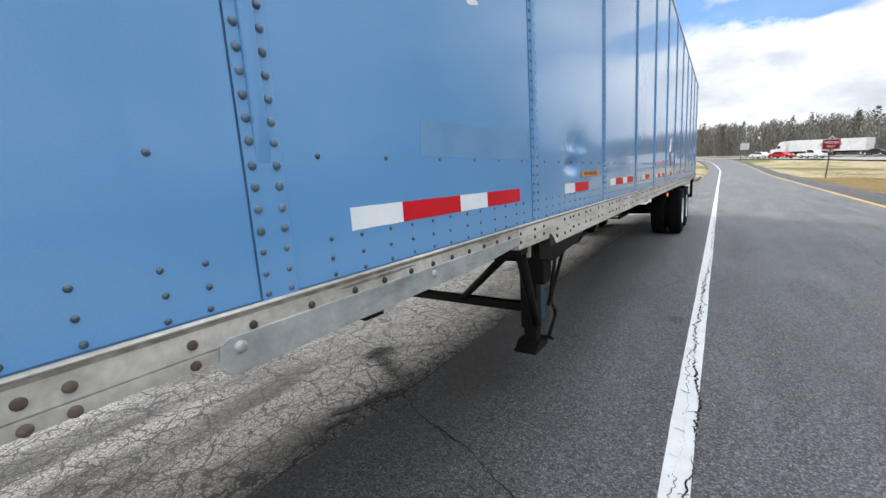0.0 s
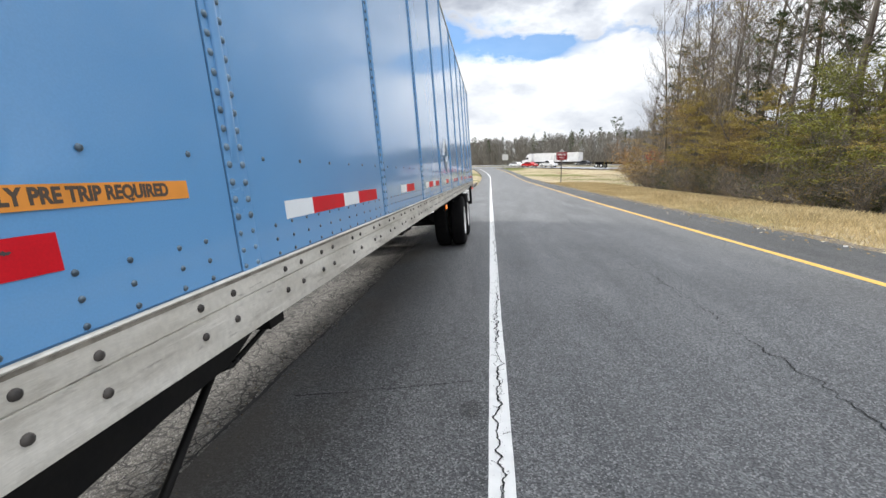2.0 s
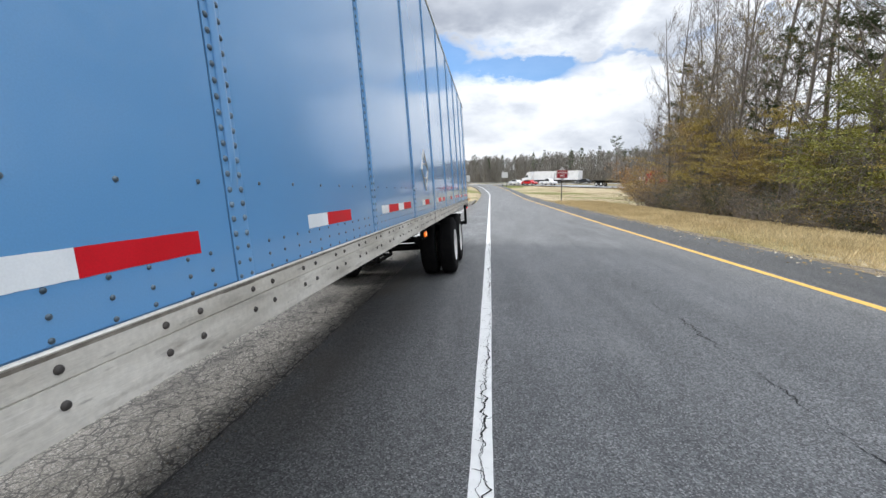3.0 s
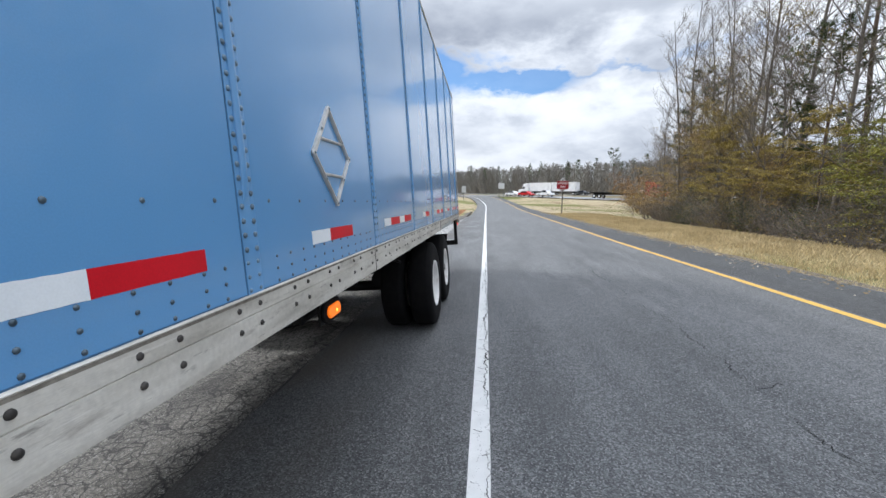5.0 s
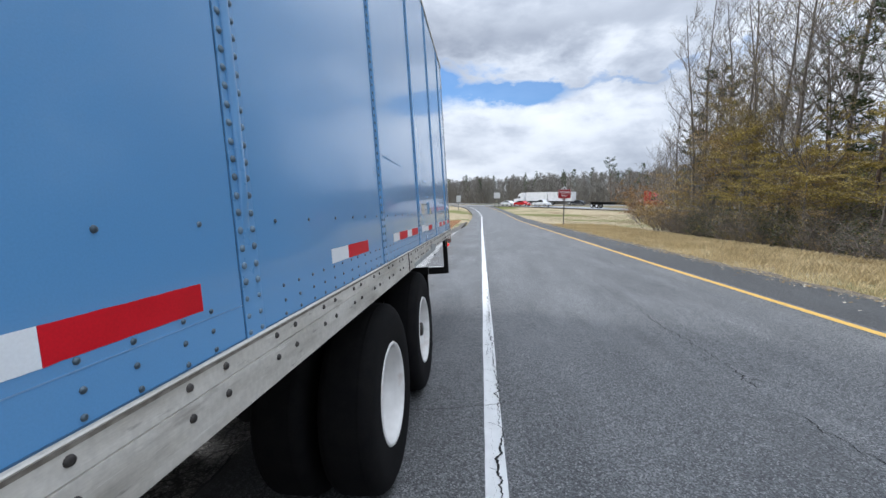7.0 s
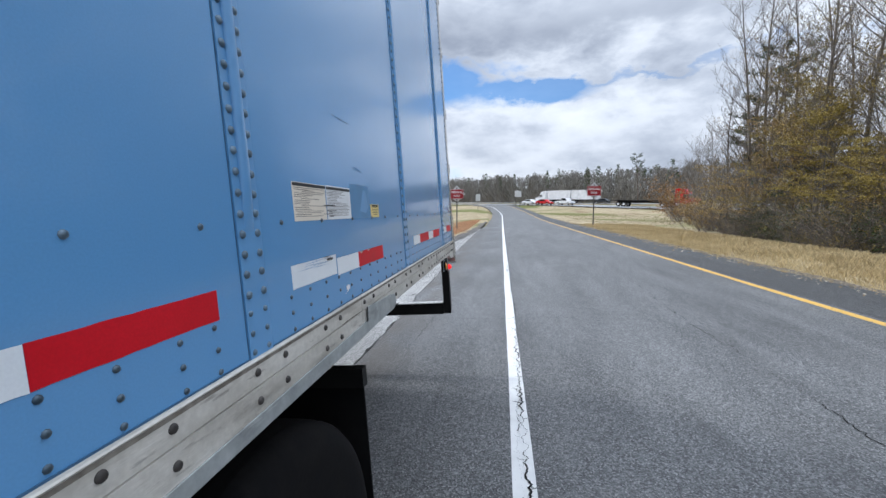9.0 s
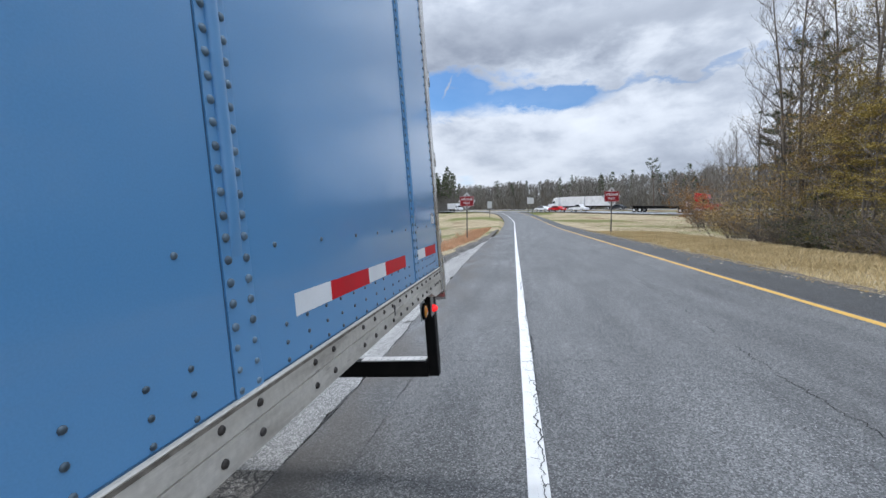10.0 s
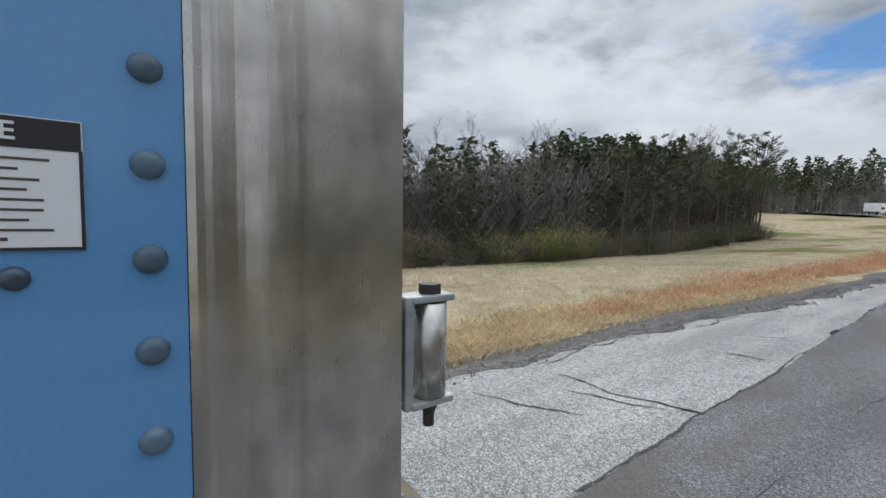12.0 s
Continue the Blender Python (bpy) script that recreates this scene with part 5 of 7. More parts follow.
for y0, y1, z, thick in ((9.05, 9.12, 1.10, 0.004), (12.98, 13.15, 1.152, 0.004), (0.50, 0.72, 1.168, 0.003), (1.35, 1.62, 1.182, 0.006), (1.95, 2.12, 1.186, 0.007), (4.9, 5.1, 1.19, 0.004), (6.2, 6.34, 1.12, 0.003)):
    smear(y0, y1, z, thick, GRIME, "grime", x=0.0076)
for y, z, w in ((15.573, 1.575, 0.004), (15.416, 1.564, 0.005), (15.374, 1.481, 0.009), (14.63, 1.62, 0.006), (12.2, 1.70, 0.005), (5.3, 1.58, 0.005), (7.4, 1.41, 0.004)):
    smear(y - w * 0.5, y + w * 0.5, z, 0.0010, SCUFF)
for y, z in ((3.03, 1.329), (3.295, 1.331)):
    smear(y - 0.008, y + 0.01, z, 0.0042, SCUFF)
for ya, za, yb, zb in ((9.33, 1.279, 10.13, 1.279), (15.05, 1.70, 15.16, 1.66)):
    part("scratch", Shape().prism([(ya, za - 0.0012), (yb, zb - 0.0008), (yb, zb + 0.0008), (ya, za + 0.0012)], 0.0, 0.0006, "x"), GHOST_PALE, trailer)

part("scuff", Shape().prism([(11.47, 1.787), (11.60, 1.7855), (11.98, 1.7895), (11.98, 1.7915), (11.60, 1.7965), (11.47, 1.7985)], 0.0, 0.0005, "x"), GHOST, trailer, "long dull scuff in the blue paint")
smear(13.05, 13.19, 1.7725, 0.0035, GHOST, "scuff", 0.0, 0.0001)
smear(13.19, 13.285, 1.629, 0.0065, GHOST, "scuff", -0.008, 0.0001)
smear(13.21, 13.25, 1.634, 0.0028, GHOST_PALE, "scuff", -0.004, 0.0006)
smear(11.225, 11.275, 1.688, 0.010, GHOST, "scuff", -0.012, 0.0001)
smear(11.240, 11.262, 1.697, 0.0045, GHOST_PALE, "scuff", -0.004, 0.0006)
part("paint_chip", Shape().prism([(1.973, 1.940), (1.985, 1.935), (2.020, 1.943), (2.048, 1.952), (2.040, 1.962), (2.005, 1.957), (1.980, 1.953)], 0.0, 0.0006, "x"), PAPER, trailer, "white paint chip")

# cast placard frame
P = {"t": (8.194, 1.848), "l": (8.009, 1.645), "r": (8.399, 1.656), "b": (8.206, 1.450)}


def bar(s, a, b, w, h=0.010):
    a, b = Vector((0, *a)), Vector((0, *b))
    d = (b - a).normalized()
    n = Vector((1, 0, 0)).cross(d) * (w / 2)
    q = [a - n, b - n, b + n, a + n]
    s.prism([(p.y, p.z) for p in q], 0.0, h, "x")
    m = [a - n * 0.35, b - n * 0.35, b + n * 0.35, a + n * 0.35]
    s.prism([(p.y, p.z) for p in m], h - 0.001, h + 0.004, "x")


holder_ob = part("placard_frame", Shape(), CAST, trailer, "cast aluminium diamond placard frame")
s = Shape()
for a, b, w in (("t", "l", 0.023), ("t", "r", 0.015), ("l", "b", 0.018), ("r", "b", 0.015)):
    bar(s, P[a], P[b], w)
for c in P.values():
    s.tube((0.0, *c), (0.013, *c), 0.0125, sides=14)
holder_ob.data = s.mesh("placard_frame", CAST)
s = Shape()
bar(s, (8.086, 1.713), (8.330, 1.717), 0.011, 0.008)
part("cross_rib", s, CAST, holder_ob)
s = Shape()
bar(s, (8.091, 1.570), (8.302, 1.569), 0.011, 0.008)
part("cross_rib", s, CAST, holder_ob)
for c in list(P.values()) + [(8.095, 1.751), (8.102, 1.550), (8.325, 1.725), (8.30, 1.555)]:
    stud(small_rivet, "rivet", 0.013, c[0], c[1], holder_ob)

# ---- landing gear, running gear ----
# The leg is blue: its shaded front is painted black, its lit side teal.
gear = part("landing_gear", Shape().box(-0.47, -0.35, 3.34, 3.425, 0.40, 1.06), BLACK, trailer, "blue landing leg, shaded front painted black, with braces and a crank", 0.004)
part("leg_lit_side", Shape().box(-0.465, -0.353, 3.427, 3.505, 0.44, 1.05), TEAL, gear, "lit side of the blue leg", 0.003)
part("inner_leg", Shape().box(-0.455, -0.365, 3.355, 3.445, 0.275, 0.50), BLACK, gear, "", 0.004)
part("foot_plate", Shape().prism([(3.29, 0.245), (3.51, 0.245), (3.565, 0.285), (3.55, 0.295), (3.49, 0.275), (3.44, 0.315), (3.36, 0.315), (3.31, 0.275), (3.275, 0.262)], -0.505, -0.345, "x"), BLACK, gear, "black steel foot", 0.004)
part("gearbox", Shape().box(-0.35, -0.28, 3.30, 3.46, 0.72, 1.0), BLACK, gear, "black gearbox", 0.008)
part("outer_leg", Shape().box(-2.18, -2.06, 3.34, 3.46, 0.36, 1.06).box(-2.165, -2.075, 3.355, 3.445, 0.275, 0.40).box(-2.24, -2.0, 3.29, 3.54, 0.250, 0.280), BLACK, gear, "", 0.004)
part("brace_tube", Shape().tube((-0.22, 2.78, 1.06), (-0.37, 3.37, 0.44), 0.031, sides=16), BLACK, gear)
part("cross_brace", Shape().box(-2.06, -0.47, 3.37, 3.43, 0.505, 0.565), BLACK, gear, "", 0.003)
part("cross_brace", Shape().tube((-1.00, 3.40, 0.53), (-0.34, 3.02, 1.02), 0.026, sides=12), BLACK, gear)
part("cross_brace", Shape().tube((-1.50, 3.40, 0.53), (-2.1, 3.36, 0.98), 0.028, sides=12), BLACK, gear)
part("cross_shaft", Shape().tube((-2.06, 3.40, 0.86), (-0.35, 3.40, 0.86), 0.018, sides=12), BLACK, gear)
part("gusset", Shape().prism([(2.74, 1.07), (4.12, 1.07), (4.065, 0.950), (3.99, 0.920), (3.93, 0.902), (3.70, 0.89), (3.40, 0.86), (3.05, 0.95)], -0.27, -0.24, "x"), BLACK, gear, "black mounting plate", 0.003)
part("gusset", Shape().prism([(3.43, 1.06), (3.62, 1.06), (3.50, 0.88), (3.43, 0.80)], -0.40, -0.37, "x"), TEAL, gear, "dark blue gusset")
part("gusset", Shape().prism([(2.62, 1.07), (3.55, 1.07), (3.40, 0.99), (2.85, 0.99)], -0.16, -0.13, "x"), BLACK, gear)
for y0, y1, z0, z1 in ((2.54, 2.62, 1.05, 1.118), (2.78, 2.86, 0.99, 1.068), (3.95, 4.03, 1.0, 1.068)):
    part("mount_beam", Shape().box(-0.60, -0.10, y0, y1, z0, z1), BLACK, gear)
part("hanger", Shape().box(-0.13, -0.115, 2.675, 2.70, 1.015, 1.075), RAIL, gear)
part("crank", Shape().pipe([(-0.28, 3.50, 0.98), (-0.25, 3.44, 0.86), (-0.25, 3.35, 0.68), (-0.26, 3.36, 0.63), (-0.27, 3.47, 0.53), (-0.275, 3.50, 0.47), (-0.30, 3.42, 0.335), (-0.29, 3.47, 0.31)], 0.012), BLACK, gear, "bent black crank handle")
part("crank_grip", Shape().tube((-0.26, 3.38, 0.615), (-0.27, 3.465, 0.535), 0.014, sides=10), RUST, gear, "rusty crank grip")
part("hook", Shape().pipe([(-0.25, 3.90, 0.905), (-0.25, 3.955, 0.893), (-0.252, 3.985, 0.897), (-0.252, 4.185, 0.938), (-0.254, 4.203, 0.948), (-0.256, 4.185, 0.955)], 0.009, 10), BLACK, gear, "bent steel hook")
part("handle_bar", Shape().pipe([(-0.37, 4.06, 0.880), (-0.375, 4.00, 0.822), (-0.36, 3.595, 0.505)], 0.014, 10), BLACK, gear, "straight black handle bar")

gear.matrix_basis = Matrix.Translation((0, 0.005, -0.089)) @ Matrix.Diagonal((1, 1, 1.066, 1))

part("slider_rail", Shape().box(-0.86, -0.78, 9.53, 14.602, 0.92, 1.07), BLACK, trailer, "black slider rail")
part("slider_rail", Shape().box(-1.81, -1.73, 9.53, 14.602, 0.92, 1.07), BLACK, trailer)
AXLES, HUB_Z, TYRE_R = (11.425, 12.676), 0.444, 0.516


nut_mesh = Shape().tube((-0.01, 0, 0), (0.018, 0, 0), 0.011, sides=6, smooth=False)


def wheel(x_out, y, side):
    """One wheel: x_out is its outer face; side 1 faces +x."""
    prof = [(0.0, 0.289), (0.006, 0.315), (0.005, 0.37), (0.011, 0.43), (0.004, 0.462), (-0.010, 0.490), (-0.034, 0.509), (-0.075, 0.515), (-0.13, TYRE_R), (-0.185, 0.515), (-0.226, 0.509), (-0.250, 0.490), (-0.27, 0.43),
            (-0.264, 0.37), (-0.266, 0.315), (-0.26, 0.289)]
    ty = Shape().lathe((x_out, y, HUB_Z), [(d * side, r) for d, r in prof], sides=64)
    wh = part("wheel", ty, RUBBER, trailer, "black truck tyre on a white steel rim")
    groove = Shape()
    for d in (-0.055, -0.095, -0.13, -0.165, -0.205):
        groove.lathe((x_out, y, HUB_Z), [((d - 0.005) * side, TYRE_R + 0.0006 - abs(d + 0.13) * 0.03), ((d + 0.005) * side, TYRE_R + 0.0006 - abs(d + 0.13) * 0.03)], sides=64)
    part("tread_groove", groove, RUBBER, wh)
    deep = -0.13 if side * x_out > -0.2 or x_out < -2.3 else -0.16
    rim = [(-0.004, 0.288), (0.004, 0.282), (0.004, 0.270), (-0.014, 0.262), (-0.05, 0.256), (deep, 0.246), (deep - 0.01, 0.22), (deep - 0.008, 0.15), (deep + 0.01, 0.125), (deep + 0.01, 0.11)]
    part("rim", Shape().lathe((x_out, y, HUB_Z), [(d * side, r) for d, r in rim], sides=56), RIM, wh, "white painted steel rim")
    tip = -0.085 if y < 12 else -0.015
    hub = [(deep, 0.115), (deep + 0.02, 0.095), (deep + 0.035, 0.066), (tip - 0.007, 0.058), (tip, 0.048), (tip, 0.001)]
    part("hub", Shape().lathe((x_out, y, HUB_Z), [(d * side, r) for d, r in hub], sides=28), HUB, wh, "dark greasy hub")
    if x_out < -0.1:
        return
    nut = None
    for i in range(10):
        a = 2 * math.pi * i / 10
        if nut is None:
            nut = part("wheel_nut", nut_mesh, RIM, wh)
            ob = nut
        else:
            ob = new("wheel_nut", nut.data)
            ob.parent = wh
        ob.matrix_basis = pose(x_out + (deep + 0.012) * side, y + 0.145 * math.cos(a), HUB_Z + 0.145 * math.sin(a))


for ya in AXLES:
    wheel(-0.03, ya, 1)
    wheel(-0.36, ya, 1)
    wheel(-WIDE + 0.03, ya, -1)
    wheel(-WIDE + 0.36, ya, -1)
    axle = part("axle", Shape().tube((-WIDE + 0.5, ya, HUB_Z), (-0.5, ya, HUB_Z), 0.065, sides=16), BLACK, trailer, "black axle with springs and brake chambers")
    for x in (-0.82, -1.77):
        part("leaf_spring", Shape().prism([(ya - 0.5, 0.80), (ya - 0.2, 0.66), (ya + 0.2, 0.66), (ya + 0.5, 0.80), (ya + 0.5, 0.84), (ya + 0.2, 0.71), (ya - 0.2, 0.71), (ya - 0.5, 0.84)], x - 0.04, x + 0.04, "x"), BLACK, axle)
        part("spring_hanger", Shape().box(x - 0.05, x + 0.05, ya - 0.60, ya - 0.46, 0.76, 0.95), BLACK, axle)
        part("brake_chamber", Shape().tube((x + 0.18, ya - 0.26, 0.56), (x + 0.18, ya - 0.44, 0.60), 0.085, sides=18), BLACK, axle)
part("air_tank", Shape().tube((-1.6, 10.08, 0.86), (-0.95, 10.08, 0.86), 0.11, sides=20), BLACK, trailer, "black air tank")
# Carrier and spare tyre are added to keep sun off the ground here.
carrier = part("tyre_carrier", Shape().box(-2.10, -1.05, 9.84, 9.89, 0.42, 0.46).box(-2.10, -1.05, 10.60, 10.65, 0.42, 0.46).box(-2.10, -2.05, 9.84, 10.65, 0.425, 0.465).box(-1.10, -1.05, 9.84, 10.65, 0.425, 0.465).box(-2.10, -2.06, 9.84, 9.89, 0.46, 1.17).box(-2.10, -2.06, 10.60, 10.65, 0.46, 1.17).box(-1.09, -1.05, 9.84, 9.89, 0.46, 1.17).box(-1.09, -1.05, 10.60, 10.65, 0.46, 1.17), BLACK, trailer, "added black frame and tyre that shade the ground")
part("shade_tyre", Shape().tube((-1.58, 10.25, 0.462), (-1.58, 10.25, 0.73), 0.46, sides=40), RUBBER, carrier)
part("slider_handle", Shape().pipe([(-0.78, 9.73, 0.98), (-0.12, 9.73, 0.98), (-0.08, 9.75, 0.96)], 0.010), BLACK, trailer)
for x0 in (-0.66, -WIDE + 0.05):
    flap = part("mud_flap", Shape().box(x0, x0 + 0.61, 13.250, 13.258, 0.09, 0.86), RUBBER, trailer, "black rubber mud flap", 0.0)
    part("flap_bracket", Shape().box(x0, x0 + 0.62, 13.225, 13.267, 0.85, 0.92), BLACK, flap)

# ---- signs ----
def wrong_way(x, y, centre, turn):
    """A red WRONG WAY plate in front of a bare diamond plate, on a steel channel post."""
    base = centre - 2.43
    foot = land(x, y) - 0.1 - base
    sign = new("road_sign")
    tagged(sign, "red WRONG WAY sign and bare diamond plate on steel post", "road sign", "wrong way signs")
    sign.matrix_basis = pose(x, y, base, 0, 0, turn)
    part("post", Shape().box(-0.035, 0.035, 0.0, 0.030, foot, 2.95).box(-0.045, -0.030, 0.018, 0.036, foot, 2.95).box(0.030, 0.045, 0.018, 0.036, foot, 2.95), POST_STEEL, sign)
    part("plate", Shape().box(-0.535, 0.535, -0.012, -0.006, 2.05, 2.81), SIGN_RED, sign, "red plate")
    border = Shape()
    for x0, x1, z0, z1 in ((-0.515, 0.515, 2.785, 2.797), (-0.515, 0.515, 2.063, 2.075), (-0.515, -0.503, 2.063, 2.797), (0.503, 0.515, 2.063, 2.797)):
        border.box(x0, x1, -0.0145, -0.0125, z0, z1)
    part("border", border, SIGN_WHITE, sign)
    face = Matrix(((1, 0, 0), (0, 0, -1), (0, 1, 0))).to_4x4()
    for text, z in (("WRONG", 2.565), ("WAY", 2.275)):
        words(text, 0.245, Matrix.Translation((0, -0.016, z)) @ face, SIGN_WHITE, sign, 0.92)
    d = 0.68
    part("diamond_plate", Shape().prism([(0, 2.43 - d), (d, 2.43), (0, 2.43 + d), (-d, 2.43)], 0.032, 0.038, "y"), SIGN_BACK, sign, "bare aluminium diamond plate")
    part("rivet", Shape().dome((0, -0.012, 2.70), 0.012, 0.006, (0, -1, 0)), SIGN_BACK, sign)
    part("rivet", Shape().dome((0, -0.012, 2.15), 0.012, 0.006, (0, -1, 0)), SIGN_BACK, sign)


wrong_way(7.5, 44.7, 2.96, 6)
wrong_way(-3.19, 44.2, 2.81, 4)
guide = new("road_sign")
guide.matrix_basis = pose(4.3, 112, rise(112), 0, 0, 20)
tagged(guide, "grey back of a large road sign on two posts", "road sign")
part("plate", Shape().box(-0.85, 0.85, 0, 0.02, 2.4, 3.85), SIGN_BACK, guide)
part("post", Shape().box(-0.6, -0.52, 0.02, 0.1, -0.3, 3.7), POST_STEEL, guide)
part("post", Shape().box(0.52, 0.6, 0.02, 0.1, -0.3, 3.7), POST_STEEL, guide)
marker = new("road_sign")
marker.matrix_basis = pose(-4.8, 101, rise(101), 0, 0, 10)
tagged(marker, "small pale sign by the ramp end", "road sign")
part("plate", Shape().box(-0.5, 0.5, 0, 0.02, 1.85, 3.35), SIGN_BACK, marker)
part("post", Shape().box(-0.05, 0.05, 0.02, 0.08, -0.2, 3.2), POST_STEEL, marker)


# ---- vehicles on the highway ----
def truck_wheel(parent, x, y, r=0.5, w=0.28):
    wh = part("wheel", Shape().lathe((x, y, r), [(-w / 2, r * 0.55), (-w / 2, r * 0.95), (-w * 0.3, r), (w * 0.3, r), (w / 2, r * 0.95), (w / 2, r * 0.55)], sides=20), RUBBER, parent)
    part("rim", Shape().lathe((x, y, r), [(-w / 2, r * 0.55), (-w * 0.3, r * 0.3), (-w * 0.3, 0.01), (w * 0.3, 0.01), (w * 0.3, r * 0.3), (w / 2, r * 0.55)], sides=20), RIM, wh)


def on_highway(u, d, ahead):
    """A pose on the highway; ahead 1 drives to the upper left. Things are built along +y."""
    p = Vector((17.5, 110, 0)) + HW * u + HN * d
    q = p + HW * 5
    tilt = math.degrees(math.atan2(rise(q.y) - rise(p.y), 5)) * ahead
    turn = math.degrees(math.atan2(-HW.x * ahead, HW.y * ahead))
    return pose(p.x, p.y, rise(p.y) + 0.205, 0, 0, turn) @ pose(0, 0, 0, tilt, 0, 0)


def tractor(thing, paint):
    cab = Shape().prism([(7.2, 0.7), (7.25, 1.5), (7.05, 1.75), (5.6, 1.95), (5.3, 2.9), (4.9, 3.7), (3.3, 3.95), (2.9, 3.9), (2.9, 0.7)], -1.15, 1.15, "x")
    part("cab", cab, paint, thing, "", 0.08)
    part("windscreen", Shape().prism([(5.63, 2.02), (5.34, 2.88), (5.36, 2.90), (5.66, 2.03)], -1.0, 1.0, "x"), CAR_GLASS, thing)
    for x0, x1 in ((-1.165, -1.152), (1.152, 1.165)):
        part("side_window", Shape().prism([(5.4, 2.05), (5.15, 2.75), (4.4, 2.75), (4.4, 2.05)], x0, x1, "x"), CAR_GLASS, thing)
    part("grille", Shape().box(-0.7, 0.7, 7.2, 7.27, 0.9, 1.55), HUB, thing)
    part("bumper", Shape().box(-1.2, 1.2, 7.1, 7.4, 0.4, 0.75), RIM, thing)
    part("fuel_tank", Shape().tube((-1.0, 3.0, 0.65), (-1.0, 4.6, 0.65), 0.3), RIM, thing)
    part("fuel_tank", Shape().tube((1.0, 3.0, 0.65), (1.0, 4.6, 0.65), 0.3), RIM, thing)
    part("chassis", Shape().box(-0.5, 0.5, -0.2, 6.9, 0.65, 0.95), BLACK, thing)
    for x in (-1.0, 1.0):
        for y in (6.1, 1.8, 0.55):
            truck_wheel(thing, x, y)


white_truck = new("semi_truck")
tagged(white_truck, "white tractor pulling two white box trailers on the highway", "truck")
tractor(white_truck, TRUCK_WHITE)
for y1 in (1.9, -7.1):
    box = part("trailer_box", Shape().box(-1.28, 1.28, y1 - 8.6, y1, 1.15, 4.05), TRUCK_WHITE, white_truck, "", 0.04)
    part("trailer_frame", Shape().box(-0.5, 0.5, y1 - 8.4, y1 - 0.4, 0.85, 1.15), BLACK, box)
    for x in (-1.0, 1.0):
        truck_wheel(white_truck, x, y1 - 7.8)
for x in (-1.0, 1.0):
    truck_wheel(white_truck, x, -7.6)
white_truck.matrix_basis = on_highway(27.0, 28.5, 1)

red_truck = new("flatbed_truck")
tagged(red_truck, "red tractor pulling an empty dark flatbed trailer", "truck")
tractor(red_truck, TRUCK_RED)
part("deck", Shape().box(-1.28, 1.28, -10.0, 1.6, 1.25, 1.42), BLACK, red_truck, "dark empty deck", 0.02)
part("deck_beam", Shape().box(-0.5, 0.5, -9.6, 1.0, 0.85, 1.25), BLACK, red_truck)
part("headboard", Shape().box(-1.25, 1.25, 1.5, 1.62, 1.42, 2.2), RIM, red_truck)
for x in (-1.0, 1.0):
    for y in (-7.7, -9.0):
        truck_wheel(red_truck, x, y)
red_truck.matrix_basis = on_highway(-17.0, 5.6, -1)


def car(label, paint, m, pickup=False):
    c = new("pickup_truck" if pickup else "car")
    tagged(c, label, "car")
    roof = [(-2.3, 0.45), (-2.35, 0.95), (-0.6, 1.0), (-0.5, 1.75), (0.7, 1.75), (1.25, 1.1), (2.3, 0.98), (2.4, 0.45)] if pickup else \
        [(-2.2, 0.4), (-2.25, 0.85), (-1.6, 0.98), (-0.9, 1.42), (0.5, 1.45), (1.2, 0.98), (2.15, 0.80), (2.25, 0.4)]
    part("body", Shape().prism(roof, -0.9, 0.9, "x"), paint, c, "", 0.05)
    glass = [(-0.45, 1.12), (-0.4, 1.66), (0.62, 1.66), (1.08, 1.12)] if pickup else [(-1.35, 1.0), (-0.85, 1.36), (0.42, 1.38), (0.95, 1.0)]
    part("side_window", Shape().prism(glass, -0.908, -0.902, "x"), CAR_GLASS, c)
    part("side_window", Shape().prism(glass, 0.902, 0.908, "x"), CAR_GLASS, c)
    for x in (-0.8, 0.8):
        for y in (-1.4, 1.45):
            truck_wheel(c, x, y, 0.36, 0.24)
    part("headlight", Shape().box(-0.8, -0.5, 2.2, 2.32, 0.65, 0.8), RIM, c)
    part("headlight", Shape().box(0.5, 0.8, 2.2, 2.32, 0.65, 0.8), RIM, c)
    c.matrix_basis = m


car("white saloon car on the highway", TRUCK_WHITE, on_highway(15.5, 2.4, -1))
car("red saloon car on the highway", TRUCK_RED, on_highway(10.8, 2.4, -1))
car("white pickup on the highway", TRUCK_WHITE, on_highway(4.6, 2.4, -1), True)
car("dark saloon car on the highway", CAR_DARK, on_highway(8.5, 26.2, 1))

van = new("box_van")
tagged(van, "white box van on the highway", "van")
part("cargo_box", Shape().box(-1.05, 1.05, -3.4, 1.2, 0.75, 2.75), TRUCK_WHITE, van, "", 0.04)
part("cab", Shape().prism([(1.22, 0.5), (1.22, 2.05), (1.9, 2.0), (2.5, 1.35), (3.1, 1.15), (3.2, 0.5)], -0.95, 0.95, "x"), TRUCK_WHITE, van, "", 0.05)
part("windscreen", Shape().prism([(1.98, 1.96), (2.54, 1.36), (2.56, 1.38), (2.0, 1.98)], -0.85, 0.85, "x"), CAR_GLASS, van)
for x0, x1 in ((-0.962, -0.952), (0.952, 0.962)):
    part("side_window", Shape().prism([(1.35, 1.3), (1.35, 1.9), (1.85, 1.9), (2.35, 1.35)], x0, x1, "x"), CAR_GLASS, van)
for x in (-0.85, 0.85):
    for y in (-2.2, 2.3):
        truck_wheel(van, x, y, 0.38, 0.26)
van.matrix_basis = on_highway(57.0, 5.5, -1)


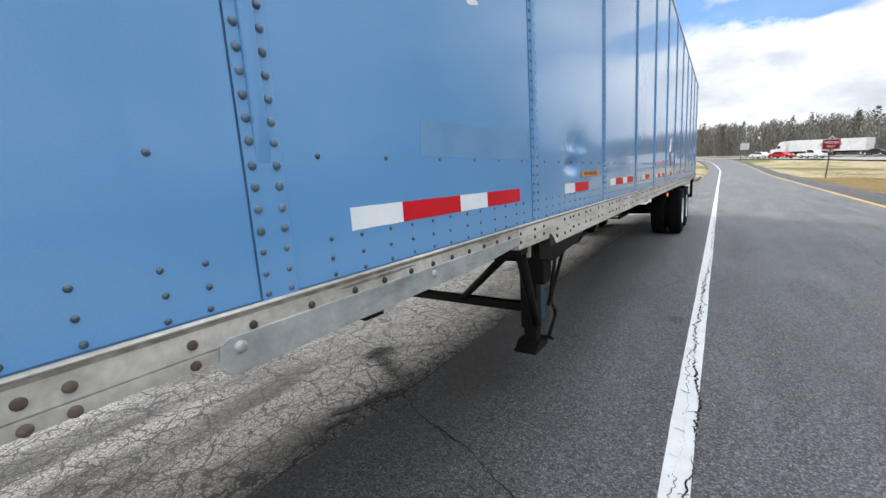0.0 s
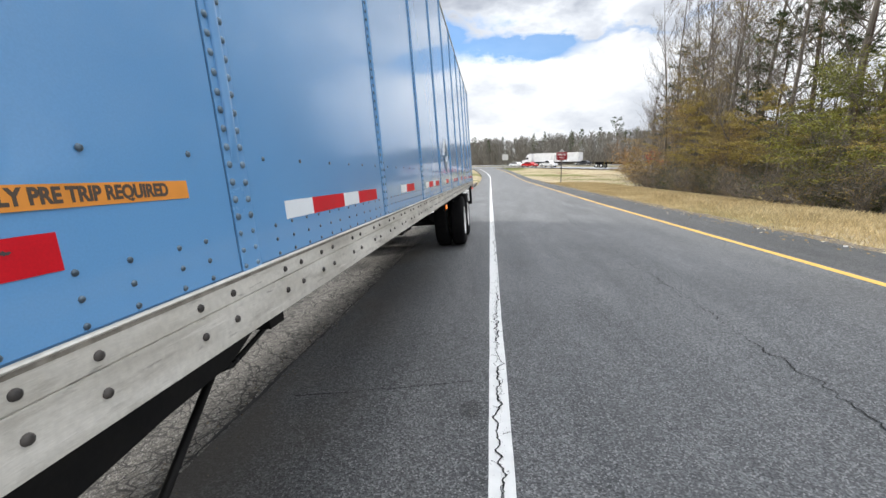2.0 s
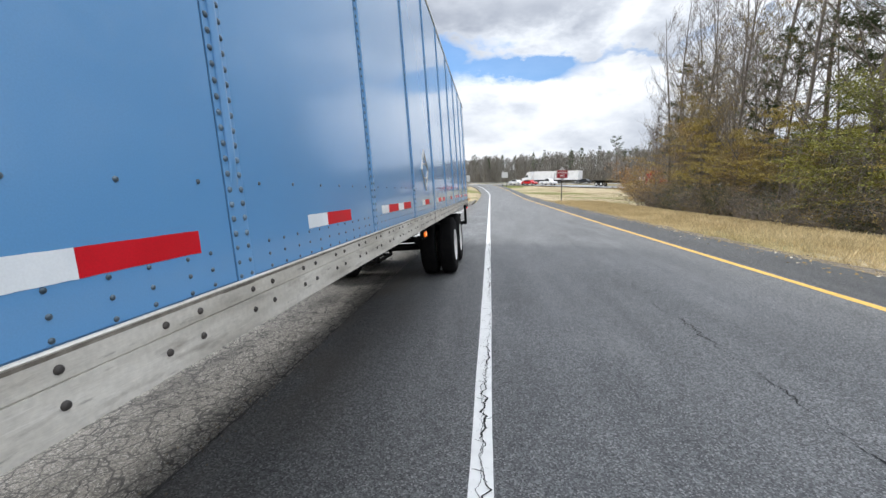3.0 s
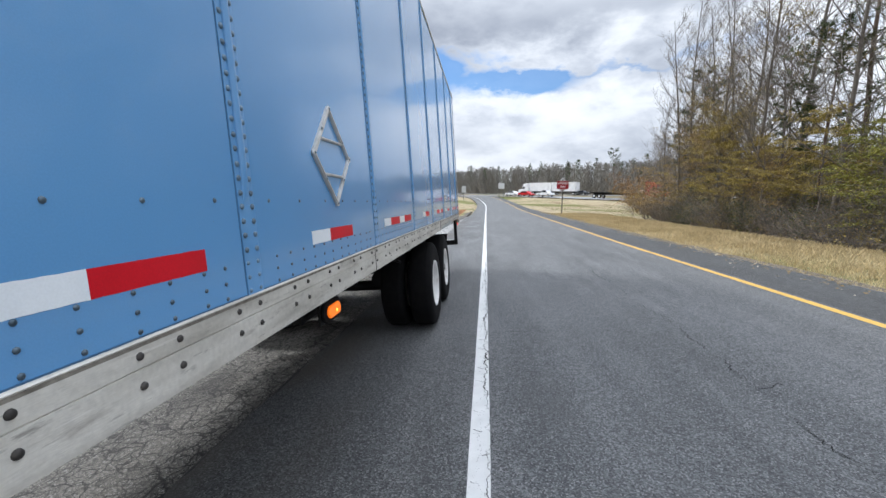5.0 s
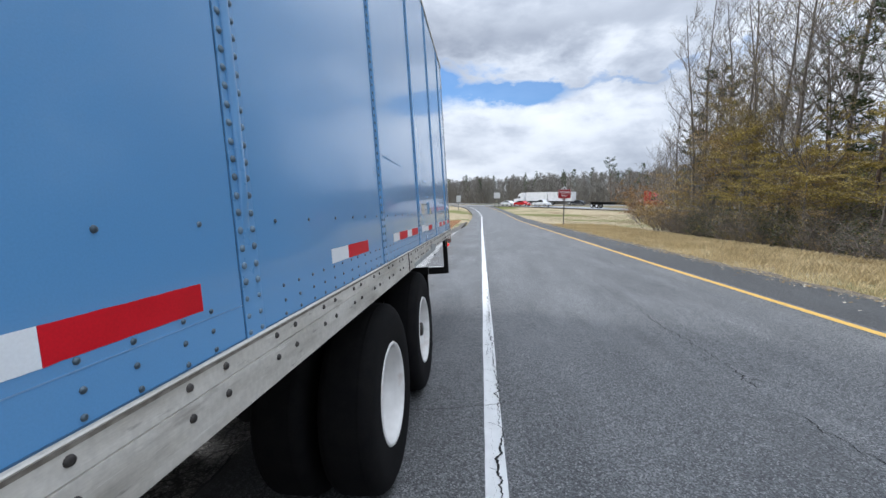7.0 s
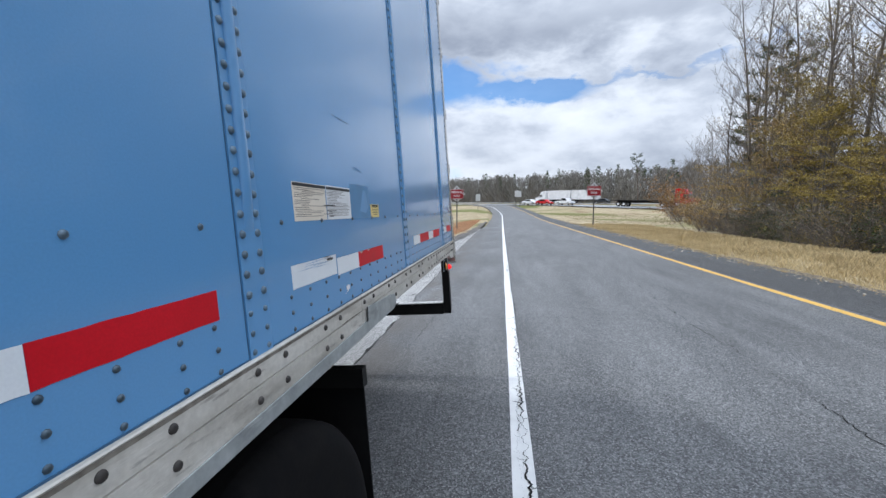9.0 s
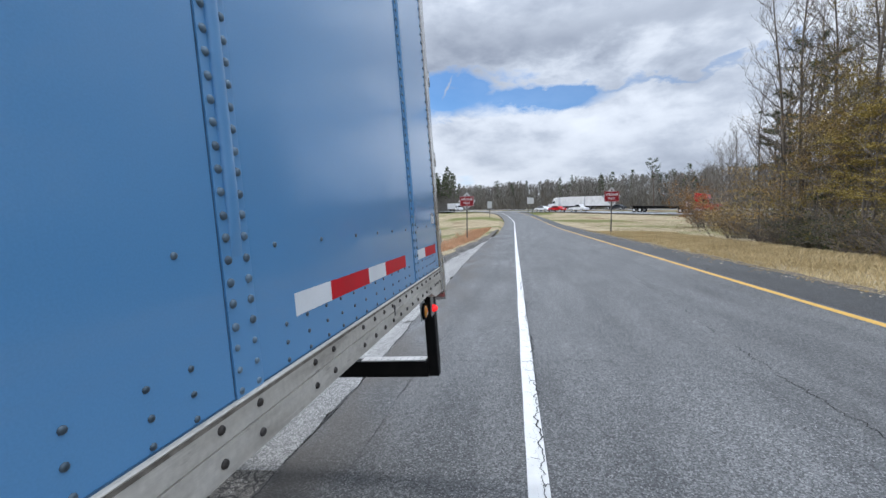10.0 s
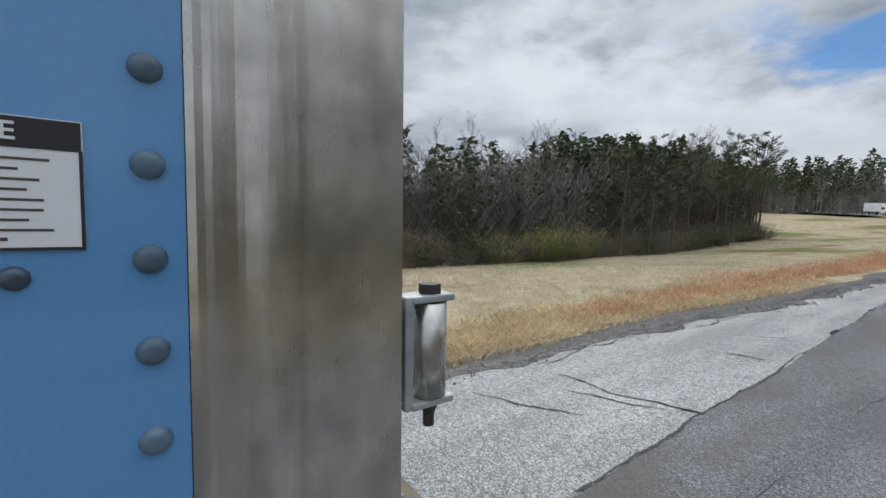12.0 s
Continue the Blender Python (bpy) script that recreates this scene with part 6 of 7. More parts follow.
# ---- trees ----
class Growth:
    """Limbs and leaves as plain vertex and face lists."""

    def __init__(self, seed):
        self.r = random.Random(seed)
        self.wood, self.woodf, self.twig, self.twigf, self.leaf, self.leaff = [], [], [], [], [], []

    def limb(self, pts, r0, r1, sides, fine=False):
        v, f = (self.twig, self.twigf) if fine else (self.wood, self.woodf)
        k, n = len(v), len(pts)
        for j, p in enumerate(pts):
            d = (pts[min(j + 1, n - 1)] - pts[max(j - 1, 0)]).normalized()
            u = d.orthogonal().normalized()
            w = d.cross(u)
            r = r0 + (r1 - r0) * j / (n - 1)
            for i in range(sides):
                a = 2 * math.pi * i / sides
                v.append(p + (u * math.cos(a) + w * math.sin(a)) * r)
        for j in range(n - 1):
            for i in range(sides):
                f.append((k + j * sides + i, k + j * sides + (i + 1) % sides, k + (j + 1) * sides + (i + 1) % sides, k + (j + 1) * sides + i))

    def course(self, p, d, length, n, bend_up=0.0, wander=0.2):
        pts, d = [p.copy()], d.normalized()
        for i in range(n):
            d = (d + Vector((self.r.uniform(-1, 1), self.r.uniform(-1, 1), self.r.uniform(-1, 1))) * wander + Vector((0, 0, bend_up))).normalized()
            pts.append(pts[-1] + d * (length / n))
        return pts

    def blade(self, p, size, flat=0.3):
        d = Vector((self.r.gauss(0, 1), self.r.gauss(0, 1), self.r.gauss(0, flat))).normalized()
        u = d.cross(Vector((self.r.gauss(0, 1), self.r.gauss(0, 1), self.r.gauss(0, 1)))).normalized()
        k = len(self.leaf)
        self.leaf += [p - d * size * 0.5, p + u * size * 0.32, p + d * size * 0.5, p - u * size * 0.32]
        self.leaff.append((k, k + 1, k + 2, k + 3))

    def tuft(self, p, size, n):
        """A brush of pine needles."""
        for _ in range(n):
            d = Vector((self.r.gauss(0, 1), self.r.gauss(0, 1), self.r.gauss(0.25, 0.8))).normalized()
            u = d.orthogonal().normalized() * size * 0.07
            k = len(self.leaf)
            q = p + d * size * self.r.uniform(0.6, 1.1)
            self.leaf += [p - u, p + u, q]
            self.leaff.append((k, k + 1, k + 2))


def round_dir(r, up):
    a = r.uniform(0, 2 * math.pi)
    return Vector((math.cos(a), math.sin(a), up)).normalized()


def bare_tree(seed, h, spread=1.0, leaves=0, leaf_size=0.09, leaf_low=1.0, limbs=20, low=0.25, lift=0.5, twigs=7, sprays=3):
    g = Growth(seed)
    r = g.r
    trunk = g.course(Vector((0, 0, -0.2)), Vector((r.uniform(-0.06, 0.06), r.uniform(-0.06, 0.06), 1)), h, 10, 0.12, 0.06)
    r0 = 0.0068 * h + 0.01
    g.limb(trunk, r0, r0 * 0.12, 7)
    for i in range(limbs):
        f = low + (0.97 - low) * (i + r.random()) / limbs
        j = min(int(f * 10), 9)
        q = trunk[j].lerp(trunk[j + 1], f * 10 - j)
        size = h * spread * (0.10 + 0.24 * (1 - f) ** 0.8 + 0.05 * r.random())
        main = g.course(q, round_dir(r, lift + 0.9 * f), size, 5, 0.10 if lift > 0.3 else -0.02, 0.16)
        rl = r0 * (1 - f) * 0.42 + 0.008
        g.limb(main, rl, rl * 0.25, 4)
        for t in range(twigs):
            m = main[1 + t % 5] if t else main[-1]
            tw = g.course(m, (main[-1] - main[0]).normalized() + round_dir(r, 0.35) * 0.9, size * r.uniform(0.25, 0.5), 3, 0.06, 0.22)
            g.limb(tw, 0.009, 0.003, 3, True)
            for s in range(sprays):
                st = g.course(tw[1 + s % 3], (tw[-1] - tw[0]).normalized() + round_dir(r, 0.3) * 0.9, size * r.uniform(0.12, 0.26), 2, 0.05, 0.2)
                g.limb(st, 0.0048, 0.0018, 3, True)
                if leaves and r.random() < leaves and (q.z / h) < leaf_low:
                    lie = round_dir(r, 0)
                    for _ in range(24):
                        off = lie * r.gauss(0, 0.26) + lie.cross(Vector((0, 0, 1))) * r.gauss(0, 0.13) + Vector((0, 0, r.gauss(-0.02, 0.06)))
                        g.blade(st[-1] + off, leaf_size * r.uniform(0.6, 1.2))
    return g


def tiered_tree(seed, h, low=0.34, leaf_size=0.062):
    """A small tree whose long level limbs carry flat layers of leaves, with gaps between the layers."""
    g = Growth(seed)
    r = g.r
    trunk = g.course(Vector((0, 0, -0.2)), Vector((r.uniform(-0.12, 0.12), r.uniform(-0.12, 0.12), 1)), h, 10, 0.10, 0.08)
    r0 = 0.0105 * h
    g.limb(trunk, r0, r0 * 0.12, 7)
    for i in range(20):
        f = low + (0.98 - low) * (i + 0.6 * r.random()) / 20
        j = min(int(f * 10), 9)
        q = trunk[j].lerp(trunk[j + 1], f * 10 - j)
        size = h * (0.10 + 0.46 * (1 - f) ** 0.75) * r.uniform(0.75, 1.2)
        main = g.course(q, round_dir(r, 0.28), size, 6, -0.055, 0.10)
        rl = r0 * (1 - f) * 0.40 + 0.008
        g.limb(main, rl, rl * 0.2, 4)
        for t in range(11):
            m = main[2 + t % 5]
            tw = g.course(m, (main[-1] - main[0]).normalized() * 0.8 + round_dir(r, 0.0) * 0.9, size * r.uniform(0.16, 0.34), 3, -0.03, 0.12)
            g.limb(tw, 0.007, 0.002, 3, True)
            if r.random() < 0.16:
                continue
            along = (tw[-1] - tw[0]).normalized()
            side = along.cross(Vector((0, 0, 1))).normalized()
            for _ in range(46):
                p = tw[0].lerp(tw[-1], r.uniform(0.15, 1.15)) + side * r.gauss(0, 0.15) + along * r.gauss(0, 0.08) + Vector((0, 0, r.gauss(-0.03, 0.035)))
                g.blade(p, leaf_size * r.uniform(0.6, 1.25))
    return g


def pine_tree(seed, h, low=0.30):
    g = Growth(seed)
    r = g.r
    trunk = g.course(Vector((0, 0, -0.2)), Vector((r.uniform(-0.04, 0.04), r.uniform(-0.04, 0.04), 1)), h, 10, 0.15, 0.04)
    r0 = 0.0085 * h + 0.02
    g.limb(trunk, r0, r0 * 0.15, 7)
    for i in range(34):
        f = low + (0.98 - low) * (i + r.random()) / 34
        j = min(int(f * 10), 9)
        q = trunk[j].lerp(trunk[j + 1], f * 10 - j)
        size = h * (0.06 + 0.17 * (1 - f) ** 0.7 * (0.6 if f < low + 0.15 else 1)) * r.uniform(0.7, 1.2)
        main = g.course(q, round_dir(r, 0.25), size, 4, 0.06, 0.14)
        g.limb(main, 0.02, 0.006, 4)
        if f < low + 0.12 and r.random() < 0.6:
            continue
        for t in range(9):
            m = main[2 + t % 3]
            tw = g.course(m, (main[-1] - main[0]).normalized() + round_dir(r, 0.4) * 0.9, size * r.uniform(0.15, 0.4), 2, 0.08, 0.2)
            g.limb(tw, 0.007, 0.003, 3, True)
            g.tuft(tw[-1], 0.24, 16)
            g.tuft(tw[1], 0.22, 11)
    return g


def shrub(seed, h, leaves, leaf_size=0.07):
    g = Growth(seed)
    r = g.r
    for i in range(16):
        a = Vector((r.gauss(0, 0.35), r.gauss(0, 0.35), -0.1))
        main = g.course(a, round_dir(r, r.uniform(0.7, 2.4)), h * r.uniform(0.6, 1.05), 6, -0.05, 0.16)
        g.limb(main, 0.022, 0.005, 4)
        for t in range(11):
            m = main[1 + t % 6]
            tw = g.course(m, (main[-1] - main[0]).normalized() * 0.5 + round_dir(r, 0.25), h * r.uniform(0.15, 0.36), 3, 0.0, 0.25)
            g.limb(tw, 0.006, 0.002, 3, True)
            for s in range(4):
                st = g.course(tw[1 + s % 3], round_dir(r, 0.2), h * r.uniform(0.06, 0.15), 2, 0, 0.25)
                g.limb(st, 0.0035, 0.0015, 3, True)
                if r.random() < leaves:
                    for _ in range(6):
                        g.blade(st[-1] + Vector((r.gauss(0, 0.10), r.gauss(0, 0.10), r.gauss(0, 0.08))), leaf_size * r.uniform(0.7, 1.3))
    return g


def plant(name, g, label, category, bark, foliage=None, twigs=None):
    thing = new(name)
    tagged(thing, label, category)
    ob = new("trunk", raw("trunk", g.wood, g.woodf, bark, True))
    ob.parent = thing
    ob = tagged(new("twig_mass", raw("twig_mass", g.twig, g.twigf, twigs or TWIG)), kind="stuff")
    ob.parent = thing
    if g.leaf:
        ob = tagged(new("crown", raw("crown", g.leaf, g.leaff, foliage)), kind="stuff")
        ob.parent = thing
    return thing


kinds = [
    plant("bare_tree", bare_tree(11, 14.0, 0.62, low=0.26, limbs=24, twigs=9, sprays=4), "tall bare grey tree with fine upright twigs", "tree", BARK),
    plant("bare_tree", bare_tree(12, 14.0, 0.72, 0.22, 0.065, 0.7, low=0.24, limbs=26, twigs=10, sprays=5), "bare grey-brown tree with spreading limbs", "tree", BARK, OLIVE),
    plant("bare_tree", bare_tree(13, 15.0, 0.6, 0.15, 0.065, 0.55, low=0.22, limbs=26, twigs=9, sprays=4), "tall thin tree with a few brown leaves", "tree", BARK, AMBERLEAF),
    plant("leafy_tree", bare_tree(14, 6.2, 1.6, 0.62, 0.075, 1.0, 22, 0.16, 0.05, 8, 4), "small tree with olive and yellow autumn leaves", "tree", BARK, OLIVE),
    plant("leafy_tree", bare_tree(15, 5.4, 1.6, 0.62, 0.075, 1.0, 20, 0.14, 0.1, 8, 4), "small tree with brown and amber leaves", "tree", BARK, AMBERLEAF),
    plant("leafy_tree", bare_tree(16, 4.6, 1.7, 0.7, 0.072, 1.0, 22, 0.12, 0.0, 8, 4), "low tree with green-yellow leaves", "tree", BARK, GREENLEAF),
    plant("pine_tree", pine_tree(17, 14.0), "tall pine with sparse dark green needles", "tree", PINE_BARK, NEEDLES),
    plant("pine_tree", pine_tree(18, 11.0), "pine with dark green needle tufts", "tree", PINE_BARK, NEEDLES),
    plant("shrub", shrub(19, 2.6, 0.12, 0.06), "tangled bare brown shrub with some olive leaves", "shrub", BARK, OLIVE),
    plant("shrub", shrub(20, 2.4, 0.04, 0.06), "tangled bare brown shrub", "shrub", BARK, AMBERLEAF),
    plant("shrub", shrub(21, 3.0, 0.26, 0.06), "shrub with olive leaves and bare stems", "shrub", BARK, OLIVE),
    plant("shrub", shrub(22, 3.0, 0.9, 0.07), "shrub with orange-brown leaves", "shrub", BARK, AMBERLEAF),
    plant("bare_tree", bare_tree(23, 7.5, 1.35, low=0.15, limbs=26, twigs=8, sprays=4), "small bushy bare tree with fine twigs", "tree", BARK),
    plant("leafy_tree", tiered_tree(24, 5.6), "small tree with flat layers of golden leaves", "tree", BARK, GOLDLEAF),
    plant("leafy_tree", tiered_tree(25, 4.6, 0.30), "small tree with flat layers of yellow-green leaves", "tree", BARK, LIMELEAF),
    plant("pine_tree", pine_tree(26, 14.0, 0.56), "lone tall pine with a bare stem and small crown", "tree", PINE_BARK, NEEDLES),
    plant("shrub", shrub(27, 3.0, 0.95, 0.075), "tall shrub with orange-brown autumn leaves", "shrub", BARK, ORANGELEAF),
    plant("shrub", shrub(28, 2.8, 0.75, 0.07), "rounded shrub with dull olive-green leaves", "shrub", BARK, LIMELEAF),
    plant("shrub", shrub(29, 2.3, 0.75, 0.085), "low evergreen shrub with dark green leaves", "shrub", BARK, NEEDLES),
]
used = [False] * len(kinds)


def put(k, x, y, size=1.0, turn=None):
    m = pose(x, y, land(x, y) - 0.05, 0, 0, rng.uniform(0, 360) if turn is None else turn)
    for o in (kinds[k],):
        o.scale = (1, 1, 1)
    if not used[k]:
        used[k] = True
        kinds[k].matrix_basis = m @ Matrix.Scale(size, 4)
        return
    t = copy_thing(kinds[k], m)
    t.matrix_basis = m @ Matrix.Scale(size, 4)


rng = random.Random(77)
# the thicket beside the ramp: brush in front, small leafy trees, then tall bare trees and pines
for x, y, k, s in ((14.2, 37.8, 12, 0.75), (14.2, 36.6, 0, 0.72), (14.7, 36.3, 2, 0.72), (13.7, 37.6, 2, 0.60), (14.6, 35.2, 2, 0.66), (16.4, 39.8, 12, 0.9), (15.9, 38.4, 7, 0.62), (16.8, 42.0, 7, 0.72), (14.9, 34.6, 7, 0.56), (15.8, 35.8, 1, 0.72), (16.6, 40.8, 2, 0.8), (17.2, 38.2, 7, 0.95), (15.4, 37.6, 0, 0.85), (17.0, 34.2, 1, 0.85), (18.8, 40.0, 1, 0.85), (14.6, 34.2, 12, 0.9), (15.6, 33.0, 0, 0.95), (14.2, 31.6, 2, 0.92), (15.0, 31.2, 0, 1.0)):
    put(k, x + rng.uniform(-0.2, 0.2), y + rng.uniform(-0.2, 0.2), s * rng.uniform(0.97, 1.03))
for x, y, k, s in (
                   (13.6, 28.2, 1, 1.05), (15.8, 28.8, 7, 0.8), (14.6, 26.6, 0, 1.1), (15.6, 24.6, 6, 0.98), (13.6, 23.0, 1, 1.1), (14.0, 24.2, 7, 0.8), (14.2, 20.2, 7, 0.9), (13.2, 19.6, 0, 1.05), (15.0, 20.4, 6, 0.92),
                   (14.2, 16.4, 1, 1.05), (14.6, 12.8, 0, 1.0), (16.0, 9.5, 1, 1.0), (15.0, 6.0, 2, 1.0),
                   (20.0, 21.0, 0, 0.9), (19.0, 15.5, 7, 0.9)):
    put(k, x + rng.uniform(-0.2, 0.2), y + rng.uniform(-0.2, 0.2), s * rng.uniform(0.97, 1.03))
for x, y, k, s in ((13.4, 33.2, 4, 0.70), (13.2, 30.6, 3, 0.75), (14.2, 28.6, 3, 0.82), (13.6, 26.4, 4, 0.8), (14.2, 23.4, 3, 0.8), (12.9, 18.0, 5, 0.80), (13.4, 15.6, 3, 0.80),
                   (13.2, 13.0, 5, 0.9), (15.4, 30.0, 3, 0.95), (15.6, 25.8, 5, 1.1), (15.8, 21.8, 3, 0.95), (16.4, 18.4, 3, 0.9), (14.2, 10.2, 5, 0.9), (16.8, 14.8, 4, 0.9), (17.8, 28.0, 3, 0.9), (18.2, 23.6, 4, 0.9)):
    put(k, x + rng.uniform(-0.2, 0.2), y + rng.uniform(-0.2, 0.2), s * 0.74 * rng.uniform(0.75, 1.2))
for x, y, k, s in ((13.0, 30.2, 13, 0.78), (12.9, 27.8, 13, 0.86), (12.7, 25.6, 13, 0.80), (12.9, 23.2, 13, 0.92), (12.9, 20.8, 14, 0.98), (12.8, 18.6, 14, 0.92), (13.0, 16.2, 13, 0.86), (13.2, 13.4, 14, 0.95), (15.0, 26.8, 13, 1.05), (15.4, 19.4, 14, 1.15)):
    put(k, x, y, s)
put(12, 14.6, 29.4, 1.25)
put(12, 13.4, 25.6, 1.15)
put(12, 13.8, 21.2, 1.2)
put(12, 14.4, 17.6, 1.2)
put(16, 19.2, 57.0, 1.9)
put(11, 20.4, 55.0, 1.4)
put(9, 20.6, 54.0, 1.3)
put(8, 21.4, 56.4, 1.5)
put(9, 17.4, 49.6, 1.35)
put(12, 20.6, 57.6, 1.0)
put(12, 18.4, 51.0, 0.95)
put(2, 19.4, 52.6, 0.62)
put(11, 13.6, 39.8, 1.0)
put(9, 14.4, 41.4, 1.2)
put(8, 15.0, 41.0, 1.1)
put(4, 15.6, 36.4, 0.9)
put(3, 17.4, 37.0, 0.9)
put(3, 15.2, 33.6, 0.95)
put(9, 13.4, 36.8, 1.2)
put(9, 13.0, 35.2, 1.05)
for i in range(84):
    y = 7 + 29 * (i + rng.random()) / 84
    put((9, 8, 9, 10)[i % 4], 11.9 + rng.random() ** 1.5 * 4.5 + (0.4 if y < 20 else 0.8 if y > 30 else 0.0), y, rng.uniform(0.62, 0.92))
for i in range(30):
    put(18, 12.7 + rng.random() * 2.6 + (0.7 if i > 25 else 0.0), 8 + 29 * (i + rng.random()) / 30, rng.uniform(0.6, 1.0))

# the wood across the field to the left, rising from brush to tall pines
for i in range(58):
    f = (i + rng.random()) / 58
    y = 17 + 56 * f
    x = -22.5 - rng.random() * 9 + 4.5 * f
    tall = 0.56 + 0.30 * f
    put(rng.choice((0, 1, 2, 0, 2, 6, 7)), x, y, tall * rng.uniform(0.85, 1.12))
for i in range(90):
    f = (i + rng.random()) / 90
    y = 15 + 58 * f
    put(rng.choice((8, 9, 10, 18)), -20.6 - rng.random() * 3 + 4.4 * f, y, rng.uniform(0.7, 1.25))
for y, s in ((46.0, 0.66), (49.5, 0.72), (53.0, 0.70), (56.5, 0.78), (60.0, 0.74), (63.0, 0.82), (66.0, 0.78), (70.5, 0.80), (72.0, 0.86), (73.4, 0.80), (68.5, 0.84)):
    put(6, -17.6 + rng.uniform(-0.8, 0.8), y, s)


for i in range(16):
    put((9, 18, 8)[i % 3], -16.9 - rng.random() * 2.2, 48 + 26 * (i + rng.random()) / 16, rng.uniform(0.8, 1.3))
for x, y, size in ((-17.8, 36.5, 1.25), (-18.6, 38.2, 1.1), (-19.6, 33.4, 1.0), (-18.2, 40.6, 1.15)):
    put(17, x, y, size)


# the far tree line
def sliver(v, f, p, q, w):
    """One thin upright blade of a far branch."""
    d = (q - p).normalized()
    u = d.cross(Vector((0.2, 1, 0))).normalized() * w
    k = len(v)
    v += [p - u, p + u, q]
    f.append((k, k + 1, k + 2))


def far_wood(seed, spots, h0, h1, green, fine=0.05):
    """A wood seen from afar: trunks, a haze of upright branches down to the ground, and dark pine crowns."""
    r = random.Random(seed)
    trunk, trunkf, twig, twigf, leaf, leaff = [], [], [], [], [], []
    g = Growth(seed)
    for x, y in spots:
        h = r.uniform(h0, h1) * (1 + 0.15 * noise.noise(Vector((x * 0.06, y * 0.06, seed))))
        b = Vector((x, y, land(x, y) - 0.3))
        top = b + Vector((r.uniform(-0.5, 0.5), r.uniform(-0.5, 0.5), h))
        sliver(trunk, trunkf, b, top, 0.10)
        pine = r.random() < green
        for j in range(130 if not pine else 30):
            s = r.random()
            q = b.lerp(top, 0.04 + 0.85 * s) + round_dir(r, 0) * r.random() * h * 0.10
            e = q + round_dir(r, 1.5) * h * (0.08 + 0.14 * (1 - s))
            sliver(twig, twigf, q, e, fine * r.uniform(0.5, 1.2))
        if pine:
            for j in range(95):
                s = r.random() ** 0.7
                q = b.lerp(top, 0.38 + 0.62 * s) + round_dir(r, r.uniform(-0.2, 0.4)) * r.random() ** 0.6 * h * (0.03 + 0.17 * (1 - s))
                g.blade(q, r.uniform(0.35, 0.75) * h / 11)
        for j in range(10):
            q = b + round_dir(r, 0) * r.uniform(0, 1.5) + Vector((0, 0, 0.2))
            sliver(twig, twigf, q, q + round_dir(r, 1.2) * r.uniform(0.8, 2.2), fine * 2)
    label = "dense grey winter wood with scattered dark pines"
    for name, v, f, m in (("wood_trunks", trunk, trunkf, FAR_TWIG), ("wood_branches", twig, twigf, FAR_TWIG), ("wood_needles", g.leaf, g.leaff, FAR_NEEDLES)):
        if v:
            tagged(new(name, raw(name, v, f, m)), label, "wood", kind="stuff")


def belt(seed, n, x0, x1, y_of, deep):
    r = random.Random(seed)
    return [(x, y_of(x) + r.random() ** 1.3 * deep) for x in (x0 + (x1 - x0) * (i + r.random()) / n for i in range(n))]


def along_highway(seed, n, u0, u1, d0, deep):
    r = random.Random(seed)
    spots = []
    for i in range(n):
        p = Vector((17.5, 110, 0)) + HW * (u0 + (u1 - u0) * (i + r.random()) / n) + HN * (d0 + r.random() ** 1.3 * deep)
        spots.append((p.x, p.y))
    return spots


far_wood(31, along_highway(1, 1100, -190, 190, 46, 34), 11.2, 14.0, 0.15, 0.11)
far_wood(32, belt(2, 150, -66, -22, lambda x: 152 - 0.2 * x, 16), 12.0, 16.5, 0.8, 0.09)
far_wood(34, belt(4, 200, 24, 34, lambda x: 6 + (x * 7.3) % 40, 8), 4.5, 6.5, 0.2, 0.045)
far_wood(35, [(-23.0 - r_ * 12 + 5.0 * f_, 14 + 60 * f_) for r_, f_ in ((random.Random(i).random(), (i + 0.5) / 640) for i in range(640))], 6.3, 9.2, 0.22, 0.05)
far_wood(36, [(-21.0 - r_ * 9, 46 + 29 * f_) for r_, f_ in ((random.Random(900 + i).random(), (i + 0.5) / 480) for i in range(480))], 8.2, 11.2, 0.48, 0.055)
far_wood(37, belt(5, 200, -110, -50, lambda x: 60 - 0.6 * x, 30), 9, 13, 0.5, 0.07)
put(15, 41.0, 141.0, 1.08)


# ---- grass ----
def grass(name, seed, count, area, tall, mat, label, lean=0.35):
    """Tufts of thin blades; area(r) gives a place."""
    r = random.Random(seed)
    v, f = [], []
    for _ in range(count):
        x, y, s = area(r)
        z = land(x, y) - 0.02
        for _ in range(5):
            a = r.uniform(0, 2 * math.pi)
            h = tall * s * r.uniform(0.5, 1.15)
            w = 0.004 + 0.004 * r.random()
            bx, by = x + r.gauss(0, 0.05), y + r.gauss(0, 0.05)
            dx_, dy_ = math.cos(a), math.sin(a)
            ln = h * r.uniform(0.1, 0.9) * lean * 2
            k = len(v)
            v += [(bx - dy_ * w, by + dx_ * w, z), (bx + dy_ * w, by - dx_ * w, z), (bx + dx_ * ln * 0.4, by + dy_ * ln * 0.4, z + h * 0.65), (bx + dx_ * ln, by + dy_ * ln, z + h)]
            f += [(k, k + 1, k + 2), (k + 1, k + 3, k + 2)]
    return tagged(new(name, raw(name, v, f, mat)), label, "grass", kind="stuff")


def right_verge(r):
    y = 4 + 42 * r.random() ** 0.8
    d = r.random() ** 0.9 * 5.2
    return EDGE_R + bend(y) + 0.12 + d, y, 0.45 + 0.55 * min(1, d / 2.5)


def right_edge(r):
    y = 4 + 45 * r.random() ** 0.8
    return EDGE_R + bend(y) + r.gauss(0.06, 0.19), y, 0.6


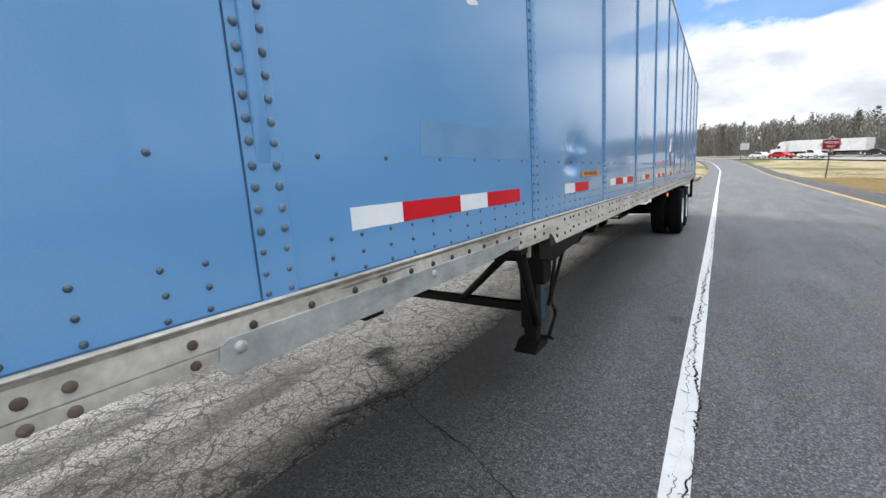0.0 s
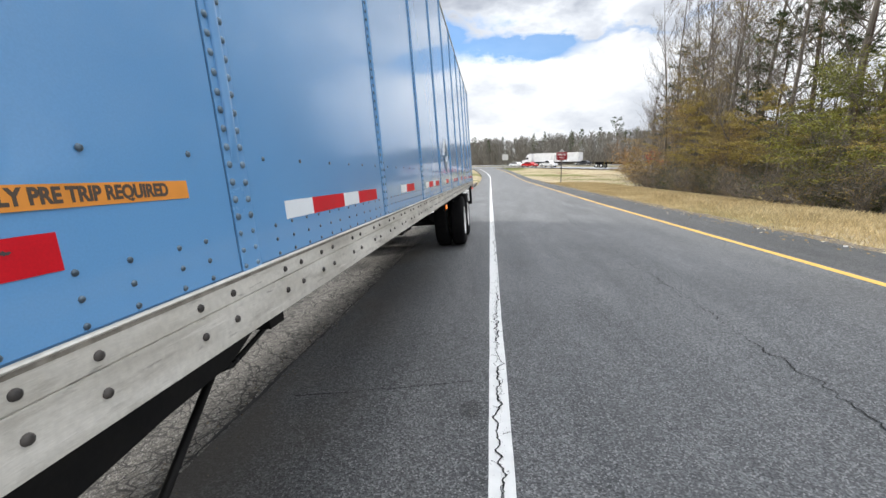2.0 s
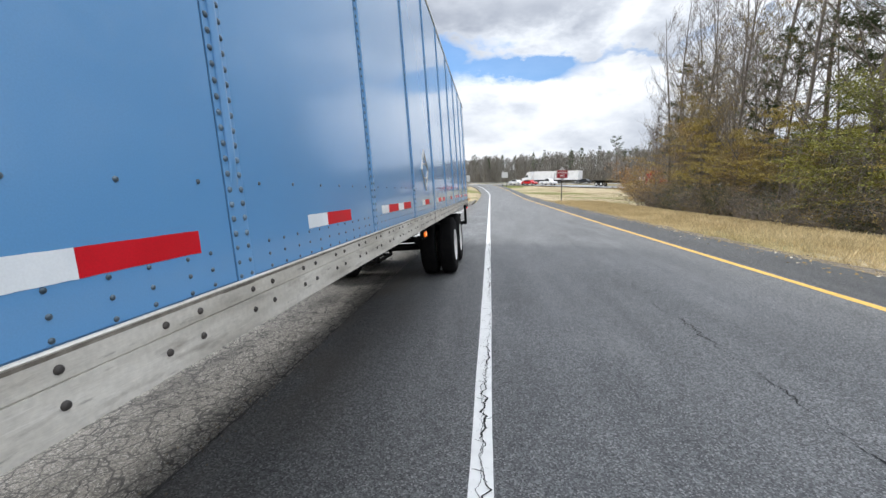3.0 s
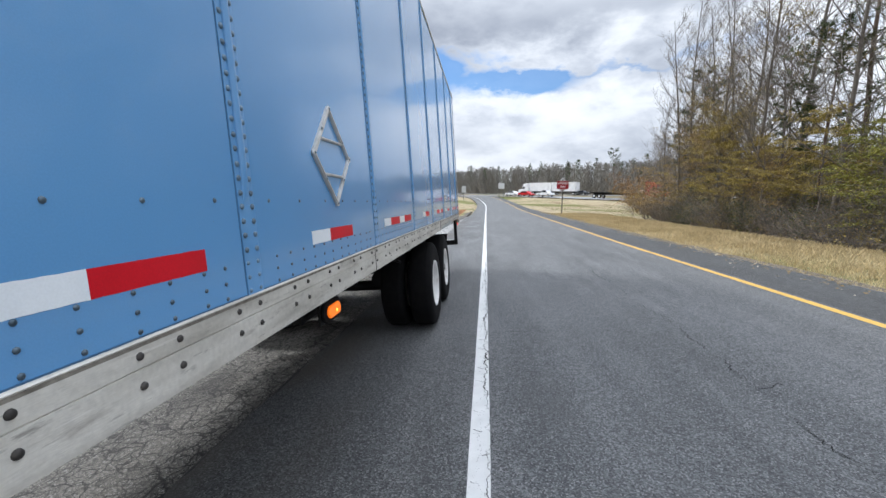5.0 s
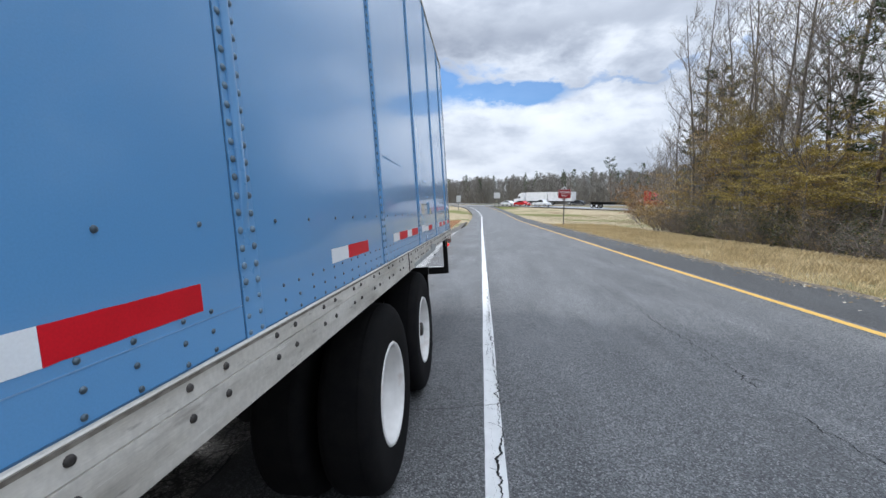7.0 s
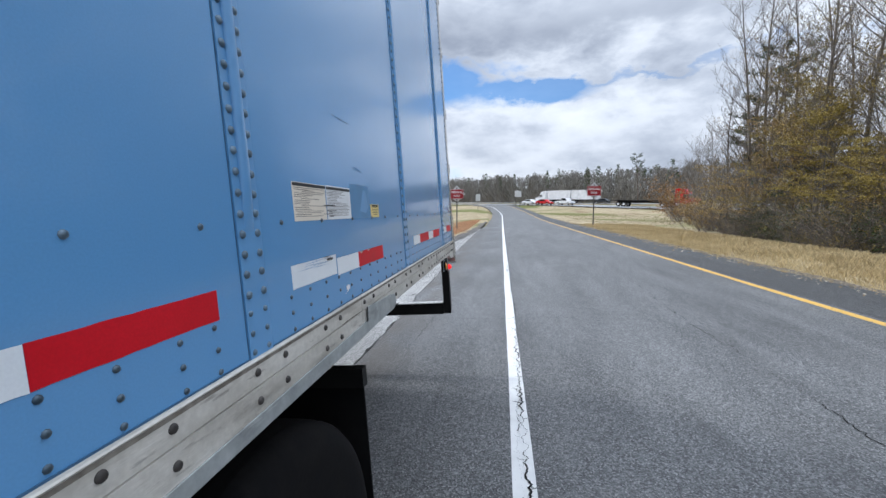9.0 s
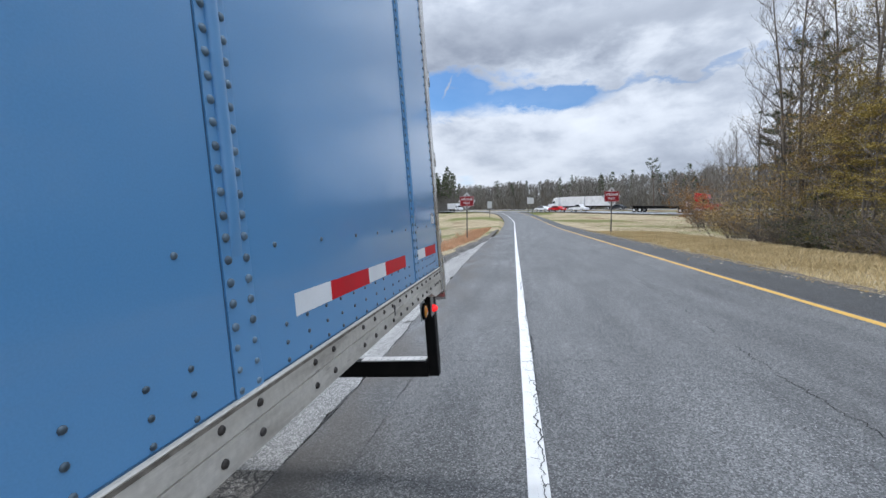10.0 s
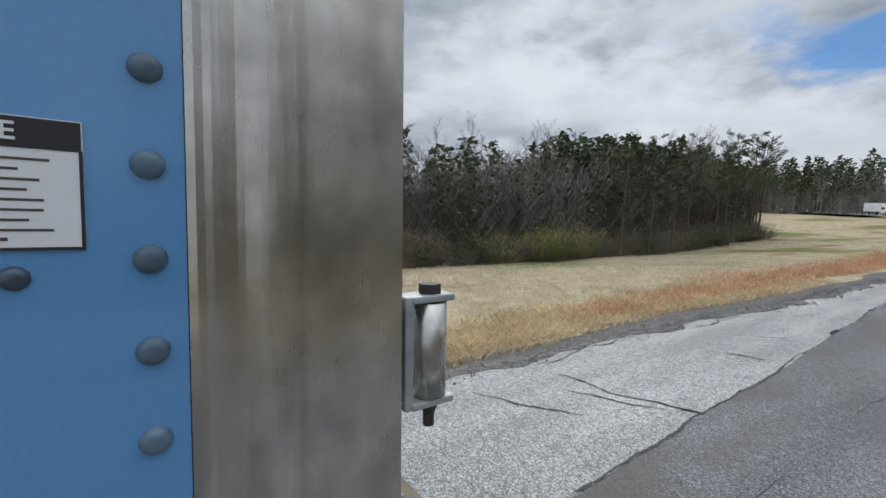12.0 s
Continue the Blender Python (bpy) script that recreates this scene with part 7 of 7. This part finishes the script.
def left_verge(r):
    y = 14 + 34 * r.random() ** 0.9
    d = r.random() ** 1.1 * 13.0
    return edge_l(y) + bend(y) - 0.55 - d, y, 0.45 + 0.5 * min(1, d / 2)


def left_rust(r):
    y = 21.5 + 42 * r.random() ** 0.8
    return edge_l(y) + bend(y) - 0.85 - abs(r.gauss(0, 0.30 + 0.9 * min(1.0, (y - 21.5) / 10))), y, 0.9


def left_fringe(r):
    y = 15.5 + 16 * r.random() ** 0.9
    return edge_l(y) + bend(y) - 0.42 - abs(r.gauss(0, 0.75)), y, 0.5 + 0.5 * r.random()


def right_green(r):
    y = 40 + 45 * r.random()
    return 9 + 14 * r.random() + bend(y), y, 0.6


grass("verge_grass", 41, 21000, right_verge, 0.22, STRAW, "dry straw-coloured verge grass")
grass("verge_grass", 42, 3500, right_edge, 0.12, STRAW, "short dead grass along the asphalt edge", 0.8)
grass("verge_grass", 43, 12000, left_verge, 0.13, PALE_STRAW, "pale dry grass beyond the shoulder")
grass("verge_grass", 44, 6000, left_rust, 0.19, RUSTY_GRASS, "rust-coloured dry grass beside the shoulder")
grass("verge_grass", 46, 5200, left_fringe, 0.15, FRINGE_GRASS, "tawny dry grass tufts at the shoulder edge", 0.7)
grass("verge_grass", 45, 6000, right_green, 0.14, GREENISH, "short olive-green grass")
r = random.Random(9)
for i in range(38):
    y = 8 + 36 * r.random()
    x = EDGE_R + (r.gauss(0.1, 0.25) if i < 28 else r.uniform(0.4, 2.2)) + bend(y)
    s = r.uniform(0.03, 0.09)
    bit = Shape().prism([(0, 0), (s, 0.1 * s), (1.2 * s, 0.7 * s), (0.4 * s, s), (-0.1 * s, 0.5 * s)], 0, s * 0.35, "z")
    ob = part("litter" if i % 3 == 0 else "stone", bit, LITTER if i % 3 == 0 else GRAVEL, None, "", 0.004)
    ob.matrix_basis = pose(x, y, max(land(x, y), paved(x, y) if x < EDGE_R + bend(y) else -9) - 0.005, 0, 0, r.uniform(0, 360))
    tagged(ob, "pale scrap of litter on the road edge" if i % 3 == 0 else "broken grey stone on the road edge", "litter" if i % 3 == 0 else "stone", "debris along the edge")


def scatter(name, seed, count, spot, size, mat, label, category, lump=False):
    """Loose small pieces on the ground: curled flat leaves, or crumbs of stone."""
    r = random.Random(seed)
    v, f = [], []
    for _ in range(count):
        x, y = spot(r)
        s = x - bend(y)
        z = paved(x, y) if edge_l(y) < s < EDGE_R else land(x, y)
        a, w = r.uniform(0, 2 * math.pi), size * r.uniform(0.5, 1.4)
        ux, uy = math.cos(a) * w, math.sin(a) * w
        k = len(v)
        if lump:
            v += [(x - ux, y - uy, z - 0.002), (x + uy * 0.8, y - ux * 0.8, z - 0.002), (x + ux, y + uy, z - 0.002), (x - uy * 0.7, y + ux * 0.7, z - 0.002), (x + ux * 0.2, y + uy * 0.2, z + w * r.uniform(0.5, 0.9))]
            f += [(k, k + 1, k + 4), (k + 1, k + 2, k + 4), (k + 2, k + 3, k + 4), (k + 3, k, k + 4)]
        else:
            c = [z + 0.006 + w * r.uniform(0.0, 0.5) for _ in range(3)]
            v += [(x - ux, y - uy, c[0]), (x + uy * 0.5, y - ux * 0.5, z + 0.006), (x + ux, y + uy, c[1]), (x - uy * 0.5, y + ux * 0.5, c[2])]
            f += [(k, k + 1, k + 2), (k, k + 2, k + 3)]
    return tagged(new(name, raw(name, v, f, mat)), label, category, kind="stuff")


def by_right_edge(r):
    y = 4 + 46 * r.random() ** 0.8
    return EDGE_R + bend(y) + r.gauss(0.0, 0.22), y


def by_joint(r):
    y = r.uniform(-0.5, 8.0)
    return joint(y) + r.gauss(-0.02, 0.09), y


def by_left_edge(r):
    y = 16 + 26 * r.random()
    return edge_l(y) + r.gauss(0.6 * crumbled(y) - 0.08, 0.12 + 0.4 * crumbled(y)), y


def on_verge(r):
    y = 5 + 40 * r.random() ** 0.8
    return EDGE_R + bend(y) + 0.3 + 4.5 * r.random(), y


scatter("leaf_litter", 51, 1500, by_right_edge, 0.030, AMBERLEAF, "dead brown leaves along the asphalt edge", "leaves")
scatter("leaf_litter", 52, 700, by_right_edge, 0.026, PALE_STRAW, "pale dry leaves along the asphalt edge", "leaves")
scatter("leaf_litter", 53, 900, on_verge, 0.035, AMBERLEAF, "dead brown leaves in the verge grass", "leaves")
scatter("asphalt_crumbs", 54, 500, by_joint, 0.009, SOIL, "loose crumbs and dirt along the shoulder joint", "gravel", True)
scatter("asphalt_crumbs", 55, 700, by_left_edge, 0.015, GRAVEL, "loose broken asphalt and gravel", "gravel", True)
